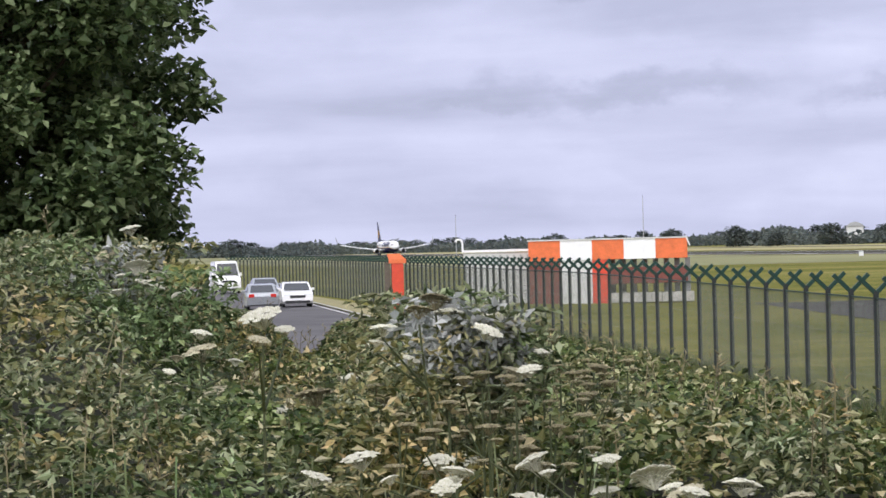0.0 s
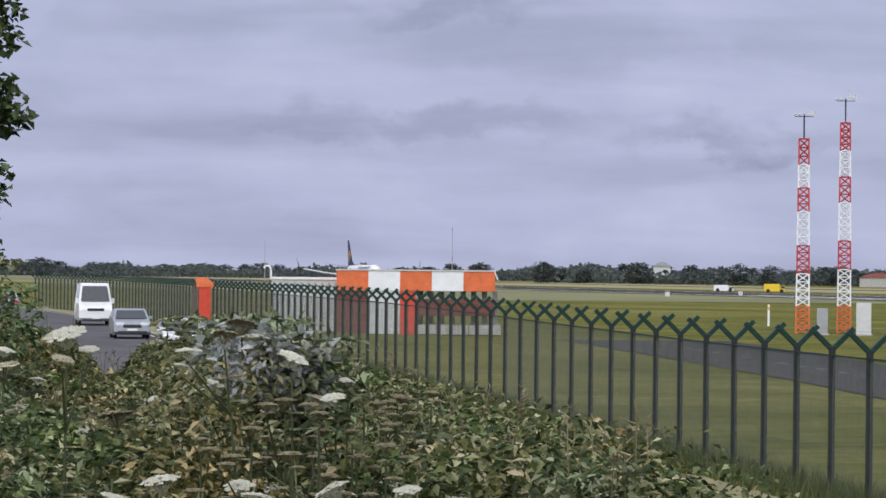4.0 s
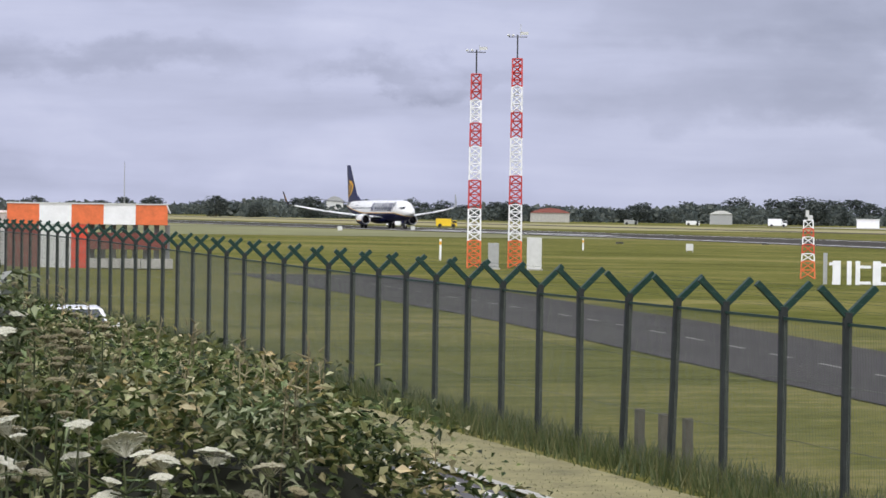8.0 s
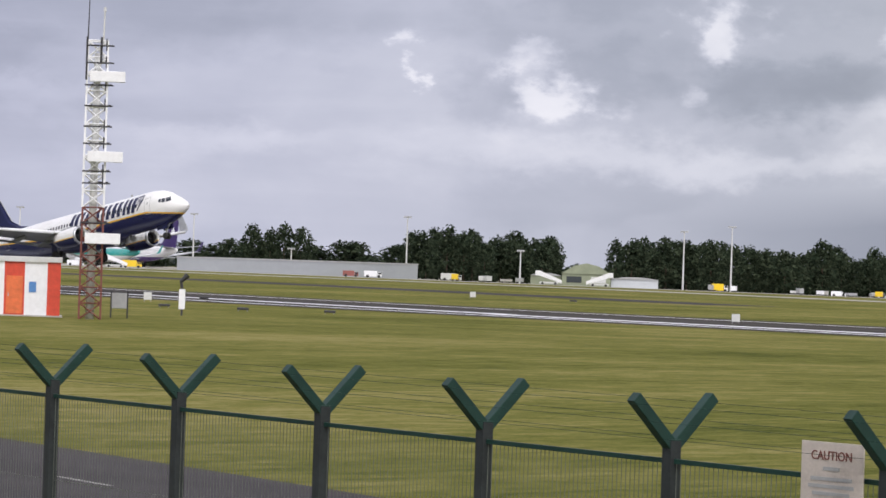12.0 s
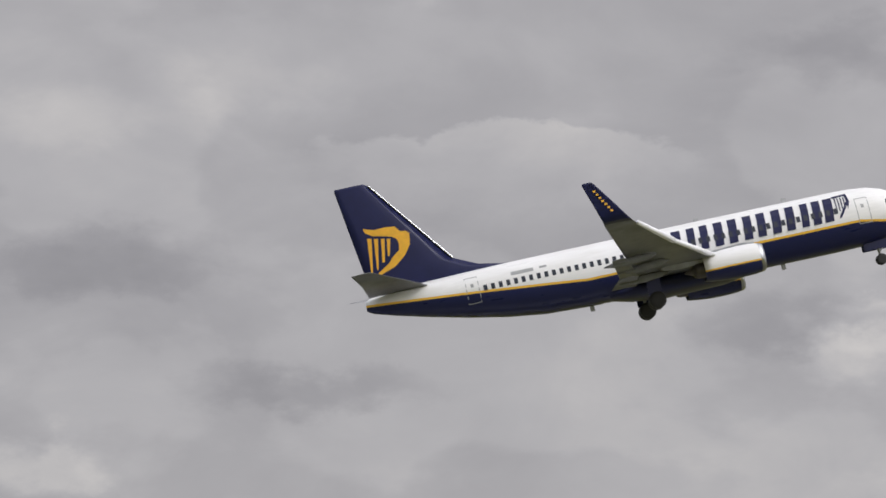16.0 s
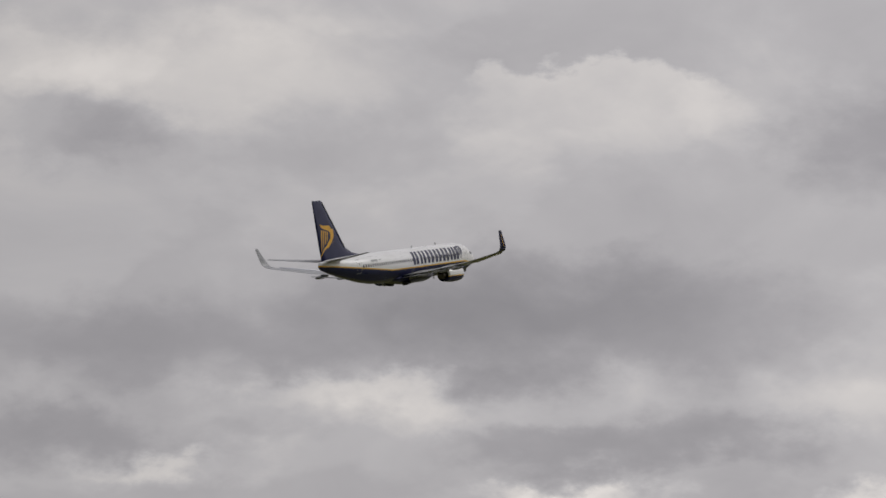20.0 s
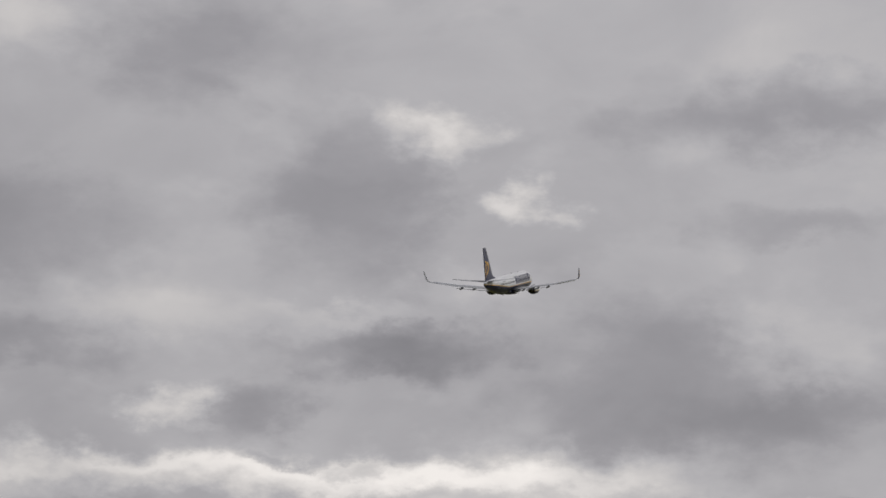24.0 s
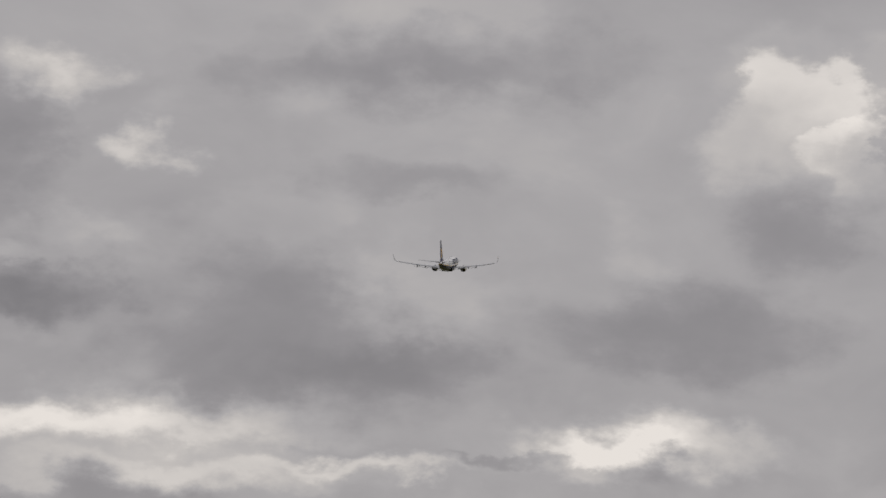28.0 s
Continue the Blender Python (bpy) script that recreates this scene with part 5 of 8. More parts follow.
def frame_ring(bm, a0, a1, b0, b1, put, w=0.045, d=0.02, r=0.09):
    """A rounded rubber frame; put maps (a, b, depth) to a place."""
    outer, inner = [], []
    for ca, cb, s in ((a1 - r, b1 - r, 0), (a0 + r, b1 - r, 1), (a0 + r, b0 + r, 2), (a1 - r, b0 + r, 3)):
        for k in range(4):
            t = (s + k / 3) * math.pi / 2
            outer.append((ca + r * math.cos(t), cb + r * math.sin(t)))
            inner.append((ca + (r - w) * math.cos(t), cb + (r - w) * math.sin(t)))
    n = len(outer)
    vo = [bm.verts.new(put(a, b, d)) for a, b in outer]
    vi = [bm.verts.new(put(a, b, d)) for a, b in inner]
    wo = [bm.verts.new(put(a, b, -d)) for a, b in outer]
    wi = [bm.verts.new(put(a, b, -d)) for a, b in inner]
    for i in range(n):
        j = (i + 1) % n
        bm.faces.new((vo[i], vo[j], vi[j], vi[i]))
        bm.faces.new((wo[j], wo[i], wi[i], wi[j]))
        bm.faces.new((vo[j], vo[i], wo[i], wo[j]))
        bm.faces.new((vi[i], vi[j], wi[j], wi[i]))


def build_bus():
    bus = thing("double_decker_bus", "yellow double-decker bus with blue rear and dark upper windows", "bus")
    # roof shell, bowed across and domed at both ends
    def section(x, z_side, z_top, inset=0.0):
        pts = []
        for k in range(25):
            u = math.sin((k / 12 - 1) * math.pi / 2)
            yy = BUS_W / 2 + (BUS_W / 2 - inset) * u
            zz = z_side + (z_top - z_side) * (0.5 * (1 - u * u) + 0.5 * (1 - abs(u) ** 9))
            pts.append(Vector((x, yy, zz)))
        return pts
    for name, mat, spec in (("roof", BUS_YELLOW, [(0.55, 3.84, 3.87, 0.10), (0.59, 3.84, 3.98, 0.05), (0.73, 3.84, 4.09, 0.012), (1.02, 3.84, 4.16, 0.0), (1.5, 3.84, 4.195, 0), (6, 3.84, 4.18, 0), (10.38, 3.84, 4.15, 0)]),
                            ("rear_dome", BUS_BLUE, [(10.38, 3.842, 4.152, -0.001), (10.62, 3.842, 4.15, -0.001), (10.75, 3.842, 4.135, 0.003), (10.80, 3.842, 4.115, 0.01), (10.85, 3.842, 4.085, 0.03), (10.895, 3.842, 4.04, 0.068), (10.93, 3.842, 3.985, 0.118), (10.947, 3.842, 3.93, 0.175), (10.95, 3.842, 3.87, 0.28)])):
        bm = bmesh.new()
        vs = loft(bm, [section(*s) for s in spec], closed=False)
        part(name, bm, mat, bus, smooth=True)
    # side walls with real openings
    for y, side in ((0.025, -1), (BUS_W - 0.025, 1)):
        bm, bb = bmesh.new(), bmesh.new()
        plate(bm, 0.60, 10.46, ZT, 3.86, y)
        part("cant_rail", bm, BUS_YELLOW, bus)
        bm = bmesh.new()
        plate(bm, 0.42, 10.46, 0.35, ZB, y)
        part("side_wall", bm, BUS_YELLOW, bus)
        edges = [0.60] + [e for w in WINS for e in w] + [10.46]
        for a, b in zip(edges[0::2], edges[1::2]):
            bm = bmesh.new()
            plate(bm, a, b, ZB, ZT, y)
            part("window_pillar", bm, BUS_YELLOW, bus)
        inside = y - side * 0.031
        bm = bmesh.new()
        plate(bm, 0.61, 10.44, ZT + 0.012, 3.85, inside, 0.01)
        plate(bm, 0.45, 10.44, 2.26, ZB - 0.012, inside, 0.01)
        for a, b in zip(edges[0::2], edges[1::2]):
            plate(bm, a, b, ZB - 0.012, ZT + 0.012, inside, 0.01)
        part("inner_lining", bm, INNER, bus, "dark grey inner wall lining")
        bb = bmesh.new()
        arc = [(10.43, -0.005), (10.70, -0.004), (10.75, 0.003), (10.80, 0.010), (10.85, 0.030), (10.895, 0.068), (10.93, 0.118), (10.947, 0.175), (10.95, 0.28)]
        ring = arc + [(10.90, 0.28), (10.88, 0.16), (10.80, 0.06), (10.46, 0.05)]
        rings = [[Vector((x, w if side < 0 else BUS_W - w, z)) for x, w in ring] for z in (0.35, 2.0, 3.86)]
        loft(bb, rings)
        bmesh.ops.recalc_face_normals(bb, faces=bb.faces)
        part("rear_quarter", bb, BUS_BLUE, bus, "rounded blue rear corner panel", smooth=True)
        for i, (a, b) in enumerate(WINS):
            bm = bmesh.new()
            put = lambda u, v, d, yy=y, s=side: Vector((u, yy + s * (0.004 + d * 1.6), v))
            frame_ring(bm, a - 0.012, b + 0.012, ZB - 0.012, ZT + 0.012, put, 0.032, 0.02, 0.14)
            bars = [(a, b, 3.47, 3.51)] if i != 4 else []
            if b - a > 1.2 and i > 0:
                bars.append(((a + b) / 2 - 0.02, (a + b) / 2 + 0.02, 3.5, ZT))
            for x0, x1, z0, z1 in bars:
                plate(bm, x0, x1, z0, z1, y, 0.04)
            win = part("side_window", bm, BLACK_TRIM, bus, "window with rounded black rubber frame")
            bm = bmesh.new()
            plate(bm, a, b, ZB, ZT, y, 0.008)
            pane = part("pane", bm, BUS_GLASS, win, "tinted glass pane")
            pane.visible_shadow = False
            if b - a > 1.2 and i > 0 and side < 0:
                bm = bmesh.new()
                for x0 in (a + 0.14, (a + b) / 2 + 0.12):
                    plate(bm, x0, x0 + 0.42, 3.57, 3.61, y + 0.03, 0.01)
                part("vent_label", bm, OLIVE, win, "yellow vent label strip")
                bm = bmesh.new()
                for x0 in (a + 0.12, (a + b) / 2 + 0.10):
                    plate(bm, x0, x0 + 0.46, 3.53, 3.57, y + 0.03, 0.01)
                part("vent_catch", bm, BLACK_TRIM, win, "black catch bar under the vent label")
            if i == 1 and side < 0:
                bm = bmesh.new()
                plate(bm, 2.72, 2.92, 3.31, 3.44, y + 0.012, 0.012)
                sign = part("exit_sticker", bm, BLACK_TRIM, win, "emergency exit sticker with a black rim")
                bm = bmesh.new()
                plate(bm, 2.735, 2.905, 3.325, 3.425, y + 0.003, 0.006)
                part("sticker_face", bm, GREEN_SIGN, sign, "green sticker face")
                bm = bmesh.new()
                for z in (3.35, 3.385):
                    plate(bm, 2.77, 2.87, z, z + 0.016, y - 0.002, 0.003)
                part("sticker_bars", bm, PALE_MARK, sign, "pale bars of print")
        # lower deck glazing seen from outside as dark panes
        bm = bmesh.new()
        for k in range(6):
            plate(bm, 1.3 + k * 1.5, 2.65 + k * 1.5, 1.25, 2.15, y + side * 0.03, 0.01)
        part("lower_windows", bm, BLACK_TRIM, bus)
        bm = bmesh.new()
        plate(bm, 2.4, 8.6, 2.28, 2.68, y + side * 0.03, 0.012)
        part("advert_panel", bm, RED, bus, "dark red advert panel below the upper windows")
        bm = bmesh.new()
        plate(bm, 0.60, 10.46, 3.84, 3.846, y + side * 0.028, 0.012)
        part("gutter", bm, BLACK_TRIM, bus)
    # front
    bm = bmesh.new()
    box(bm, (0.06, BUS_W - 0.1, 2.44), (0.34, BUS_W / 2, 1.57))
    box(bm, (0.06, BUS_W - 0.5, 0.14), (0.60, BUS_W / 2, 3.82))
    part("front_wall", bm, BUS_YELLOW, bus)
    for y in (0.12, BUS_W - 0.12):
        bm = bmesh.new()
        box(bm, (0.215, 0.24, 1.058), (0.4925, y, 3.331))
        for v in bm.verts:
            if v.co.x < 0.49:
                v.co.x += 0.17 * (v.co.z - 2.8)
        part("front_pillar", bm, BUS_YELLOW, bus, "raked yellow corner pillar")
    bm = bmesh.new()
    box(bm, (0.01, BUS_W - 0.48, 0.96), (0.43, BUS_W / 2, 3.28))
    for v in bm.verts:
        v.co.x += 0.17 * (v.co.z - 2.8)
    pane = part("front_window", bm, BUS_GLASS, bus, "wide upper front window")
    pane.visible_shadow = False
    # tree guard bars at the front corner
    bm = bmesh.new()
    pts = [Vector(p) + Vector((0.38, 0, -0.15)) for p in ((0.42, -0.01, 4.06), (0.24, -0.04, 4.09), (0.14, -0.045, 4.06), (0.07, -0.05, 3.96), (-0.02, -0.05, 3.4), (-0.12, -0.05, 2.88), (-0.11, -0.05, 2.80), (-0.04, -0.04, 2.76), (0.06, 0.0, 2.75))]
    for a, b in zip(pts, pts[1:]):
        rod(bm, a, b, 0.021, n=8)
    rod(bm, (0.29, -0.05, 3.55), (0.50, 0.0, 3.55), 0.02, n=8)
    part("tree_guard", bm, GUARD, bus, "bent dark tree guard bar", smooth=True)
    bm = bmesh.new()
    box(bm, (0.08, 0.2, 0.34), (-0.02, -0.1, 2.3), bevel=0.02)
    rod(bm, (0.02, -0.08, 2.42), (0.36, 0.12, 2.55), 0.02, n=6)
    part("mirror", bm, DARK, bus)
    # rear face
    bm = bmesh.new()
    X = BUS_L - 0.05
    box(bm, (0.06, BUS_W - 0.1, 2.3), (X, BUS_W / 2, 1.45))
    part("engine_panel", bm, BUS_BLUE, bus)
    bm = bmesh.new()
    box(bm, (0.06, BUS_W - 0.5, 0.1), (X + 0.01, BUS_W / 2, 3.86))
    part("rear_wall", bm, BUS_BLUE, bus, "blue rear panel")
    bm = bmesh.new()
    W0, W1 = 0.17, BUS_W - 0.25
    box(bm, (0.05, W1 - W0, 0.66), (X + 0.03, (W0 + W1) / 2, 2.94))
    rw = part("rear_window", bm, BLACK_TRIM, bus, "black panel and frame of the upper rear window")
    for y0, y1, z0, z1 in ((W0, W1, 3.74, 3.81), (W0, 0.31, 3.25, 3.78), (W1 - 0.07, W1, 3.25, 3.78), (1.48, 1.57, 3.25, 3.78), (0.86, 0.93, 3.25, 3.78), (W0, W1, 3.57, 3.61), (0.74, 0.77, 3.6, 3.78), (1.74, 1.77, 3.6, 3.78)):
        bm = bmesh.new()
        box(bm, (0.05, y1 - y0, z1 - z0), (X + 0.03, (y0 + y1) / 2, (z0 + z1) / 2))
        part("window_bar", bm, BLACK_TRIM, rw)
    bm = bmesh.new()
    box(bm, (0.008, W1 - W0, 0.55), (X + 0.035, (W0 + W1) / 2, 3.5))
    pane = part("pane", bm, BUS_GLASS, rw, "tinted glass pane")
    pane.visible_shadow = False
    bm = bmesh.new()
    box(bm, (0.01, 0.2, 0.085), (X + 0.06, 1.27, 3.71))
    part("exit_sticker", bm, GREEN_SIGN, rw, "green emergency exit sticker")
    bm = bmesh.new()
    box(bm, (0.006, 0.035, 0.05), (X + 0.067, 1.20, 3.71))
    part("sticker_bars", bm, PALE_MARK, rw, "pale bar of print on the exit sticker")
    for y in (0.42, BUS_W - 0.42):
        bm = bmesh.new()
        box(bm, (0.05, 0.10, 0.06), (BUS_L - 0.02, y, 3.9), bevel=0.02)
        ml = part("marker_light", bm, BLACK_TRIM, bus, "small black-rimmed marker light")
        bm = bmesh.new()
        box(bm, (0.02, 0.07, 0.035), (BUS_L + 0.008, y, 3.9), bevel=0.008)
        part("lens", bm, AMBER, ml, "amber lens")
    bm = bmesh.new()
    box(bm, (0.03, 0.34, 0.04), (BUS_L - 0.01, BUS_W / 2, 3.93), bevel=0.01)
    part("number_lamp", bm, GREY, bus)
    # route number in round lamps on an 11-row grid
    digits = (("01110", "10001", "10001", "00001", "00001", "00010", "00100", "01000", "10000", "10000", "11111"),
              ("11111", "00001", "00001", "00010", "00010", "00010", "00100", "00100", "00100", "01000", "01000"),
              ("11110", "10001", "10001", "10001", "10001", "11110", "10001", "10001", "10001", "10001", "11110"))
    bm = bmesh.new()
    step = 0.0216
    for k, rows in enumerate(digits):
        for r, row in enumerate(rows):
            for c, on in enumerate(row):
                if on == "1":
                    m = Matrix.Translation((X + 0.0585, BUS_W / 2 - 0.205 + 0.124 * k + step * c, 3.012 - step * r)) @ Matrix.Rotation(radians(90), 4, "Y")
                    bmesh.ops.create_cone(bm, cap_ends=True, segments=8, radius1=0.0098, radius2=0.0075, depth=0.007, matrix=m)
    part("route_number", bm, LED, bus, "orange dot-matrix route number 27B")
    font = bpy.data.curves.new("fleet_number", "FONT")
    font.body, font.size, font.extrude, font.align_x = "GT136", 0.082, 0.002, "RIGHT"
    font.materials.append(PALE_MARK)
    t = new("fleet_number", font)
    t.parent = bus
    t.matrix_basis = Matrix.Translation((X + 0.058, W1 - 0.15, 2.716)) @ Matrix.Rotation(radians(90), 4, "Z") @ Matrix.Rotation(radians(90), 4, "X")
    tagged(t, "pale fleet number on the black rear panel")
    # inside: ceiling, floor, seats, rails
    bm = bmesh.new()
    box(bm, (10.0, BUS_W - 0.14, 0.012), (5.6, BUS_W / 2, 3.835))
    part("upper_ceiling", bm, INNER, bus, "grey upper-deck ceiling")
    bm = bmesh.new()
    box(bm, (10.4, BUS_W - 0.1, 0.08), (5.65, BUS_W / 2, 2.24))
    part("upper_floor", bm, INNER, bus)
    bm = bmesh.new()
    box(bm, (0.12, 0.86, 0.66), (0.18, 0, 0.66), bevel=0.05)
    box(bm, (0.42, 0.86, 0.12), (-0.08, 0, 0.36), bevel=0.03)
    box(bm, (0.1, 0.1, 0.35), (-0.05, 0, 0.16))
    rod(bm, (0.2, -0.34, 0.95), (0.2, -0.34, 1.06), 0.015, n=6)
    rod(bm, (0.2, 0.34, 0.95), (0.2, 0.34, 1.06), 0.015, n=6)
    me = done(bm, "seat", SEAT)
    bm = bmesh.new()
    rod(bm, (0.2, -0.35, 1.06), (0.2, 0.35, 1.06), 0.018, n=6)
    grab = done(bm, "grab_handle", GREY)
    for k in range(11):
        for y in (0.52, BUS_W - 0.52):
            seat = part("seat", me, None, bus, at=Matrix.Translation((1.3 + k * 0.78, y, 2.26)))
            part("grab_handle", grab, None, seat, "grey grab handle")
    bm = bmesh.new()
    for k in range(6):
        rod(bm, (1.6 + k * 1.6, 0.96, 2.06), (1.6 + k * 1.6, 0.96, 4.1), 0.018, n=6)
    part("grab_pole", bm, STEEL, bus)
    for x in (2.2, 8.8):
        for y in (0.05, BUS_W - 0.05):
            bm = bmesh.new()
            lathe(bm, [(0.25, -0.13), (0.44, -0.13), (0.48, -0.08), (0.48, 0.08), (0.44, 0.13), (0.25, 0.13)], 20, "y", (x, y + (0.1 if y < 1 else -0.1), 0.48))
            part("wheel", bm, RUBBER, bus, smooth=True)
    for x0 in (3.3, 5.4):
        bm = bmesh.new()
        box(bm, (0.36, 0.36, 0.05), (x0, 1.25, 4.165), bevel=0.02)
        part("roof_vent", bm, WHITE, bus, "small white roof vent")
    return bus


BUS = build_bus()

# ---- cars and van ----
CAR_GLASS = paint("car_dark_glass", (0.02, 0.025, 0.03), 0.08, 0.2, spec=0.8)
CAR_WHITE = paint("car_white_paint", (0.78, 0.78, 0.78), 0.25, 0.04, coat=0.6)
CAR_SILVER = paint("car_silver_paint", (0.36, 0.38, 0.41), 0.3, 0.05, metal=0.5, coat=0.6)
HEADLAMP = paint("clear_headlamp", (0.75, 0.77, 0.8), 0.1, 0.05)


def vehicle(name, label, cat, body, length, width, height, prof, glass_z):
    """A car or van, nose along +x, centred on its wheels; prof is the side outline."""
    v = thing(name, label, cat, group="traffic on the road")
    bm = bmesh.new()
    rings = []
    n = len(prof)
    for sy, pull in ((-0.5, 0.10), (-0.46, 0.02), (-0.3, 0.0), (0.3, 0.0), (0.46, 0.02), (0.5, 0.10)):
        ring = []
        for x, z in prof:
            top = max(0.0, (z - glass_z) / max(0.01, height - glass_z))
            ring.append(Vector((x * (1 - pull * 0.25), sy * width * (1 - 0.16 * top), z - (pull * 0.3 * z / height if z > 0.5 else 0))))
        rings.append(ring)
    loft(bm, rings)
    bmesh.ops.recalc_face_normals(bm, faces=bm.faces)
    part("body", bm, body, v, smooth=False)
    bm = bmesh.new()
    hx = length / 2
    ws = [p for p in prof if p[1] > glass_z - 0.05]
    front = max(ws, key=lambda p: p[0])
    roof = max((p for p in prof if p[1] > height - 0.2), key=lambda p: p[0])
    y0, y1 = 0.43 * width, 0.37 * width
    q = [Vector((front[0] + 0.12, -y0, glass_z + 0.02)), Vector((front[0] + 0.12, y0, glass_z + 0.02)), Vector((roof[0] + 0.12, y1, roof[1] - 0.03)), Vector((roof[0] + 0.12, -y1, roof[1] - 0.03))]
    bm.faces.new([bm.verts.new(p) for p in q])
    part("windscreen", bm, CAR_GLASS, v, "dark raked windscreen")
    for s in (-1, 1):
        bm = bmesh.new()
        back = min(ws, key=lambda p: p[0])
        rear = back[0] + 0.3 if height < 2 else front[0] - 1.3
        q = [(front[0] - 0.2, glass_z + 0.05), (roof[0] - 0.1, height - 0.14), (rear + 0.35, height - 0.14), (rear, glass_z + 0.05)]
        bm.faces.new([bm.verts.new((x, s * (width * (0.503 - 0.08 * max(0, (z - glass_z) / (height - glass_z)))), z)) for x, z in q])
        part("side_window", bm, CAR_GLASS, v)
        bm = bmesh.new()
        box(bm, (0.12, 0.42 if height < 2 else 0.3, 0.16 if height < 2 else 0.26), (hx - 0.1, s * width * 0.33, 0.72 if height < 2 else 0.85), bevel=0.03)
        part("headlight", bm, HEADLAMP, v, "clear headlight")
        bm = bmesh.new()
        box(bm, (0.12, 0.18, 0.14 if height < 2 else 0.3), (front[0] - 0.25, s * (width * 0.5 + 0.08), glass_z + 0.06), bevel=0.02)
        part("mirror", bm, body, v)
        for x in (hx * 0.62, -hx * 0.6):
            bm = bmesh.new()
            r = 0.32 if height < 2 else 0.35
            lathe(bm, [(0.05, -0.1), (r * 0.62, -0.1), (r, -0.08), (r, 0.08), (r * 0.62, 0.1), (0.05, 0.1)], 18, "y", (x, s * (width / 2 - 0.1), r))
            w = part("wheel", bm, RUBBER, v, smooth=True)
            bm = bmesh.new()
            lathe(bm, [(0.02, 0), (r * 0.6, 0), (r * 0.55, 0.02), (0.02, 0.03)], 12, "y", (x, s * (width / 2) + (0.002 if s > 0 else -0.03), r))
            part("rim", bm, STEEL, w)
    bm = bmesh.new()
    box(bm, (0.06, width * 0.5, 0.16), (hx - 0.02, 0, 0.62 if height < 2 else 0.95), bevel=0.02)
    box(bm, (0.06, width * 0.8, 0.14), (hx - 0.03, 0, 0.32), bevel=0.02)
    part("grille", bm, DARK, v)
    bm = bmesh.new()
    box(bm, (0.02, 0.5, 0.11), (hx + 0.02, 0, 0.45))
    part("plate_bar", bm, WHITE, v)
    return v


CAR_PROF = [(-2.2, 0.3), (-2.25, 0.75), (-2.1, 0.95), (-1.75, 1.0), (-1.1, 1.42), (-0.2, 1.47), (0.3, 1.42), (1.05, 0.98), (1.9, 0.85), (2.2, 0.66), (2.22, 0.35), (2.05, 0.2), (-2.05, 0.2)]
VAN_PROF = [(-2.9, 0.4), (-2.95, 1.2), (-2.9, 2.4), (-2.7, 2.55), (1.1, 2.55), (1.5, 2.4), (2.05, 1.45), (2.75, 1.15), (2.9, 0.9), (2.92, 0.45), (2.75, 0.3), (-2.75, 0.3)]
VAN = vehicle("van", "white high-roofed panel van driving along the road", "van", CAR_WHITE, 5.85, 2.0, 2.55, VAN_PROF, 1.42)
CAR_A = vehicle("car", "silver-grey saloon car driving behind a white car", "car", CAR_SILVER, 4.45, 1.8, 1.47, CAR_PROF, 0.98)
CAR_B = vehicle("car", "white saloon car driving along the road", "car", CAR_WHITE, 4.45, 1.8, 1.47, CAR_PROF, 0.98)

CAR_C = vehicle("car", "pale grey hatchback driving away with red tail lights", "car", CAR_SILVER, 4.45, 1.8, 1.47, CAR_PROF, 0.98)
TAIL_RED = paint("red_tail_lens", (0.45, 0.02, 0.015), 0.2, 0.05)
for s in (-1, 1):
    bm = bmesh.new()
    box(bm, (0.08, 0.32, 0.2), (-2.22, s * 0.62, 0.8), bevel=0.03)
    part("tail_light", bm, TAIL_RED, CAR_C, "red tail light")
bm = bmesh.new()
bm.faces.new([bm.verts.new(p) for p in ((-1.86, -0.68, 1.0), (-1.2, -0.6, 1.38), (-1.2, 0.6, 1.38), (-1.86, 0.68, 1.0))])
part("rear_window", bm, CAR_GLASS, CAR_C, "dark rear window")

# ---- bird ----


def build_bird():
    b = thing("bird", "small dark bird flying low across the sky", "bird")
    bm = bmesh.new()
    lathe(bm, [(0.002, 0.09), (0.014, 0.075), (0.02, 0.045), (0.024, 0.0), (0.016, -0.05), (0.006, -0.08), (0.002, -0.1)], 10, "x")
    part("body", bm, DARK, b, smooth=True)
    for s in (-1, 1):
        bm = bmesh.new()
        pts = [(0.035, 0, 0), (0.045, s * 0.06, 0.035), (0.0, s * 0.15, 0.06), (-0.05, s * 0.17, 0.05), (-0.02, s * 0.08, 0.03), (-0.03, 0, 0)]
        up = [bm.verts.new(p) for p in pts]
        dn = [bm.verts.new((p[0], p[1], p[2] - 0.004)) for p in pts]
        bm.faces.new(up), bm.faces.new(dn[::-1])
        for i in range(6):
            bm.faces.new((up[i], dn[i], dn[(i + 1) % 6], up[(i + 1) % 6]))
        part("wing", bm, DARK, b)
    bm = bmesh.new()
    vs = [bm.verts.new(p) for p in ((-0.07, 0, 0.004), (-0.15, 0.03, 0), (-0.11, 0, 0), (-0.15, -0.03, 0))]
    bm.faces.new((vs[0], vs[1], vs[2])), bm.faces.new((vs[0], vs[2], vs[3]))
    part("tail", bm, DARK, b)
    return b


BIRD = build_bird()

# ---- airfield equipment ----
TEAL_SIGN = paint("blue_notice", (0.08, 0.22, 0.5), 0.5, 0.05)
BROWN_RED = paint("brown_red_paint", (0.17, 0.05, 0.038), 0.6, 0.2)
PALE = paint("pale_grey_cladding", (0.58, 0.59, 0.58), 0.55, 0.08)


def facing(az):
    """Turn so that local -y looks back along a bearing."""
    return Matrix.Rotation(radians(-az), 4, "Z")


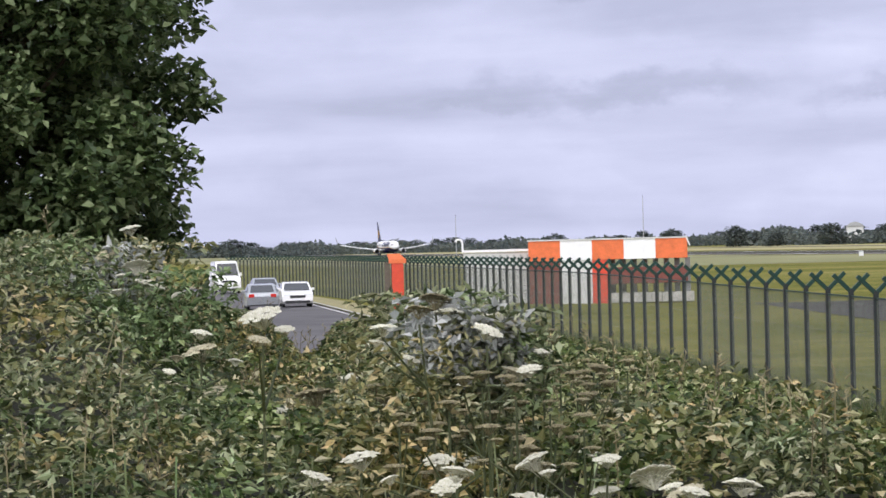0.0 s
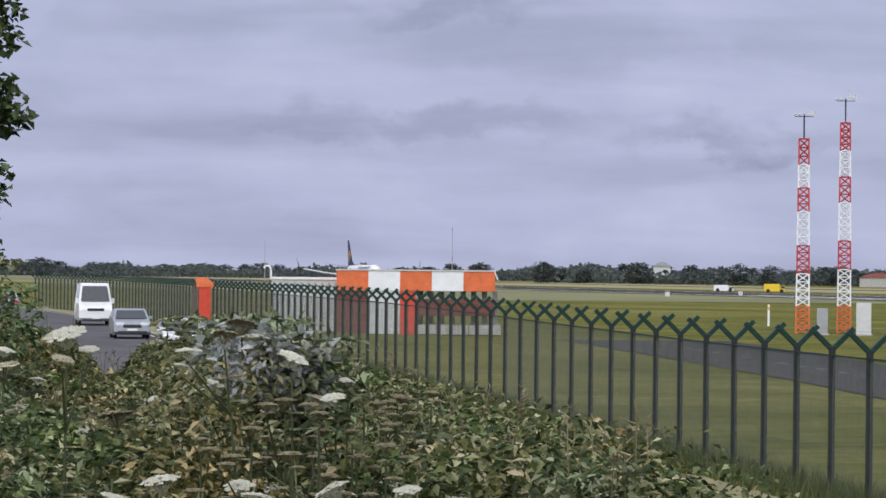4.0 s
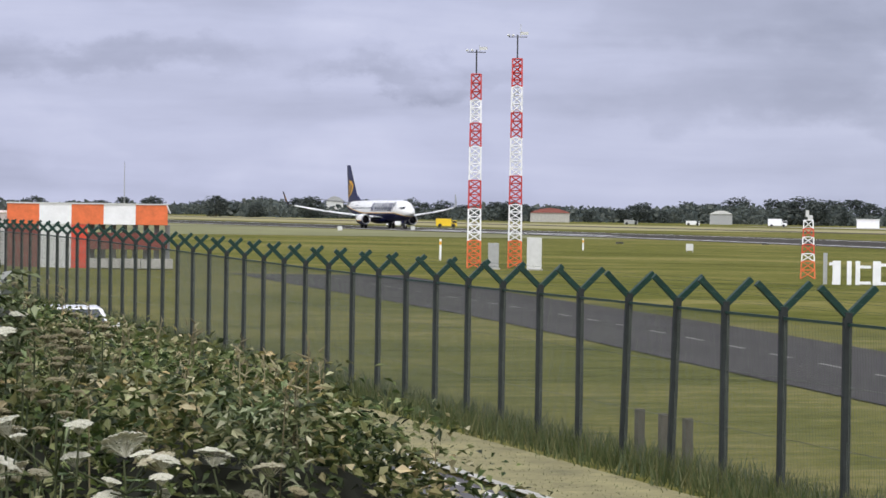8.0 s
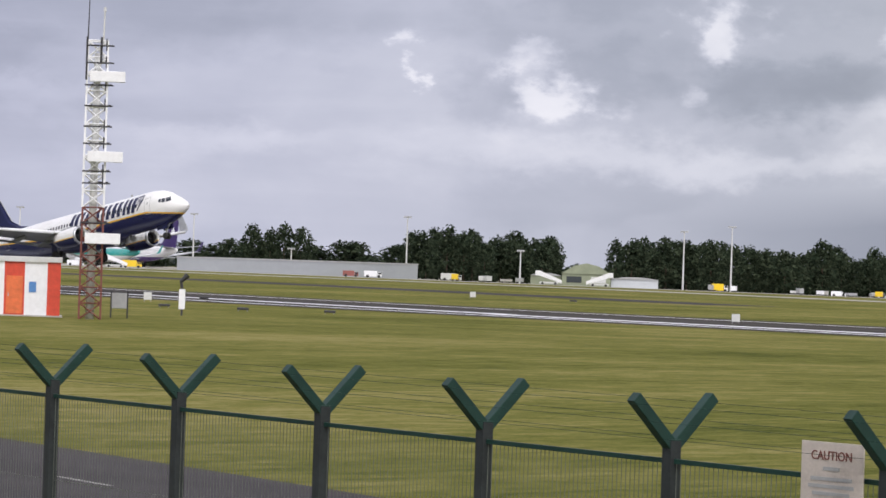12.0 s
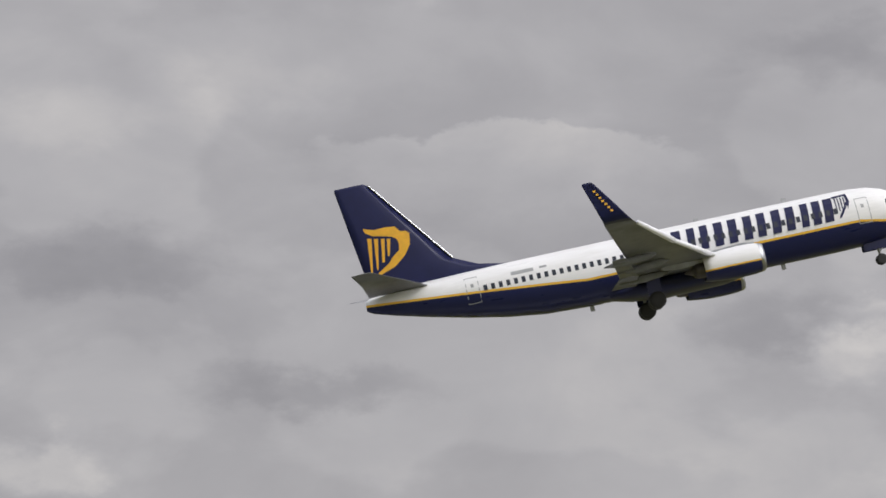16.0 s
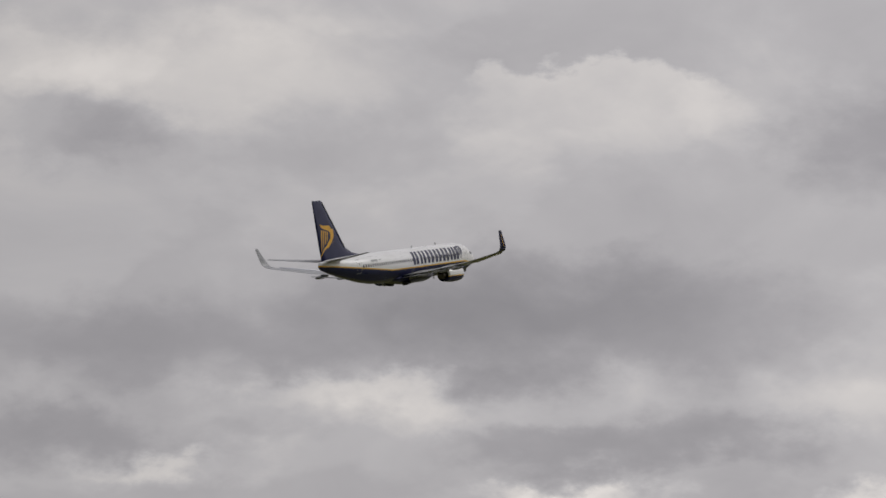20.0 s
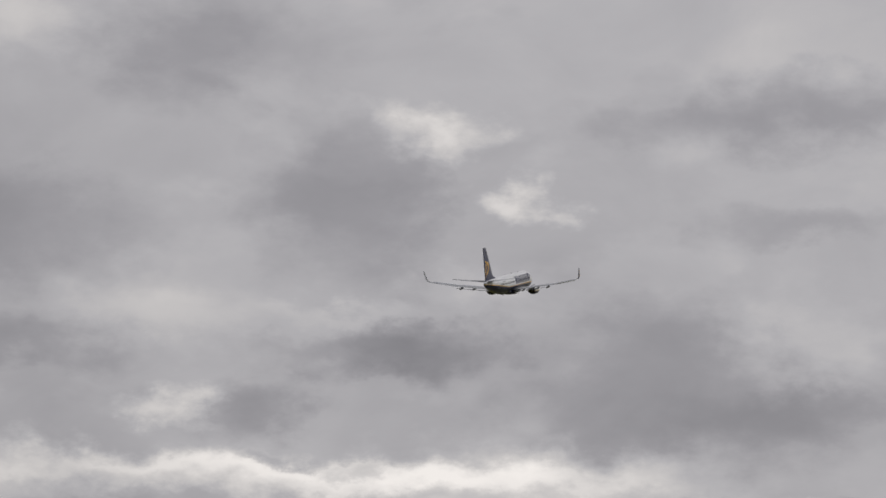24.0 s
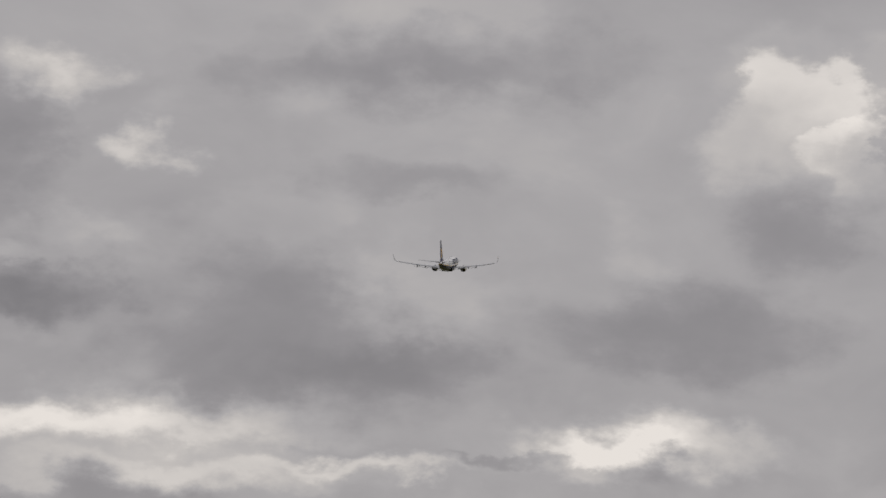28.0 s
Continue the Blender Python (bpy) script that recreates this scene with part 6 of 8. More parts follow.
def at_bearing(az, d):
    return Matrix.Translation(polar(az, d)) @ facing(az)


def lattice(bm, w0, w1, z0, z1, bays, r=0.03, n=4):
    """Four legs with cross bracing between two heights."""
    def corner(k, z):
        w = w0 + (w1 - w0) * (z - z0) / (z1 - z0)
        return Vector(((1, -1, -1, 1)[k] * w / 2, (1, 1, -1, -1)[k] * w / 2, z))
    for k in range(4):
        rod(bm, corner(k, z0), corner(k, z1), r * 1.9, n=n)
        for b in range(bays):
            za, zb = z0 + (z1 - z0) * b / bays, z0 + (z1 - z0) * (b + 1) / bays
            rod(bm, corner(k, za), corner((k + 1) % 4, zb), r, n=n, caps=False)
            rod(bm, corner((k + 1) % 4, za), corner(k, zb), r, n=n, caps=False)
            rod(bm, corner(k, zb), corner((k + 1) % 4, zb), r, n=n, caps=False)


MAST_RED = paint("mast_red_paint", (0.50, 0.045, 0.042), 0.5, 0.15)


def wind_mast(az, d, height, cuts, vane):
    m = thing("wind_mast", "red and white lattice wind mast on the airfield grass", "mast", at_bearing(az, d), "wind masts")
    lo = 0.0
    for i, hi in enumerate(cuts):
        bm = bmesh.new()
        w = lambda z: 0.86 - 0.24 * z / height
        lattice(bm, w(lo), w(hi), lo, hi, max(2, round((hi - lo) / 0.5)), 0.038)
        part("lattice_section", bm, ORANGE if i == 0 else WHITE if i % 2 else MAST_RED, m, "orange lower lattice section" if i == 0 else "white lattice section" if i % 2 else "red lattice section")
        lo = hi
    bm = bmesh.new()
    rod(bm, (0, 0, height), (0, 0, height + 1.6), 0.05, n=8)
    rod(bm, (-0.6, 0, height + 1.45), (0.6, 0, height + 1.45), 0.03, n=6)
    part("vane_pole", bm, DARK, m)
    bm = bmesh.new()
    box(bm, (0.5, 0.03, 0.2), (0.45, 0, height + 1.7))
    rod(bm, (0.2, 0, height + 1.45), (0.2, 0, height + 1.8 + vane), 0.02, n=6)
    part("wind_vane", bm, PALE, m, "pale wind vane")
    for x in (-0.6, -0.3):
        bm = bmesh.new()
        lathe(bm, [(0.01, 0), (0.09, 0.02), (0.1, 0.1), (0.01, 0.16)], 8, "z", (x, 0, height + 1.5))
        part("wind_cup", bm, PALE, m)


wind_mast(-68.80, 209.8, 12.7, (1.8, 3.9, 5.75, 7.95, 9.5, 11.0, 12.7), 0.1)
wind_mast(-68.07, 212.0, 13.85, (1.8, 4.2, 6.1, 8.6, 10.3, 12.0, 13.85), 0.5)


def cabinet(az, d, size, mat, label, lift=0.0):
    c = thing("equipment_cabinet", label, "cabinet", at_bearing(az, d))
    bm = bmesh.new()
    box(bm, size, (0, 0, size[2] / 2 + lift), bevel=0.03)
    b = part("body", bm, mat, c)
    bm = bmesh.new()
    box(bm, (size[0] * 0.8, 0.03, size[2] * 0.8), (0, -size[1] / 2 - 0.01, size[2] * 0.52 + lift), bevel=0.01)
    part("door", bm, mat, c)
    bm = bmesh.new()
    box(bm, (size[0] + 0.2, size[1] + 0.2, 0.12), (0, 0, 0.02))
    part("plinth", bm, CONCRETE, c)


cabinet(-67.72, 206, (0.95, 0.8, 2.1), PALE, "pale grey equipment cabinet beside a wind mast")
cabinet(-68.45, 207, (0.7, 0.6, 1.7), GREY, "small grey equipment cabinet between the wind masts")
for az, d, h in ((-69.4, 240, 1.6), (-66.85, 330, 1.2)):
    p = thing("marker_post", "short white and yellow marker post in the grass", "post", at_bearing(az, d), "marker posts")
    bm = bmesh.new()
    box(bm, (0.16, 0.16, h), (0, 0, h / 2), bevel=0.01)
    part("shaft", bm, WHITE, p)
    bm = bmesh.new()
    box(bm, (0.18, 0.18, 0.25), (0, 0, h - 0.3))
    part("band", bm, YELLOW_MARK, p, "yellow band")


def striped_hut():
    """Striped equipment hut beside the approach, partly raised on blocks."""
    h = thing("striped_hut", "faded orange and white striped equipment hut on white blocks", "hut", Matrix.Translation((-180.4, 46.0, gz(-180.4, 46.0))) @ facing(-75.7))
    w = 9.15
    x0 = -w / 2
    for i in range(5):
        mat = ORANGE if i % 2 == 0 else WHITE
        bm = bmesh.new()
        box(bm, (w / 5, 3.0, 1.15), (x0 + w / 5 * (i + 0.5), 0, 3.1), bevel=0.015)
        part("upper_panel", bm, mat, h, "faded orange panel" if i % 2 == 0 else "weathered white panel")
        bm = bmesh.new()
        if i < 2 or i == 2:
            ww = w / 5 if i < 2 else w / 10
            box(bm, (ww, 2.9, 2.5), (x0 + w / 5 * i + ww / 2, 0, 1.26), bevel=0.01)
            part("lower_panel", bm, (BROWN_RED, PALE, RED)[i], h, "lower wall panel")
    bm = bmesh.new()
    box(bm, (w / 2, 2.8, 0.95), (x0 + w * 0.75, 0, 1.58), bevel=0.01)
    part("brown_skirt", bm, BROWN_RED, h, "brown-red lower wall")
    bm = bmesh.new()
    box(bm, (w + 0.1, 3.1, 0.08), (0, 0, 3.71))
    part("roof", bm, PALE, h)
    for k in range(8):
        bm = bmesh.new()
        box(bm, (0.6, 2.6, 0.55), (x0 + w * 0.53 + 0.62 * k, -0.3, 0.3), bevel=0.03)
        part("block", bm, CONCRETE, h, "white concrete block")
    for k in range(8):
        bm = bmesh.new()
        box(bm, (0.3, 0.3, 2.1), (x0 + w * 0.53 + 0.62 * k, 0.2, 1.5))
        part("leg", bm, GREY, h)
    bm = bmesh.new()
    rod(bm, (w / 2 - 0.05, -1.5, 3.7), (w / 2 + 0.15, -1.5, 3.2), 0.04, n=6)
    part("drain_pipe", bm, WHITE, h)
    # pale hut beside it
    c = thing("pale_hut", "pale grey flat-roofed hut with a curved lamp", "hut", Matrix.Translation((-184.5, 40.3, gz(-184.5, 40.3))) @ facing(-77.7))
    bm = bmesh.new()
    box(bm, (3.9, 2.6, 3.0), (0, 0, 1.5), bevel=0.02)
    part("body", bm, PALE, c)
    for k in range(10):
        bm = bmesh.new()
        box(bm, (0.12, 0.05, 2.8), (-1.8 + k * 0.4, -1.32, 1.45))
        part("rib", bm, GREY, c)
    bm = bmesh.new()
    box(bm, (4.1, 2.8, 0.14), (0, 0, 3.1))
    part("roof", bm, WHITE, c)
    bm = bmesh.new()
    pts = [Vector((-2.0, -1.2, 3.1)), Vector((-2.0, -1.2, 3.6)), Vector((-2.1, -1.2, 3.8)), Vector((-2.35, -1.2, 3.8)), Vector((-2.4, -1.2, 3.65))]
    for a, b in zip(pts, pts[1:]):
        rod(bm, a, b, 0.06, n=8)
    part("lamp_arm", bm, WHITE, c, "curved white lamp arm")


striped_hut()


def orange_pillar():
    z = gz(-165, 30.6)
    p = thing("orange_pillar", "orange-red gate pillar with a sloping cap beside the fence", "pillar", Matrix.Translation((-165, 30.6, z)) @ facing(-79.5))
    bm = bmesh.new()
    box(bm, (0.62, 0.6, 2.7), (0.1, 0, 1.35), bevel=0.02)
    part("shaft", bm, RED, p)
    bm = bmesh.new()
    rings = [[Vector((x, y, z)) for x, y in ((-0.35, -0.35), (0.55, -0.35), (0.55, 0.35), (-0.35, 0.35))] for z in (2.55, 2.75)]
    rings.append([Vector((x, y, 3.05)) for x, y in ((-0.45, -0.3), (0.2, -0.3), (0.2, 0.3), (-0.45, 0.3))])
    loft(bm, rings)
    part("cap", bm, ORANGE, p, "lighter orange sloping cap")
    bm = bmesh.new()
    box(bm, (0.3, 0.3, 2.6), (-0.45, 0.1, 1.3), bevel=0.02)
    part("side_post", bm, WOOD, p, "tan side post")


orange_pillar()


def small_mast():
    m = thing("localiser_mast", "small red and white lattice mast in the grass", "mast", at_bearing(-62.85, 192.3))
    lo = 0
    for i, hi in enumerate((1.05, 1.5, 2.05, 2.5, 3.0, 3.5)):
        bm = bmesh.new()
        lattice(bm, 0.85 - 0.09 * lo, 0.85 - 0.09 * hi, lo, hi, 1 if hi - lo < 0.7 else 2, 0.028)
        part("lattice_section", bm, ORANGE if i == 0 else WHITE if i % 2 else RED, m)
        lo = hi
    bm = bmesh.new()
    box(bm, (0.3, 0.3, 0.3), (0.1, 0, 3.65), bevel=0.03)
    box(bm, (0.15, 0.12, 0.4), (-0.1, 0, 3.9))
    rod(bm, (0.0, 0, 3.5), (0.0, 0, 4.1), 0.04, n=6)
    part("lamp_head", bm, PALE, m)


small_mast()


def aerial_array():
    """Row of white posts joined by white and orange rails."""
    a, b = Vector((-160.3, 83.7, 0)), Vector((-149.9, 89.8, 0))
    mid = (a + b) / 2
    arr = thing("aerial_array", "row of white posts with white and orange rails", "aerial array", Matrix.Translation((mid.x, mid.y, gz(mid.x, mid.y))) @ facing(-60.9))
    posts = [(-4.84, 0.44), (-4.15, 0.25), (-3.68, 0.25), (-2.64, 0.44), (-1.26, 0.28), (1.29, 0.28), (2.39, 0.38), (3.77, 0.31), (5.06, 0.57)]
    for x, w in posts:
        bm = bmesh.new()
        box(bm, (w, 0.2, 1.32), (x, 0, 0.66), bevel=0.015)
        part("post", bm, WHITE, arr)
    for x0, x1, z, mat in ((-5.25, -4.62, 1.15, WHITE), (-3.68, -2.96, 1.0, WHITE), (-2.42, -1.16, 1.12, WHITE), (-1.16, -0.53, 1.08, RED), (-0.53, 0.41, 1.1, WHITE), (0.41, 1.19, 1.08, RED), (1.29, 2.3, 1.12, WHITE), (2.3, 3.02, 1.1, RED), (3.02, 3.77, 1.12, WHITE), (3.87, 4.81, 1.12, RED), (-5.09, -4.62, 0.1, WHITE), (-3.68, -2.96, 0.12, WHITE), (-2.42, -1.16, 0.1, WHITE), (-0.85, 0.41, 0.1, WHITE), (0.41, 1.19, 0.12, ORANGE), (1.29, 2.3, 0.1, WHITE), (2.3, 3.02, 0.1, ORANGE), (3.02, 3.77, 0.1, WHITE), (3.87, 4.81, 0.12, ORANGE)):
        bm = bmesh.new()
        box(bm, (x1 - x0, 0.14, 0.16), ((x0 + x1) / 2, 0.02, z), bevel=0.01)
        part("rail", bm, mat, arr)
    bm = bmesh.new()
    box(bm, (0.22, 0.22, 1.75), (-5.47, 0.2, 0.87))
    part("tall_post", bm, GREY, arr, "grey timber end post")
    board = thing("notice_board", "white board on legs behind the rail", "board", at_bearing(-60.95, 186.0))
    bm = bmesh.new()
    box(bm, (1.05, 0.08, 1.0), (0, 0, 1.75), bevel=0.01)
    part("panel", bm, WHITE, board)
    for x in (-0.4, 0.4):
        bm = bmesh.new()
        box(bm, (0.08, 0.08, 1.4), (x, 0.05, 0.7))
        part("leg", bm, GREY, board)
    cabinet(-60.75, 183.0, (1.5, 0.7, 0.95), GREY, "low grey cabinet behind the white rails")
    cabinet(-60.3, 188.0, (0.5, 0.5, 2.1), CONCRETE, "tall weathered concrete box in the grass")
    g = thing("weather_pole", "dark pole with a small instrument head", "instrument", at_bearing(-59.98, 189.0))
    bm = bmesh.new()
    rod(bm, (0, 0, 0), (0, 0, 2.6), 0.06, n=8)
    part("pole", bm, DARK, g)
    bm = bmesh.new()
    box(bm, (0.7, 0.2, 0.12), (0, 0, 2.6), bevel=0.02)
    box(bm, (0.16, 0.14, 0.45), (0.28, 0, 2.4), bevel=0.02)
    part("head", bm, DARK, g)


aerial_array()


def runway_markers():
    for az, d, kind in ((-58.19, 249.8, 0), (-57.34, 244.2, 1), (-51.99, 216.8, 2)):
        m = thing("runway_marker", "white runway instrument post with a dark head", "instrument", at_bearing(az, d), "runway instruments")
        bm = bmesh.new()
        box(bm, (0.42 if kind != 1 else 0.2, 0.3, 1.35), (0, 0, (1.0 if kind == 0 else 0.8) + 0.3), bevel=0.02)
        part("housing", bm, WHITE, m)
        bm = bmesh.new()
        box(bm, (0.45 if kind == 0 else 0.14, 0.25, 0.65), (0, 0, 0.3), bevel=0.02)
        part("base", bm, RED if kind == 0 else DARK, m)
        bm = bmesh.new()
        if kind == 1:
            rod(bm, (-0.18, 0, 0.3), (-0.18, 0, 2.6), 0.06, n=8)
        else:
            rod(bm, (0, 0, 1.7), (-0.1, 0, 2.35), 0.1, n=8)
            rod(bm, (-0.1, 0, 2.3), (0.35, 0, 2.75), 0.13, 0.2, n=8)
        part("head", bm, DARK, m, "dark sensor head")


runway_markers()


def red_hut():
    h = thing("red_striped_hut", "red and white vertically striped hut on the grass", "hut", at_bearing(-55.2, 189.3))
    w, tall = 6.95, 3.2
    cuts = [(-3.47, -3.0, RED), (-3.0, -2.1, WHITE), (-2.1, -1.1, RED), (-1.1, 0.2, WHITE), (0.2, 1.38, RED), (1.38, 2.7, WHITE), (2.7, 3.47, RED)]
    for a, b, mat in cuts:
        bm = bmesh.new()
        box(bm, (b - a, 3.0, tall), ((a + b) / 2, 1.5, tall / 2))
        part("wall_panel", bm, mat, h)
    bm = bmesh.new()
    box(bm, (0.95, 0.06, 2.2), (0.8, -0.03, 1.25), bevel=0.01)
    d = part("door", bm, ORANGE, h, "orange-red door")
    bm = bmesh.new()
    box(bm, (0.05, 0.05, 0.2), (0.45, -0.08, 1.25))
    part("handle", bm, STEEL, d)
    bm = bmesh.new()
    box(bm, (0.42, 0.03, 0.62), (1.85, -0.02, 1.72))
    part("notice", bm, TEAL_SIGN, h, "blue and white notice")
    bm = bmesh.new()
    box(bm, (w + 0.15, 3.3, 0.32), (0, 1.5, tall + 0.14), bevel=0.02)
    part("roof", bm, PALE, h, "pale flat roof slab")
    bm = bmesh.new()
    box(bm, (w + 0.3, 3.4, 0.14), (0, 1.5, 0.0))
    part("plinth", bm, CONCRETE, h)


red_hut()


def radio_mast():
    m = thing("radio_mast", "tall lattice radio mast, red below and white above, with panel aerials", "mast", at_bearing(-53.62, 187.6))
    for z0, z1, mat, lab in ((0, 6.5, BROWN_RED, "brown-red lower lattice"), (6.5, 16.2, WHITE, "white upper lattice")):
        bm = bmesh.new()
        lattice(bm, 1.25, 1.2 if z0 == 0 else 1.15, z0, z1, round((z1 - z0) / 0.95), 0.042)
        part("lattice_section", bm, mat, m, lab)
    bm = bmesh.new()
    rod(bm, (0, 0, 0), (0, 0, 15.5), 0.25, 0.2, n=12)
    part("cable_duct", bm, PALE, m, smooth=True)
    for z in (14.1, 9.45, 4.7):
        bm = bmesh.new()
        box(bm, (2.05, 0.35, 0.62), (0.6, -0.85, z), bevel=0.03)
        part("panel_aerial", bm, WHITE, m, "white box-shaped panel aerial")
    for z in (15.9, 14.9, 13.6, 12.4, 11.2, 10.2, 8.6, 5.6, 7.9):
        bm = bmesh.new()
        rod(bm, (-0.7, -0.65, z), (0.95, -0.65, z), 0.05, n=6)
        rod(bm, (-0.3, 0.65, z + 0.1), (0.85, 0.65, z + 0.1), 0.05, n=6)
        rod(bm, (0.5, -0.65, z - 0.3), (0.5, -0.65, z + 0.4), 0.04, n=6)
        part("bracket", bm, DARK, m)
    for x in (-0.62, 0.2):
        bm = bmesh.new()
        rod(bm, (x, -0.6, 14.9 if x > 0 else 13.9), (x, -0.6, 16.4), 0.07, n=6)
        part("top_frame", bm, DARK, m)
    bm = bmesh.new()
    rod(bm, (-0.6, -0.5, 15.8), (-0.55, -0.5, 20.0), 0.05, 0.02, n=6)
    part("whip_aerial", bm, DARK, m)
    bm = bmesh.new()
    rod(bm, (0.3, -0.5, 16.0), (0.33, -0.5, 17.9), 0.055, 0.05, n=6)
    rod(bm, (0.33, -0.5, 17.9), (0.33, -0.5, 18.15), 0.09, 0.07, n=8)
    part("stub_aerial", bm, PALE, m)
    b = thing("grey_board", "grey square board on two posts in the grass", "board", at_bearing(-53.1, 195.7))
    bm = bmesh.new()
    box(bm, (0.95, 0.06, 0.95), (0, 0, 1.05), bevel=0.01)
    part("panel", bm, GREY, b)
    for x in (-0.5, 0.5):
        bm = bmesh.new()
        box(bm, (0.09, 0.09, 1.65), (x, 0, 0.82))
        part("leg", bm, DARK, b)


radio_mast()


POLE_CREAM = paint("cream_pole_paint", (0.62, 0.58, 0.43), 0.6, 0.15)
POLE_BLUE = paint("blue_grey_pole_paint", (0.10, 0.16, 0.27), 0.5, 0.15)


def field_pole():
    p = thing("aerial_pole", "slim leaning cream pole with a blue-grey upper half", "pole", at_bearing(-33.35, 137.0))
    bm = bmesh.new()
    rod(bm, (0, 0, 0), (0.06, 0, 2.2), 0.10, 0.085, n=10)
    rod(bm, (0.06, 0, 2.2), (0.105, 0, 4.3), 0.08, 0.075, n=10)
    part("lower_pole", bm, POLE_CREAM, p, "cream lower part")
    bm = bmesh.new()
    rod(bm, (0.105, 0, 4.3), (0.15, 0, 6.3), 0.065, 0.05, n=10)
    part("upper_pole", bm, POLE_BLUE, p, "blue-grey upper part")
    bm = bmesh.new()
    box(bm, (0.5, 0.1, 0.08), (-0.08, 0, 4.42), bevel=0.01)
    box(bm, (0.1, 0.1, 0.28), (-0.3, 0, 4.36), bevel=0.01)
    part("bracket", bm, DARK, p, "dark side bracket")
    bm = bmesh.new()
    box(bm, (0.2, 0.18, 0.14), (0.16, 0, 6.38), bevel=0.02)
    part("head", bm, DARK, p)


field_pole()


def runway_lights():
    rng = random.Random(3)
    places = [(-52.3, 262), (-50.9, 258), (-49.35, 262), (-51.6, 330)] + [(-34.6 + k * 0.93, 302 - k * 3) for k in range(4)] + [(-45.0, 420), (-38.0, 300), (-63.6, 420), (-66.2, 400)]
    for az, d in places:
        g = thing("runway_guidance_box", "low dark runway guidance box on the grass", "light", at_bearing(az, d), "runway guidance boxes")
        bm = bmesh.new()
        box(bm, (0.95, 0.5, 0.2), (0, 0, 0.2), bevel=0.05)
        part("box", bm, DARK, g)
        for x in (-0.35, 0.35):
            bm = bmesh.new()
            box(bm, (0.08, 0.3, 0.16), (x, 0, 0.05))
            part("foot", bm, GREY, g)
    for az, d in ((-42.1, 292.0), (-46.8, 420), (-64.95, 330), (-52.6, 300), (-71.2, 520), (-69.9, 560)):
        s = thing("white_marker_board", "small white marker board on the grass", "sign", at_bearing(az, d), "white marker boards")
        bm = bmesh.new()
        box(bm, (0.75, 0.08, 0.7), (0, 0, 0.55), bevel=0.01)
        part("panel", bm, PALE, s)
        bm = bmesh.new()
        for x in (-0.3, 0.3):
            box(bm, (0.05, 0.05, 0.4), (x, 0.05, 0.15))
        part("leg", bm, GREY, s)


runway_lights()


SIGN_CREAM = paint("weathered_cream_sign", (0.50, 0.45, 0.40), 0.6, 0.12, 6.0)


def caution_sign():
    x0 = -14.18
    y0 = fence_y(x0)
    s = thing("caution_sign", "white caution notice fixed to the fence top", "sign", Matrix.Translation((x0, y0 - 0.06, gz(x0, y0) + 0.125)) @ Matrix.Rotation(math.atan(LEAN), 4, "Z"))
    bm = bmesh.new()
    box(bm, (0.60, 0.015, 0.50), (0, 0, 2.31), bevel=0.004)
    part("panel", bm, SIGN_CREAM, s)
    f = bpy.data.curves.new("caution_word", "FONT")
    f.body, f.size, f.extrude, f.align_x = "CAUTION", 0.088, 0.002, "CENTER"
    f.materials.append(BROWN_RED)
    t = new("caution_word", f)
    t.parent = s
    t.matrix_basis = Matrix.Translation((0, -0.012, 2.44)) @ Matrix.Rotation(radians(90), 4, "X")
    bm = bmesh.new()
    for z, w in ((2.38, 0.16), (2.31, 0.4), (2.26, 0.44), (2.21, 0.36)):
        box(bm, (w, 0.004, 0.025), (0, -0.011, z))
    part("text_bars", bm, GREY, s, "dark bars of small print")
    bm = bmesh.new()
    box(bm, (0.5, 0.004, 0.05), (0, -0.011, 2.12))
    part("blue_bar", bm, TEAL_SIGN, s, "blue bar of print")


caution_sign()


def fence_struts():
    """Short timber stakes at the two leaning posts."""
    for x in (-45.1, -44.0, -42.9):
        y = fence_y(x) + 0.5
        t = thing("timber_stake", "short grey timber stake behind a leaning fence post", "stake", Matrix.Translation((x, y, gz(x, y))), "timber stakes")
        bm = bmesh.new()
        box(bm, (0.14, 0.12, 0.8), (0, 0, 0.38), bevel=0.01)
        part("shaft", bm, WOOD, t)


fence_struts()

# ---- far side: trees, buildings, parked aircraft ----
BRICK_RED = paint("brick_red_cladding", (0.27, 0.085, 0.07), 0.6, 0.12, 0.3)
ROOF_RED = paint("red_roof_edge", (0.36, 0.08, 0.07), 0.5, 0.1, 0.3)
SHED = paint("pale_shed_cladding", (0.52, 0.55, 0.58), 0.5, 0.06, 0.1)
SHED_GREEN = paint("weathered_green_cladding", (0.24, 0.27, 0.18), 0.7, 0.15, 0.3)
WALL_GREY = paint("grey_noise_barrier", (0.30, 0.32, 0.34), 0.7, 0.06, 0.1)
TOWER_WHITE = paint("tower_white_concrete", (0.82, 0.82, 0.80), 0.6, 0.06, 0.05)
TOWER_GLASS = paint("tower_dark_glazing", (0.03, 0.04, 0.045), 0.12, 0.2, 0.2)
TAN = paint("tan_concrete", (0.42, 0.36, 0.26), 0.8, 0.1, 0.2)
TEAL = paint("teal_aircraft_paint", (0.02, 0.28, 0.25), 0.35, 0.08, 0.3)
PURPLE = paint("purple_aircraft_paint", (0.05, 0.028, 0.13), 0.35, 0.08, 0.3)
YELLOW = paint("yellow_aircraft_paint", (0.80, 0.55, 0.02), 0.35, 0.06, 0.3)
GREEN_MARK = paint("bright_green_mark", (0.15, 0.45, 0.08), 0.4, 0.05)
TRUCK_YELLOW = paint("truck_yellow", (0.80, 0.55, 0.01), 0.4, 0.06)


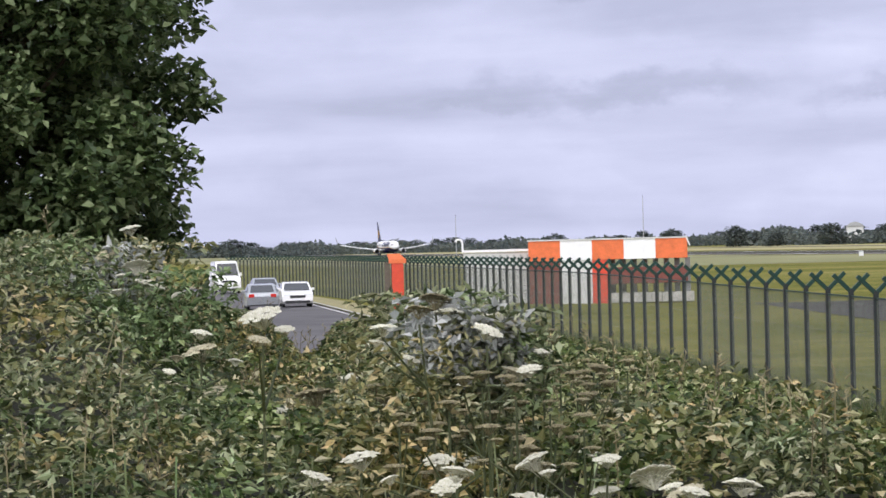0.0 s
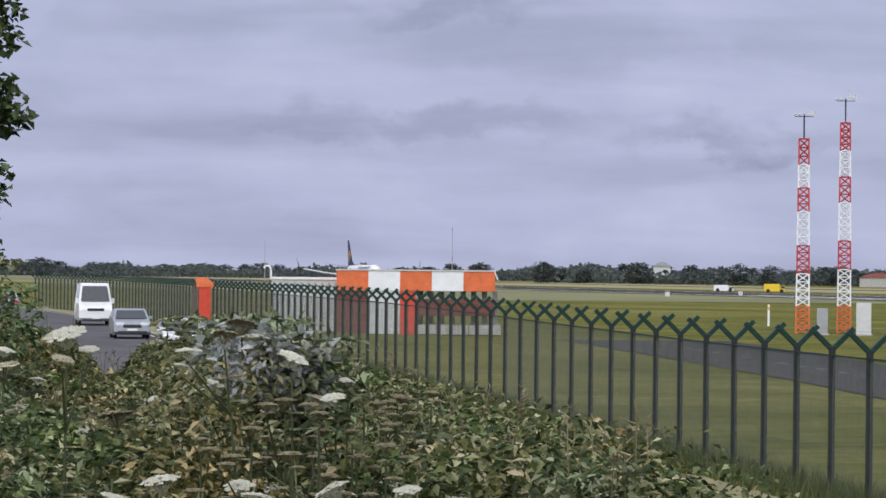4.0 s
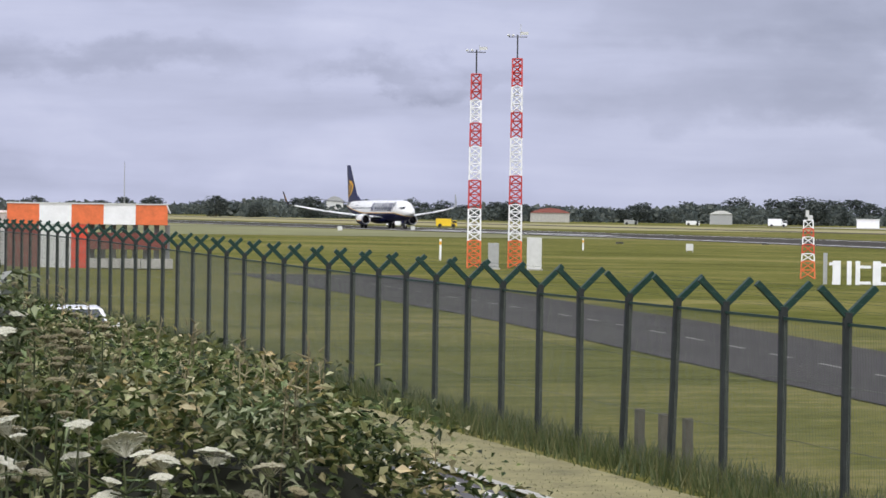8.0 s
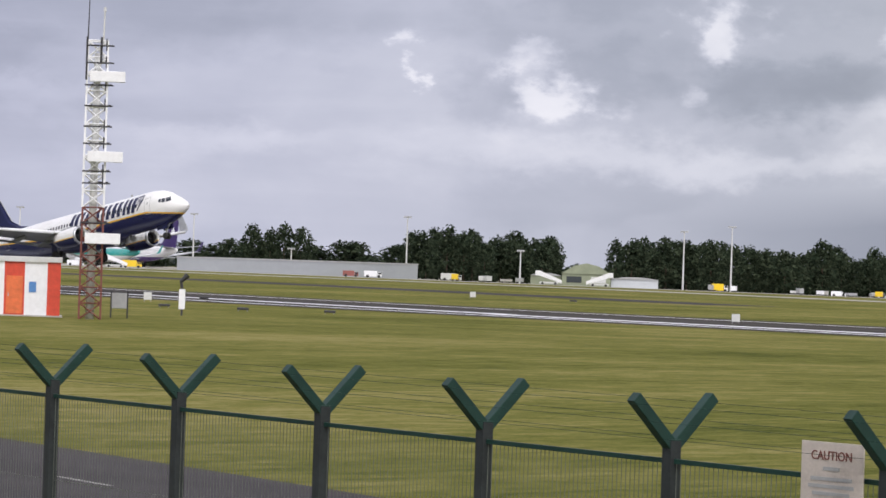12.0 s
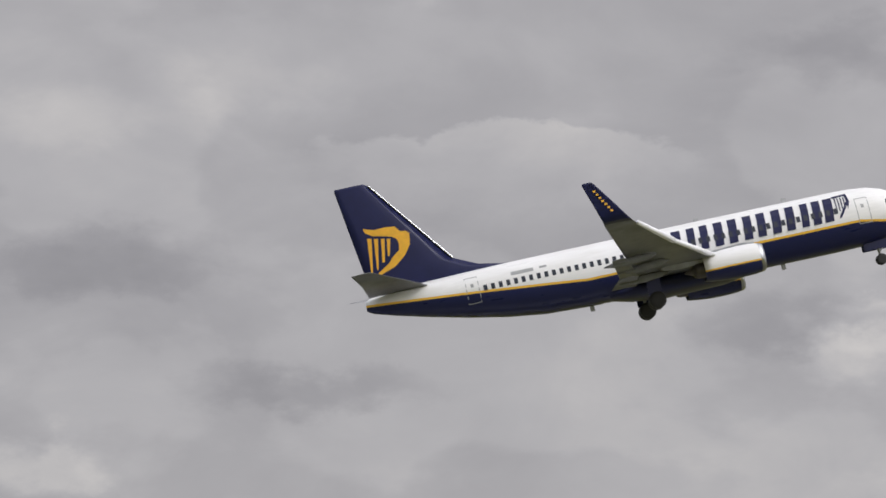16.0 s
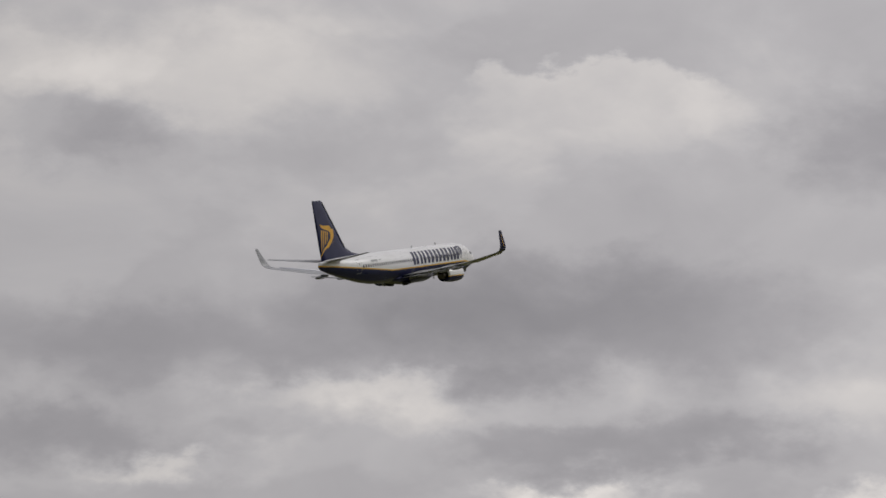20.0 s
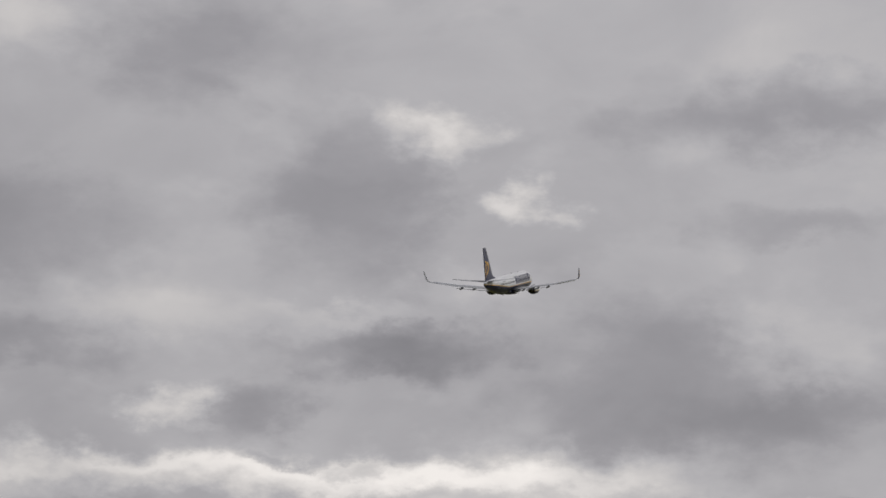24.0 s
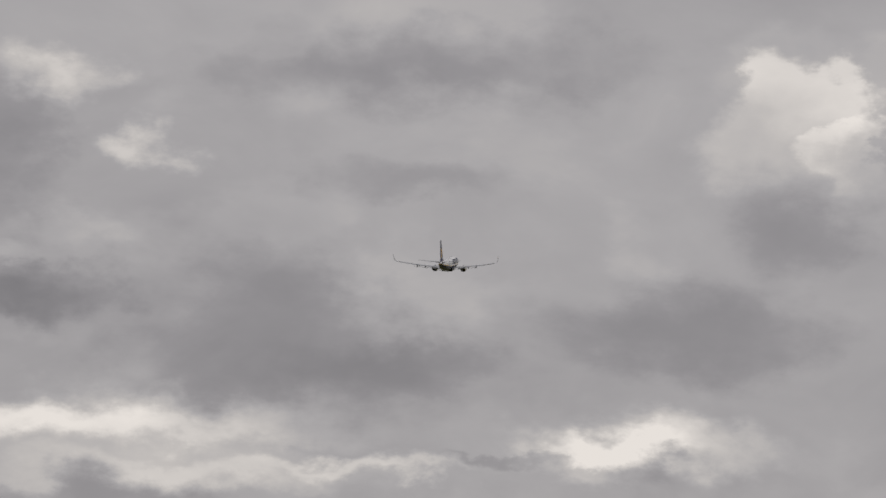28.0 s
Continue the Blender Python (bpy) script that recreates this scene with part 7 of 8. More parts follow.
def far_tree_mesh(seed, dense, leaf):
    """Crown of leafy clumps for trees seen a long way off, one unit high."""
    rng = np.random.default_rng(seed)
    pts = []
    for k in range(26):
        a, u = k * 2.39996, (k + 0.5) / 26
        h = 0.06 + 0.9 * u
        r = 0.36 * math.sin(math.pi * min(1, h * 0.88 + 0.12)) ** 0.7 * rng.uniform(0.4, 1.0)
        c = np.array([r * math.cos(a), r * math.sin(a), h * 0.95])
        v = rng.normal(size=(dense, 3))
        v /= np.linalg.norm(v, axis=1)[:, None]
        pts.append(c + v * rng.uniform(0.09, 0.17) * rng.random((dense, 1)) ** 0.4 * [1, 1, 0.85])
    ob = leaf_cloud("crown", np.concatenate(pts), 0.075, leaf, "", "", seed=seed, long=1.15, kind="")
    me = ob.data
    bpy.data.objects.remove(ob)
    return me


def build_far_trees():
    # pale crowns carry the haze in their leaf colour, deep ones do not
    pale = [far_tree_mesh(40 + i, 42, HAZED_LEAF) for i in range(5)]
    deep = [far_tree_mesh(60 + i, 48, WOOD_LEAF) for i in range(6)]
    bm = bmesh.new()
    rod(bm, (0, 0, -0.02), (0, 0, 0.5), 0.022, 0.012, 6)
    trunk = done(bm, "trunk", TRUNK)
    rng = random.Random(12)

    def plant(az, d, h, wide, label, group, crowns=pale):
        t = thing("tree", label, "tree", Matrix.Translation(polar(az, d)), group)
        part("trunk", trunk, None, t, at=Matrix.Scale(h, 4))
        part("crown", rng.choice(crowns), None, t, at=Matrix.Diagonal((h * wide, h * wide, h, 1)) @ Matrix.Rotation(rng.uniform(0, 6.28), 4, "Z"))

    tall = "tall dark broadleaf tree in the wood beyond the apron"
    for k in range(84):
        az = -47.9 + 9.6 * (k + rng.uniform(-0.4, 0.4)) / 84
        h = rng.uniform(12.0, 17.8)
        if -45.4 < az < -44.3:
            h *= 0.45
        if az > -39.4:
            h *= 0.85
        plant(az, rng.uniform(985, 1080), h, rng.uniform(0.62, 1.0), tall, "wood beyond the apron", deep)
    for az, h in ((-50.75, 15.5), (-50.45, 14), (-50.2, 15.8), (-49.9, 15)):
        plant(az, 1010, h, 0.75, "tall thin tree in a small clump", "clump of tall trees", deep)
    for k in range(34):
        plant(-57.5 + 9.8 * (k + rng.uniform(-0.4, 0.4)) / 34, rng.uniform(1040, 1150), rng.uniform(7, 12.5), rng.uniform(1.4, 2.0), "round green tree behind the grey barrier", "trees behind the barrier", deep)
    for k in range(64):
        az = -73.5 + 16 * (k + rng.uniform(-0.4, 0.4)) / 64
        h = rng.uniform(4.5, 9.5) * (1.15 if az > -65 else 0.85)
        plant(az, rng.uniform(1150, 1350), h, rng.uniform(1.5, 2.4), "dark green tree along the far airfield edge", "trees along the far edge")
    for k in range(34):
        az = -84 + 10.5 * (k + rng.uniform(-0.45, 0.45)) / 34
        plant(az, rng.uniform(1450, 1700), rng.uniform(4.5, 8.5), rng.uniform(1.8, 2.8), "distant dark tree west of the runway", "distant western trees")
    # scrub and hedges that fill in between, too small to count
    pts = []
    r = np.random.default_rng(31)
    for k in range(8600):
        az = r.uniform(-88, -24)
        d = 1180 + 300 * r.random() if az < -48 else 1090 + 160 * r.random()
        if az < -73:
            d += 250
        p = polar(az, d)
        h = 4.8 + 3.0 * noise.noise((az * 1.3, 0.3, 0.0)) + 1.6 * noise.noise((az * 4.1, 0.7, 0.0)) if az < -38.5 else 2.5
        n = 12
        pts.append(np.column_stack([p.x + r.normal(size=n) * 3.0, p.y + r.normal(size=n) * 3.0, p.z + np.minimum(np.abs(r.normal(size=n)), 1.5) * h * 0.6]))
    leaf_cloud("far_scrub", np.concatenate(pts), 2.0, HAZED_LEAF, "far hedgerows and scrub along the airfield edge", "hedgerow", seed=44, long=1.2)
    pts = []
    for k in range(1200):
        az = r.uniform(20, 110) if k % 2 else r.uniform(-200, -95)
        p = polar(az, 900 + 400 * r.random())
        pts.append(np.column_stack([p.x + r.normal(size=8) * 5.0, p.y + r.normal(size=8) * 5.0, p.z + np.abs(r.normal(size=8)) * 4]))
    leaf_cloud("far_scrub", np.concatenate(pts), 3.2, HAZED_LEAF, "low hedgerows far round the place", "hedgerow", seed=45, long=1.2)


build_far_trees()


def control_tower():
    t = thing("control_tower", "tall white control tower with a flared ribbed head", "tower", at_bearing(-36.67, 1400))
    bm = bmesh.new()
    rings = []
    for z, w in ((-1, 7.25), (30, 6.9), (66, 6.5)):
        rings.append([Vector((w * math.copysign(abs(math.cos(k * math.tau / 24)) ** 0.7, math.cos(k * math.tau / 24)), w * math.copysign(abs(math.sin(k * math.tau / 24)) ** 0.7, math.sin(k * math.tau / 24)), z)) for k in range(24)])
    loft(bm, rings)
    shaft = part("shaft", bm, TOWER_WHITE, t, smooth=True)
    bm = bmesh.new()
    box(bm, (2.2, 0.3, 62), (0.1, -7.2, 32))
    part("dark_channel", bm, DARK, shaft, "dark recessed strip up the shaft")
    f = bpy.data.curves.new("tower_word", "FONT")
    f.body, f.size, f.extrude, f.align_x, f.space_line = "D\nU\nB\nL\nI\nN", 3.7, 0.05, "CENTER", 0.98
    f.offset = 0.09
    f.materials.append(WHITE)
    w = new("tower_word", f)
    w.parent = t
    w.matrix_basis = Matrix.Translation((0.15, -7.5, 46.3)) @ Matrix.Rotation(radians(90), 4, "X")
    tagged(w, "white letters spelling DUBLIN downwards")
    bm = bmesh.new()
    lathe(bm, [(7.9, 65.0), (8.1, 65.4), (10.6, 79.2), (10.9, 80.4), (10.2, 80.6)], 40, "z")
    part("flared_head", bm, TOWER_WHITE, t, smooth=True)
    for k in range(9):
        z = 66.4 + k * 1.5
        r = 8.25 + (z - 65.4) * 0.183
        bm = bmesh.new()
        lathe(bm, [(r, z), (r + 0.28, z + 0.1), (r + 0.33, z + 0.55), (r + 0.05, z + 0.75)], 40, "z", caps=False)
        part("rib", bm, WHITE, t, smooth=True)
    for k in range(9):
        z = 67.2 + k * 1.5
        r = 8.28 + (z - 65.4) * 0.183
        bm = bmesh.new()
        lathe(bm, [(r, z), (r + 0.1, z + 0.05), (r + 0.1, z + 0.5), (r, z + 0.55)], 40, "z", caps=False)
        part("groove", bm, GREY, t, smooth=True)
    bm = bmesh.new()
    lathe(bm, [(7.2, 80.4), (7.4, 81.0), (9.1, 87.2), (9.2, 87.5)], 16, "z")
    part("cab_glazing", bm, TOWER_GLASS, t, "dark outward-leaning cab windows")
    for k in range(16):
        a = k * math.tau / 16
        bm = bmesh.new()
        rod(bm, (7.45 * math.cos(a), 7.45 * math.sin(a), 80.8), (9.2 * math.cos(a), 9.2 * math.sin(a), 87.4), 0.13, n=5)
        part("mullion", bm, DARK, t)
    bm = bmesh.new()
    lathe(bm, [(9.4, 87.3), (9.6, 87.9), (8.4, 88.6), (6.5, 88.9), (6.3, 89.3), (0.1, 89.5)], 32, "z")
    part("cab_roof", bm, DARK, t)
    for x in (-5, 0, 4):
        bm = bmesh.new()
        rod(bm, (x, 0, 88.8), (x, 0, 92), 0.09, n=5)
        part("roof_aerial", bm, PALE, t)


control_tower()


LATTICE_GREY = paint("weathered_lattice_grey", (0.40, 0.39, 0.36), 0.6, 0.2, 0.3)
TEAL_GLASS = paint("teal_cab_glazing", (0.05, 0.15, 0.17), 0.15, 0.2, 0.3)


def old_tower():
    t = thing("old_control_tower", "small tan control tower with a green-glazed cab", "tower", at_bearing(-32.38, 1000))
    bm = bmesh.new()
    lathe(bm, [(2.7, -1), (2.6, 13.0)], 20, "z")
    part("shaft", bm, TAN, t, smooth=True)
    bm = bmesh.new()
    lathe(bm, [(2.6, 12.4), (3.9, 14.4), (4.1, 15.4), (4.1, 16.2), (3.7, 16.4)], 20, "z")
    part("gallery", bm, CONCRETE, t, smooth=True)
    bm = bmesh.new()
    lathe(bm, [(3.5, 16.3), (4.0, 19.7)], 12, "z")
    part("cab_glazing", bm, TEAL_GLASS, t, "teal-tinted cab windows")
    bm = bmesh.new()
    lathe(bm, [(4.2, 19.7), (4.2, 20.2), (3.2, 20.6), (0.1, 20.8)], 20, "z")
    part("cab_roof", bm, SHED, t)
    l = thing("lattice_tower", "pale steel lattice tower with floodlights", "tower", at_bearing(-34.78, 900))
    for z0, z1, w in ((0, 16, 4.4), (16, 24.5, 3.9)):
        bm = bmesh.new()
        lattice(bm, w, w * 0.93, z0, z1 + 0.0, round((z1 - z0) / 2.6), 0.16)
        part("lattice_section", bm, LATTICE_GREY, l)
    bm = bmesh.new()
    lattice(bm, 3.4, 2.6, 24.5, 28, 2, 0.18)
    rod(bm, (0, 0, 0), (0, 0, 27), 1.15, 0.95, n=10)
    part("core", bm, LATTICE_GREY, l)
    bm = bmesh.new()
    rod(bm, (0, 0, 28), (0, 0, 30), 0.12, n=6)
    part("finial", bm, DARK, l)


old_tower()


def building(name, label, cat, az0, az1, d, height, depth, mat, roof=None, peak=0.0, windows=0, sunk=0.0):
    """A long low building between two bearings, with windows and an optional pitched roof."""
    az = (az0 + az1) / 2
    w = d * radians(az1 - az0)
    b = thing(name, label, cat, at_bearing(az, d) @ Matrix.Translation((0, 0, -sunk)))
    bm = bmesh.new()
    box(bm, (w, depth, height), (0, depth / 2, height / 2 - 0.2))
    part("wall", bm, mat, b)
    bm = bmesh.new()
    if peak:
        pts = [(-w / 2 - 0.3, height - 0.3), (-w / 4, height + peak * 0.72), (0, height + peak), (w / 4, height + peak * 0.72), (w / 2 + 0.3, height - 0.3)]
        loft(bm, [[Vector((x, y, z)) for x, z in pts] for y in (-0.4, depth + 0.4)])
    else:
        box(bm, (w + 0.4, depth + 0.4, 0.35), (0, depth / 2, height - 0.1))
    part("roof", bm, roof or mat, b)
    for k in range(windows):
        bm = bmesh.new()
        ww = w / windows * 0.62
        box(bm, (ww, 0.12, height * 0.45), (-w / 2 + w / windows * (k + 0.5), -0.05, height * 0.5))
        part("window", bm, PALE if k % 3 else TOWER_GLASS, b)
    return b


building("pier_building", "low red-edged terminal pier with pale doors", "terminal", -37.78, -35.2, 900, 4.4, 14, BRICK_RED, ROOF_RED, windows=20)
building("terminal_block", "long grey terminal block behind the pier", "terminal", -38.5, -34.9, 980, 6.7, 14, WALL_GREY, GREY, windows=26)
building("grey_annex", "small grey annex building beside the pier", "building", -38.65, -37.8, 905, 4.8, 10, CONCRETE, GREY, windows=4)
building("round_lounge", "grey building with a flat pale lounge on top", "building", -38.35, -37.75, 1010, 9.5, 10, CONCRETE, PALE, windows=3)
building("large_hangar", "large pale hangar with a shallow pitched roof", "hangar", -34.64, -32.0, 1150, 9.3, 40, SHED, PALE, 3.4, windows=7)
building("brown_hangar", "brown-grey hangar with a dark open front", "hangar", -31.9, -30.8, 950, 5.4, 30, TAN, SHED, 1.6)
building("white_hangar", "white and pale green hangar with a pitched roof", "hangar", -31.0, -29.3, 1000, 6.2, 30, SHED, PALE, 2.0, windows=3)
building("far_hangar", "long white hangar with a shallow roof", "hangar", -28.7, -26.5, 1050, 5.6, 40, PALE, SHED, 2.0, windows=5)
building("east_hangar", "long pale cargo building", "building", -26.3, -20.0, 1080, 6.0, 40, SHED, PALE, 1.5, windows=9)
building("arched_hangar", "old green arched hangar with pale doors", "hangar", -45.22, -44.35, 950, 4.0, 25, SHED_GREEN, SHED_GREEN, 2.9, windows=2)
building("hangar_lean_to", "low weathered lean-to beside the arched hangar", "shed", -45.78, -45.23, 955, 3.1, 15, SHED_GREEN, GREY, 0.5)
building("hangar_lean_to", "low pale lean-to beside the arched hangar", "shed", -44.34, -43.5, 955, 3.0, 15, SHED, GREY, 0.4)
building("noise_barrier", "long plain grey noise barrier behind the apron", "wall", -52.1, -47.8, 905, 4.1, 1.0, WALL_GREY, GREY)
building("site_cabin", "long white site cabin at the airfield edge", "cabin", -59.75, -58.95, 1000, 3.0, 6, WHITE, PALE, windows=6)
building("glass_block", "blue-grey building under construction", "building", -58.65, -58.2, 1000, 6.0, 12, SHED, GREY, windows=3)
building("grey_block", "grey building at the end of a colonnade", "building", -57.15, -56.5, 1000, 5.6, 12, WALL_GREY, GREY, windows=3)
building("white_block", "white flat building beside the grey block", "building", -56.45, -55.6, 1010, 6.0, 12, PALE, PALE)
building("red_roofed_house", "small house with a red roof among trees", "house", -67.8, -67.1, 1120, 3.6, 10, CONCRETE, BRICK_RED, 1.4)
building("red_shed", "low red shed at the airfield edge", "shed", -61.05, -60.55, 1050, 2.6, 8, BRICK_RED, BRICK_RED)
building("white_container", "white container at the airfield edge", "container", -62.0, -61.6, 1000, 2.8, 5, WHITE, PALE)
building("far_house", "white house among the distant trees", "house", -71.45, -71.15, 1250, 7.0, 8, PALE, GREY, 1.5)
building("far_barn", "grey barn among the far trees", "barn", -64.6, -64.2, 1150, 4.0, 8, GREY, PALE, 1.0)


def colonnade():
    for k in range(12):
        az = -58.1 + k * 0.085
        c = thing("steel_column", "bare steel column of an unfinished building", "column", at_bearing(az, 1002), "steel columns")
        bm = bmesh.new()
        box(bm, (0.5, 0.5, 5.4), (0, 0, 2.7))
        part("shaft", bm, STEEL, c)
        bm = bmesh.new()
        box(bm, (0.9, 0.9, 0.25), (0, 0, 5.4))
        part("cap", bm, GREY, c)


colonnade()


def apron_lamp(az, top, d=950):
    h = 3.8 + top * d - polar(az, d).z
    l = thing("apron_floodlight", "tall slim apron floodlight mast", "lamp", at_bearing(az, d), "apron floodlights")
    bm = bmesh.new()
    rod(bm, (0, 0, 0), (0, 0, h), 0.28, 0.16, n=8)
    part("pole", bm, PALE, l)
    bm = bmesh.new()
    box(bm, (2.4, 0.5, 0.35), (0, 0, h), bevel=0.05)
    for x in (-0.9, -0.3, 0.3, 0.9):
        box(bm, (0.4, 0.35, 0.3), (x, -0.3, h - 0.25))
    part("lamp_head", bm, GREY, l)


for az, top in ((-51.82, 0.0162), (-50.07, 0.0064), (-48.01, 0.0174), (-45.97, 0.008), (-43.06, 0.0155), (-42.21, 0.0174), (-39.1, 0.0145), (-26.87, 0.0179), (-54.9, 0.0165), (-56.5, 0.006), (-29.8, 0.010), (-35.3, 0.011)):
    apron_lamp(az, top)
for az, top, d in ((-75.05, 0.0165, 900), (-78.4, 0.012, 1100), (-61.35, 0.0035, 800)):
    p = thing("thin_mast", "thin distant radio mast", "mast", at_bearing(az, d), "distant masts")
    h = 3.8 + top * d - polar(az, d).z
    bm = bmesh.new()
    rod(bm, (0, 0, 0), (0, 0, h), 0.16, 0.08, n=6)
    part("pole", bm, GREY, p)
    bm = bmesh.new()
    rod(bm, (0, 0, h), (0, 0, h + 0.8), 0.05, n=5)
    part("tip", bm, DARK, p)


def parked(az, d, heading, scale, label, hull, fin, extra=None):
    a = airliner(label, hull, fin, (WING_GREY, WING_GREY), (hull, GREY), group="parked airliners", marks=False)
    a.matrix_basis = Matrix.Translation(polar(az, d)) @ Matrix.Rotation(radians(heading), 4, "Z") @ Matrix.Scale(scale, 4)
    if extra:
        for side in (1, -1):
            bm = bmesh.new()
            vs = [bm.verts.new((19.6 - s, side * 0.3, z)) for s, z in ((36.2, 8.2), (37.2, 9.2), (36.6, 10.2), (35.6, 9.3))]
            bm.faces.new(vs)
            part("fin_mark", bm, extra, a, "plain mark on the fin")
    return a


WHITE_HULL = paint("white_airliner_paint", (0.76, 0.77, 0.77), 0.3, 0.05, 0.4, coat=0.2)
TEAL_HULL = banded("teal_over_white_hull", (0.76, 0.77, 0.77), (0.25, 0.5, 0.3), (0.02, 0.30, 0.27), 3.3, 3.42)
GREY_HULL = banded("white_over_purple_hull", (0.10, 0.05, 0.22), (0.6, 0.6, 0.6), (0.74, 0.74, 0.75), 2.6, 2.7)
parked(-53.4, 985, 178, 1.03, "parked teal and white airliner beyond the runway", TEAL_HULL, TEAL, GREEN_MARK)
parked(-54.95, 985, 176, 0.97, "parked teal and white airliner beyond the runway", TEAL_HULL, TEAL, GREEN_MARK)
parked(-52.86, 1060, 178, 1.3, "parked white cargo airliner with a purple fin", GREY_HULL, PURPLE, WHITE)
JET_W = parked(-34.2, 1145, 178, 1.0, "parked white airliner with a red nose", WHITE_HULL, WHITE_HULL, NAVY)
JET_V = parked(-32.45, 1130, 178, 1.0, "parked white airliner with a red nose", WHITE_HULL, WHITE_HULL, NAVY)
parked(-29.0, 1150, 178, 0.85, "parked white airliner with a yellow tail", banded("white_hull_yellow_belly", (0.76, 0.77, 0.77), (0.76, 0.77, 0.77), (0.76, 0.77, 0.77), 0, 0.1), YELLOW, None)
parked(-27.9, 1100, 178, 0.6, "small parked white airliner", WHITE_HULL, WHITE_HULL, None)
for ob in (JET_W, JET_V):
    bm = bmesh.new()
    rings = [[skin(s, math.tau * i / 24, 0.02) for i in range(24)] for s in (0.0, 0.3, 0.9, 1.9, 3.0, 4.2, 6.0, 8.2)]
    loft(bm, rings)
    part("red_nose", bm, RED, ob, "red painted nose", smooth=True)


def turboprop(az, d, heading, label):
    a = thing("turboprop", label, "airplane", Matrix.Translation(polar(az, d)) @ Matrix.Rotation(radians(heading), 4, "Z"), "small parked aircraft")
    bm = bmesh.new()
    lathe(bm, [(0.05, 11), (0.7, 10.2), (1.2, 8.6), (1.35, 6), (1.35, -4), (0.9, -8.5), (0.2, -12)], 16, "x", (0, 0, 2.4))
    part("fuselage", bm, TEAL_HULL, a, smooth=True)
    bm = bmesh.new()
    box(bm, (2.2, 26, 0.25), (0.5, 0, 3.8), bevel=0.1)
    part("wing", bm, WHITE, a)
    bm = bmesh.new()
    rings = [[Vector((x, y, z)) for x, y in ((-7.5 - 0.6 * (z - 3), 0.12), (-7.5 - 0.6 * (z - 3), -0.12), (-11.4, -0.05), (-11.4, 0.05))] for z in (3, 7.4)]
    loft(bm, rings)
    part("fin", bm, TEAL, a)
    bm = bmesh.new()
    box(bm, (1.8, 7, 0.15), (-11.0, 0, 7.3))
    part("tailplane", bm, TEAL, a)
    for s in (-4.2, 4.2):
        bm = bmesh.new()
        lathe(bm, [(0.1, 4.2), (0.5, 3.6), (0.6, 1), (0.2, -2)], 12, "x", (0, s, 3.5))
        part("engine", bm, WHITE, a, smooth=True)
        bm = bmesh.new()
        rod(bm, (0, s * 0.6, 0), (0, s * 0.6, 2.2), 0.2, n=8)
        part("gear_leg", bm, DARK, a)
    return a


turboprop(-30.35, 1010, 160, "small teal turboprop parked on the apron")
turboprop(-29.9, 1030, 150, "small teal turboprop parked on the apron")
turboprop(-27.0, 1000, 175, "small teal turboprop parked on the apron")


def apron_vehicle(az, d, size, mat, label, cab=True, heading=0):
    v = thing("apron_vehicle", label, "truck", at_bearing(az, d) @ Matrix.Rotation(radians(heading), 4, "Z"), "apron vehicles")
    L, W, H = size
    bm = bmesh.new()
    box(bm, (L * 0.72, W, H * 0.8), (-L * 0.13, 0, H * 0.55), bevel=0.06)
    part("body", bm, mat, v)
    bm = bmesh.new()
    box(bm, (L * 0.24, W * 0.95, H * 0.6), (L * 0.37, 0, H * 0.45), bevel=0.08)
    c = part("cab", bm, mat if cab else WHITE, v)
    bm = bmesh.new()
    box(bm, (L * 0.2, W, H * 0.22), (L * 0.38, 0, H * 0.6), bevel=0.03)
    part("cab_window", bm, CAR_GLASS, c)
    for x in (-L * 0.3, L * 0.33):
        for s in (-1, 1):
            bm = bmesh.new()
            lathe(bm, [(0.1, -0.12), (0.42, -0.12), (0.42, 0.12), (0.1, 0.12)], 12, "y", (x, s * (W / 2 - 0.1), 0.42))
            part("wheel", bm, RUBBER, v)


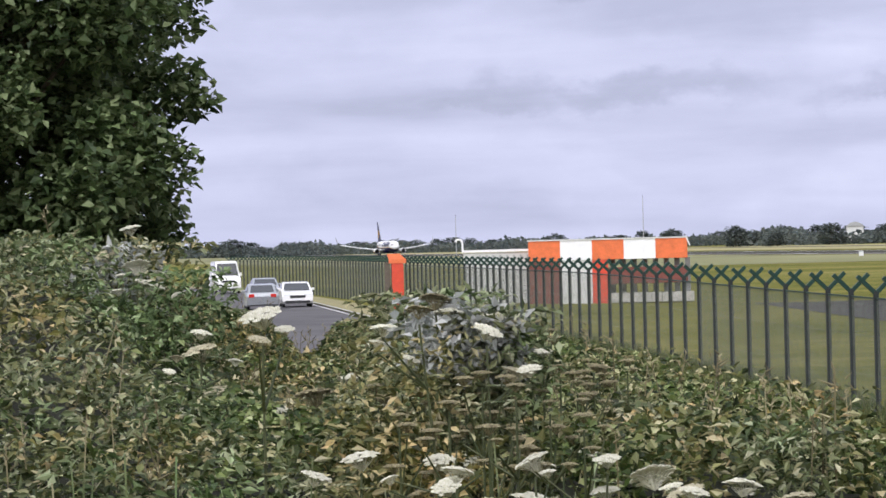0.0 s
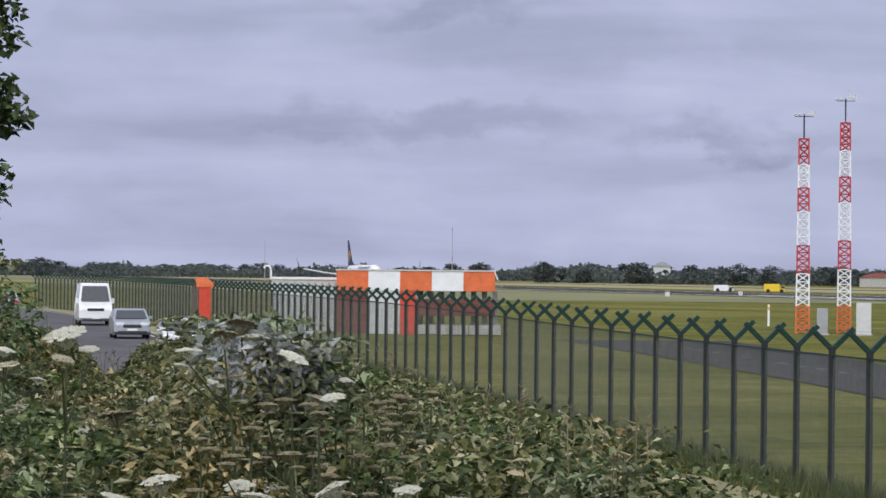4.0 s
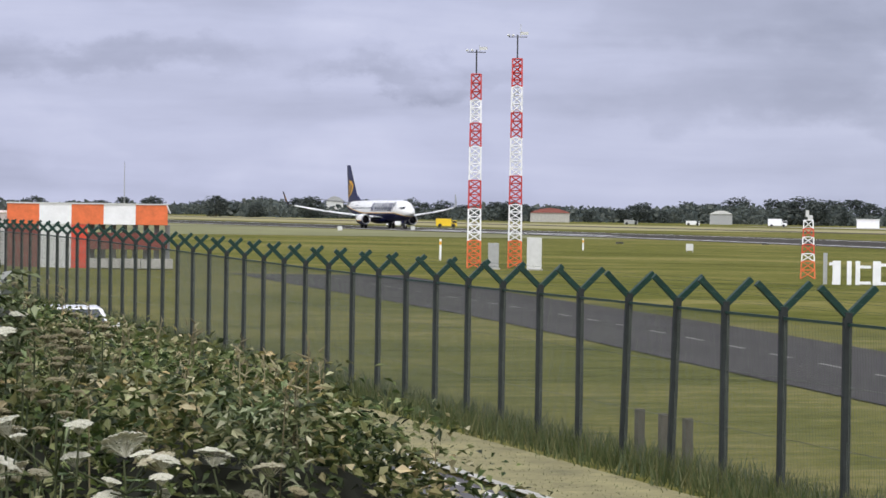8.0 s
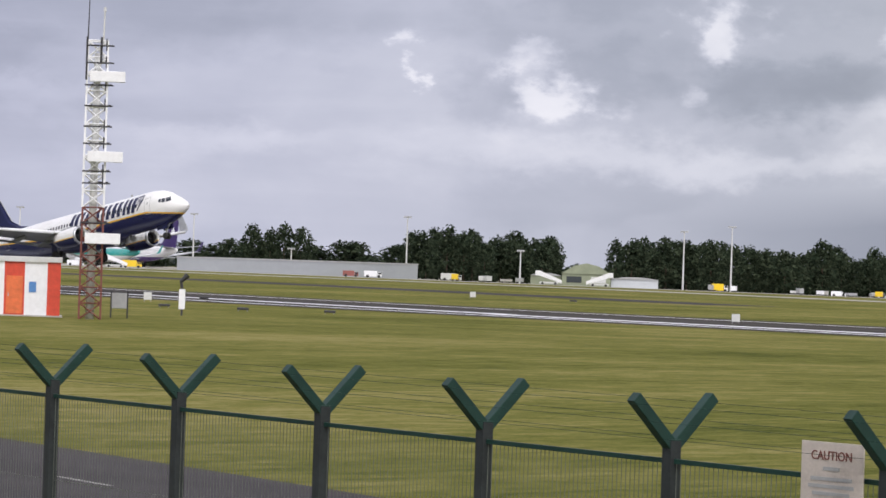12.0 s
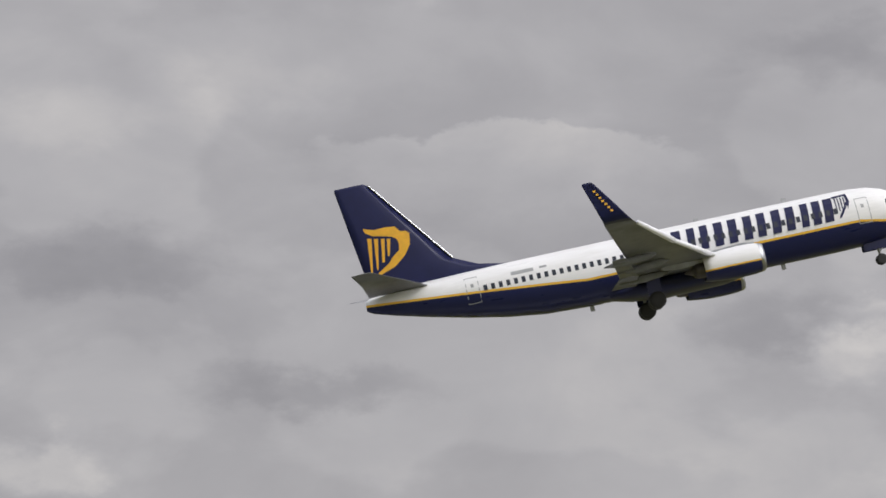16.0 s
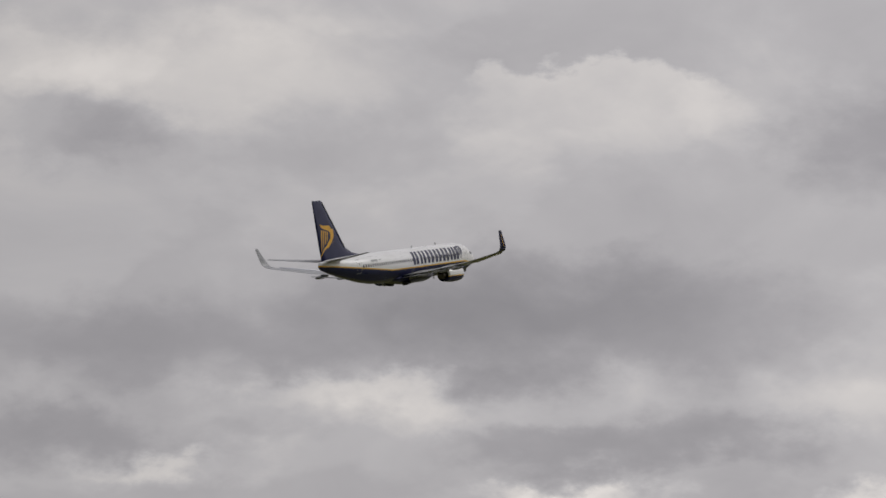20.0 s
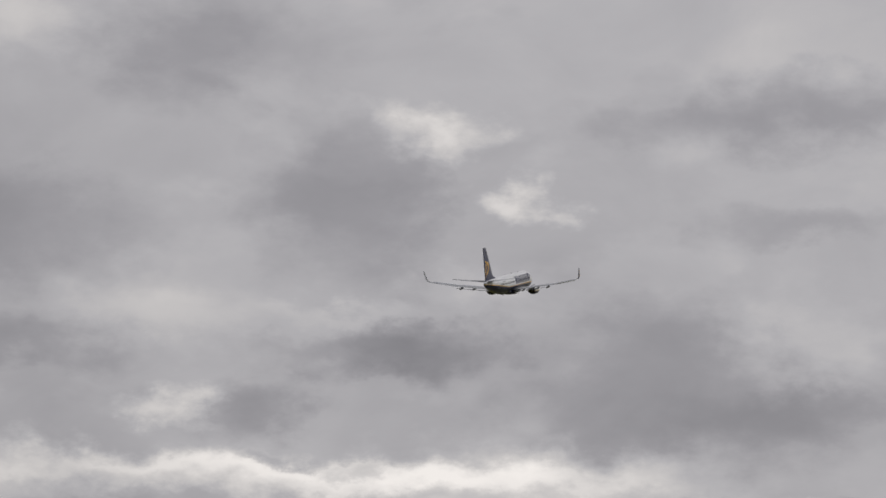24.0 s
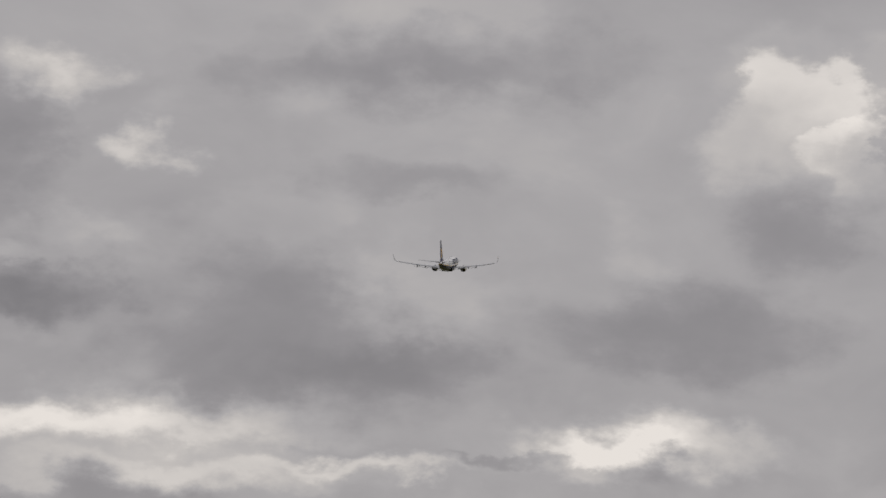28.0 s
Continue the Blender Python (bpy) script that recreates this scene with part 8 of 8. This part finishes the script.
apron_vehicle(-42.4, 900, (4.6, 2.2, 2.4), TRUCK_YELLOW, "yellow apron truck parked by the grass", False)
for az, d, size, mat, lab in ((-38.9, 900, (5, 2, 2.2), WHITE, "white van on the apron"), (-38.4, 880, (4.2, 1.8, 1.6), WHITE, "white car on the apron"), (-39.6, 890, (4.2, 1.8, 1.6), PALE, "pale car on the apron"), (-40.3, 900, (4.2, 1.8, 1.6), WHITE, "white car on the apron"),
                            (-37.5, 870, (4.2, 1.8, 1.7), WHITE, "white car beside the pier"), (-31.3, 1000, (11, 2.4, 3.0), WHITE, "white fuel tanker with a red stripe"), (-48.6, 890, (5, 2, 2.0), WHITE, "white van on the apron"), (-47.2, 900, (6, 2.2, 2.2), PALE, "pale baggage truck on the apron"),
                            (-49.0, 880, (4.4, 1.8, 1.8), BRICK_RED, "red car on the apron road"), (-52.9, 940, (6, 2.2, 2.4), YELLOW, "yellow tug beside the parked airliners"), (-53.9, 950, (5, 2, 1.8), WHITE, "white van beside the parked airliners"), (-59.3, 980, (5, 2, 2.2), ORANGE, "orange digger at the airfield edge"),
                            (-57.7, 980, (5, 2, 2.0), WHITE, "white van on the far road"), (-60.2, 990, (5, 2, 1.8), PALE, "pale van on the far road"), (-63.4, 1000, (6, 2.4, 2.6), WHITE, "white lorry on the far road"), (-64.9, 1000, (4.4, 1.8, 1.6), WHITE, "white car on the far road"), (-66.0, 990, (4.4, 1.8, 1.6), GREY, "grey car on the far road"),
                            (-70.2, 700, (4.4, 1.8, 1.6), WHITE, "white car on the far taxiway"), (-69.3, 690, (4.6, 2.0, 2.0), YELLOW, "yellow airfield car on the far taxiway"), (-28.4, 1000, (6, 2.2, 2.2), WHITE, "white truck on the apron"), (-33.0, 1000, (6, 2.2, 2.2), PALE, "pale service truck on the apron")):
    apron_vehicle(az, d, size, mat, lab)


def apron_clutter():
    """Small carts and power units along the apron's edge."""
    rng = random.Random(77)
    for k in range(34):
        az = rng.uniform(-47.5, -38.2) if k < 22 else rng.uniform(-37.5, -30.5)
        d = rng.uniform(868, 905)
        c = thing("apron_cart", "small pale equipment cart on the apron", "cart", at_bearing(az, d) @ Matrix.Rotation(rng.uniform(0, 3), 4, "Z"), "apron carts")
        L, H = rng.uniform(1.6, 3.4), rng.uniform(0.6, 1.5)
        bm = bmesh.new()
        box(bm, (L, 1.3, H), (0, 0, 0.45 + H / 2), bevel=0.06)
        part("body", bm, rng.choice((WHITE, PALE, PALE, GREY, YELLOW, CONCRETE)), c)
        bm = bmesh.new()
        rod(bm, (L / 2, 0, 0.5), (L / 2 + 0.7, 0, 0.35), 0.05, n=6)
        part("tow_bar", bm, DARK, c)
        for x in (-L * 0.32, L * 0.32):
            for y in (-0.55, 0.55):
                bm = bmesh.new()
                lathe(bm, [(0.05, -0.08), (0.25, -0.08), (0.25, 0.08), (0.05, 0.08)], 10, "y", (x, y, 0.25))
                part("wheel", bm, RUBBER, c)


apron_clutter()


def airstairs(az, d, flip):
    s = thing("airstairs", "white mobile aircraft stairs parked on the apron", "stairs", at_bearing(az, d) @ Matrix.Rotation(radians(180 if flip else 0), 4, "Z"), "mobile stairs")
    bm = bmesh.new()
    rings = [[Vector((x, y, z)) for x, z in ((-3.6, 0.5), (-3.3, 0.5), (2.6, 2.9), (3.8, 2.9), (3.8, 2.5), (2.6, 2.5))] for y in (-0.8, 0.8)]
    loft(bm, rings)
    part("flight", bm, WHITE, s)
    for y in (-0.82, 0.82):
        bm = bmesh.new()
        rings = [[Vector((x, y + t, z)) for x, z in ((-3.6, 0.5), (2.6, 2.9), (3.8, 2.9), (3.8, 3.9), (2.6, 3.9), (-3.6, 1.4))] for t in (-0.03, 0.03)]
        loft(bm, rings)
        part("side_panel", bm, WHITE, s)
    bm = bmesh.new()
    box(bm, (5.2, 1.7, 0.5), (0, 0, 0.6), bevel=0.05)
    part("chassis", bm, PALE, s)
    for x in (-1.8, 1.8):
        for y in (-0.8, 0.8):
            bm = bmesh.new()
            lathe(bm, [(0.1, -0.12), (0.38, -0.12), (0.38, 0.12), (0.1, 0.12)], 12, "y", (x, y, 0.38))
            part("wheel", bm, RUBBER, s)


for az, d, flip in ((-45.45, 890, True), (-44.55, 880, False), (-39.0, 885, False), (-38.15, 880, False), (-37.95, 890, True), (-35.8, 870, False), (-57.6, 960, False), (-56.4, 950, True), (-33.9, 1060, False), (-53.2, 930, True)):
    airstairs(az, d, flip)

# ---- moving things ----


def motions():
    rows = [  # seconds, x, y, height of the wheels, bank, pitch, turn
        (0, -1138.8, 208.2, 4.24, 0.00, 0.02, 0.00), (3, -945.9, 208.2, 3.52, 0.00, 0.01, 0.00), (6, -735.1, 208.2, 2.74, 0.00, 0.01, 0.00),
        (8, -588.8, 208.2, 2.20, 0.00, 0.08, 0.00), (9.5, -476.0, 208.2, 1.78, 0.00, 5.99, 0.00), (10, -437.9, 208.2, 1.63, 0.00, 7.36, 0.00),
        (11.5, -322.9, 208.2, 2.60, 0.00, 9.46, 0.00), (12, -284.6, 208.2, 3.81, 0.00, 9.99, 0.00), (12.5, -246.3, 208.2, 5.49, 0.00, 10.63, 0.00),
        (13, -207.8, 208.2, 7.53, 0.00, 11.34, 0.00), (13.5, -169.1, 208.2, 10.07, 0.00, 12.10, 0.00),
        (15.5, -15.5, 208.2, 26.26, 0.00, 13.27, 0.00), (16, 21.4, 208.4, 30.03, 0.17, 12.93, 0.60), (16.5, 58.5, 209.4, 33.74, 0.32, 12.61, 1.20),
        (17, 95.9, 211.3, 37.55, 0.45, 12.20, 1.81), (17.5, 137.5, 211.2, 43.32, 0.90, 11.90, 1.28), (18, 177.8, 212.2, 47.40, 1.17, 11.12, 1.30),
        (18.5, 220.2, 211.0, 51.24, 0.83, 11.34, 0.72), (19, 260.5, 211.2, 56.29, 0.36, 12.05, 0.66), (19.5, 302.0, 210.3, 59.57, 0.10, 12.16, 0.40),
        (20, 343.1, 210.0, 63.03, 0.82, 11.55, 0.28), (20.5, 384.2, 209.9, 65.73, 1.98, 10.52, 0.40), (21, 425.7, 209.6, 68.38, 1.55, 10.14, 0.56),
        (21.5, 467.5, 209.0, 71.21, 1.35, 9.53, 0.69), (22, 509.2, 208.9, 74.69, 3.03, 8.90, 0.85), (22.5, 551.4, 208.7, 77.69, 1.45, 9.57, 1.06),
        (24.5, 726.5, 208.1, 91.19, -0.01, 10.84, 1.90), (25, 772.8, 208.2, 94.98, 0.15, 10.77, 2.11),
        (25.5, 819.7, 208.2, 99.90, -0.16, 10.77, 2.35), (26, 867.2, 208.1, 103.94, 0.03, 10.60, 2.54),
        (26.5, 914.9, 208.2, 109.35, -0.31, 10.56, 2.78), (27, 962.8, 208.3, 114.03, -0.12, 10.34, 2.99),
        (27.5, 1011.2, 208.4, 118.80, 0.24, 10.10, 3.19), (28, 1059.7, 208.1, 124.66, -0.02, 10.00, 3.40)]
    walk(JET, [(t, pose(x, y, z, bank, -pitch, turn)) for t, x, y, z, bank, pitch, turn in rows])
    # the undercarriage folds away in the climb
    for g in JET.children:
        if g.name.startswith("main_gear"):
            s = 1 if g.children[0].data.vertices[0].co.y > 0 else -1
            pin = Matrix.Translation((0, 2.6 * s, 2.0))
            fold = [(0, 0), (18.4, 0), (19.0, 22), (19.6, 58), (20.3, 84), (28, 84)]
            walk(g, [(t, pin @ Matrix.Rotation(radians(-a * s), 4, "X") @ pin.inverted()) for t, a in fold])
        elif g.name.startswith("nose_gear"):
            pin = Matrix.Translation((15.5, 0, 1.75))
            walk(g, [(t, pin @ Matrix.Rotation(radians(-a), 4, "Y") @ pin.inverted()) for t, a in [(0, 0), (18.4, 0), (18.9, 25), (19.5, 70), (20.0, 88), (28, 88)]])
    # bus in the near lane, the others in the far lane
    turn = math.atan(LEAN)
    u = Vector((math.cos(turn), math.sin(turn), 0))
    n = Vector((-u.y, u.x, 0))
    times = [0, 4, 8, 9, 10, 10.3, 10.5, 11, 12, 14, 18, 22, 28]
    way = []
    for t in times:
        p = u * (-15.49 - 14.7 * (t - 10.3)) + n * 6.67
        way.append((t, Matrix.Translation((p.x, p.y - bend(p.x), gz(p.x, p.y) + 0.02)) @ Matrix.Rotation(turn, 4, "Z")))
    walk(BUS, way)
    for ob, x0, q in ((VAN, -253.0, 10.4), (CAR_A, -217.0, 10.3), (CAR_B, -187.0, 10.5)):
        way = []
        for t in (0, 1, 2, 3, 4, 5, 6, 7, 8, 10, 12, 16, 20, 24, 28):
            x = x0 + 14.7 * t
            y = LEAN * x + q - bend(x)
            y2 = LEAN * (x + 2) + q - bend(x + 2)
            way.append((t, Matrix.Translation((x, y, gz(x, y) + 0.02)) @ Matrix.Rotation(math.atan2(y2 - y, 2), 4, "Z")))
        walk(ob, way)
    way = []
    for t in (0, 1, 2, 3, 4, 6, 8, 10, 13, 28):
        x = -182 - 17 * min(t, 13)
        y, y2 = (LEAN * v + 8.2 - bend(v) for v in (x, x - 2))
        way.append((t, Matrix.Translation((x, y, gz(x, y) + 0.02)) @ Matrix.Rotation(math.atan2(y2 - y, -2), 4, "Z")))
    walk(CAR_C, way)
    a, b = Vector((36.86, 15.47, 5.08)), Vector((39.08, 8.22, 6.02))
    head = math.atan2(b.y - a.y, b.x - a.x)
    walk(BIRD, [(t, Matrix.Translation(a + (b - a) * ((t - 25) / 0.5)) @ Matrix.Rotation(head, 4, "Z") @ Matrix.Rotation(-0.12, 4, "Y")) for t in (0, 12, 24, 25, 25.5, 26, 28)])


motions()
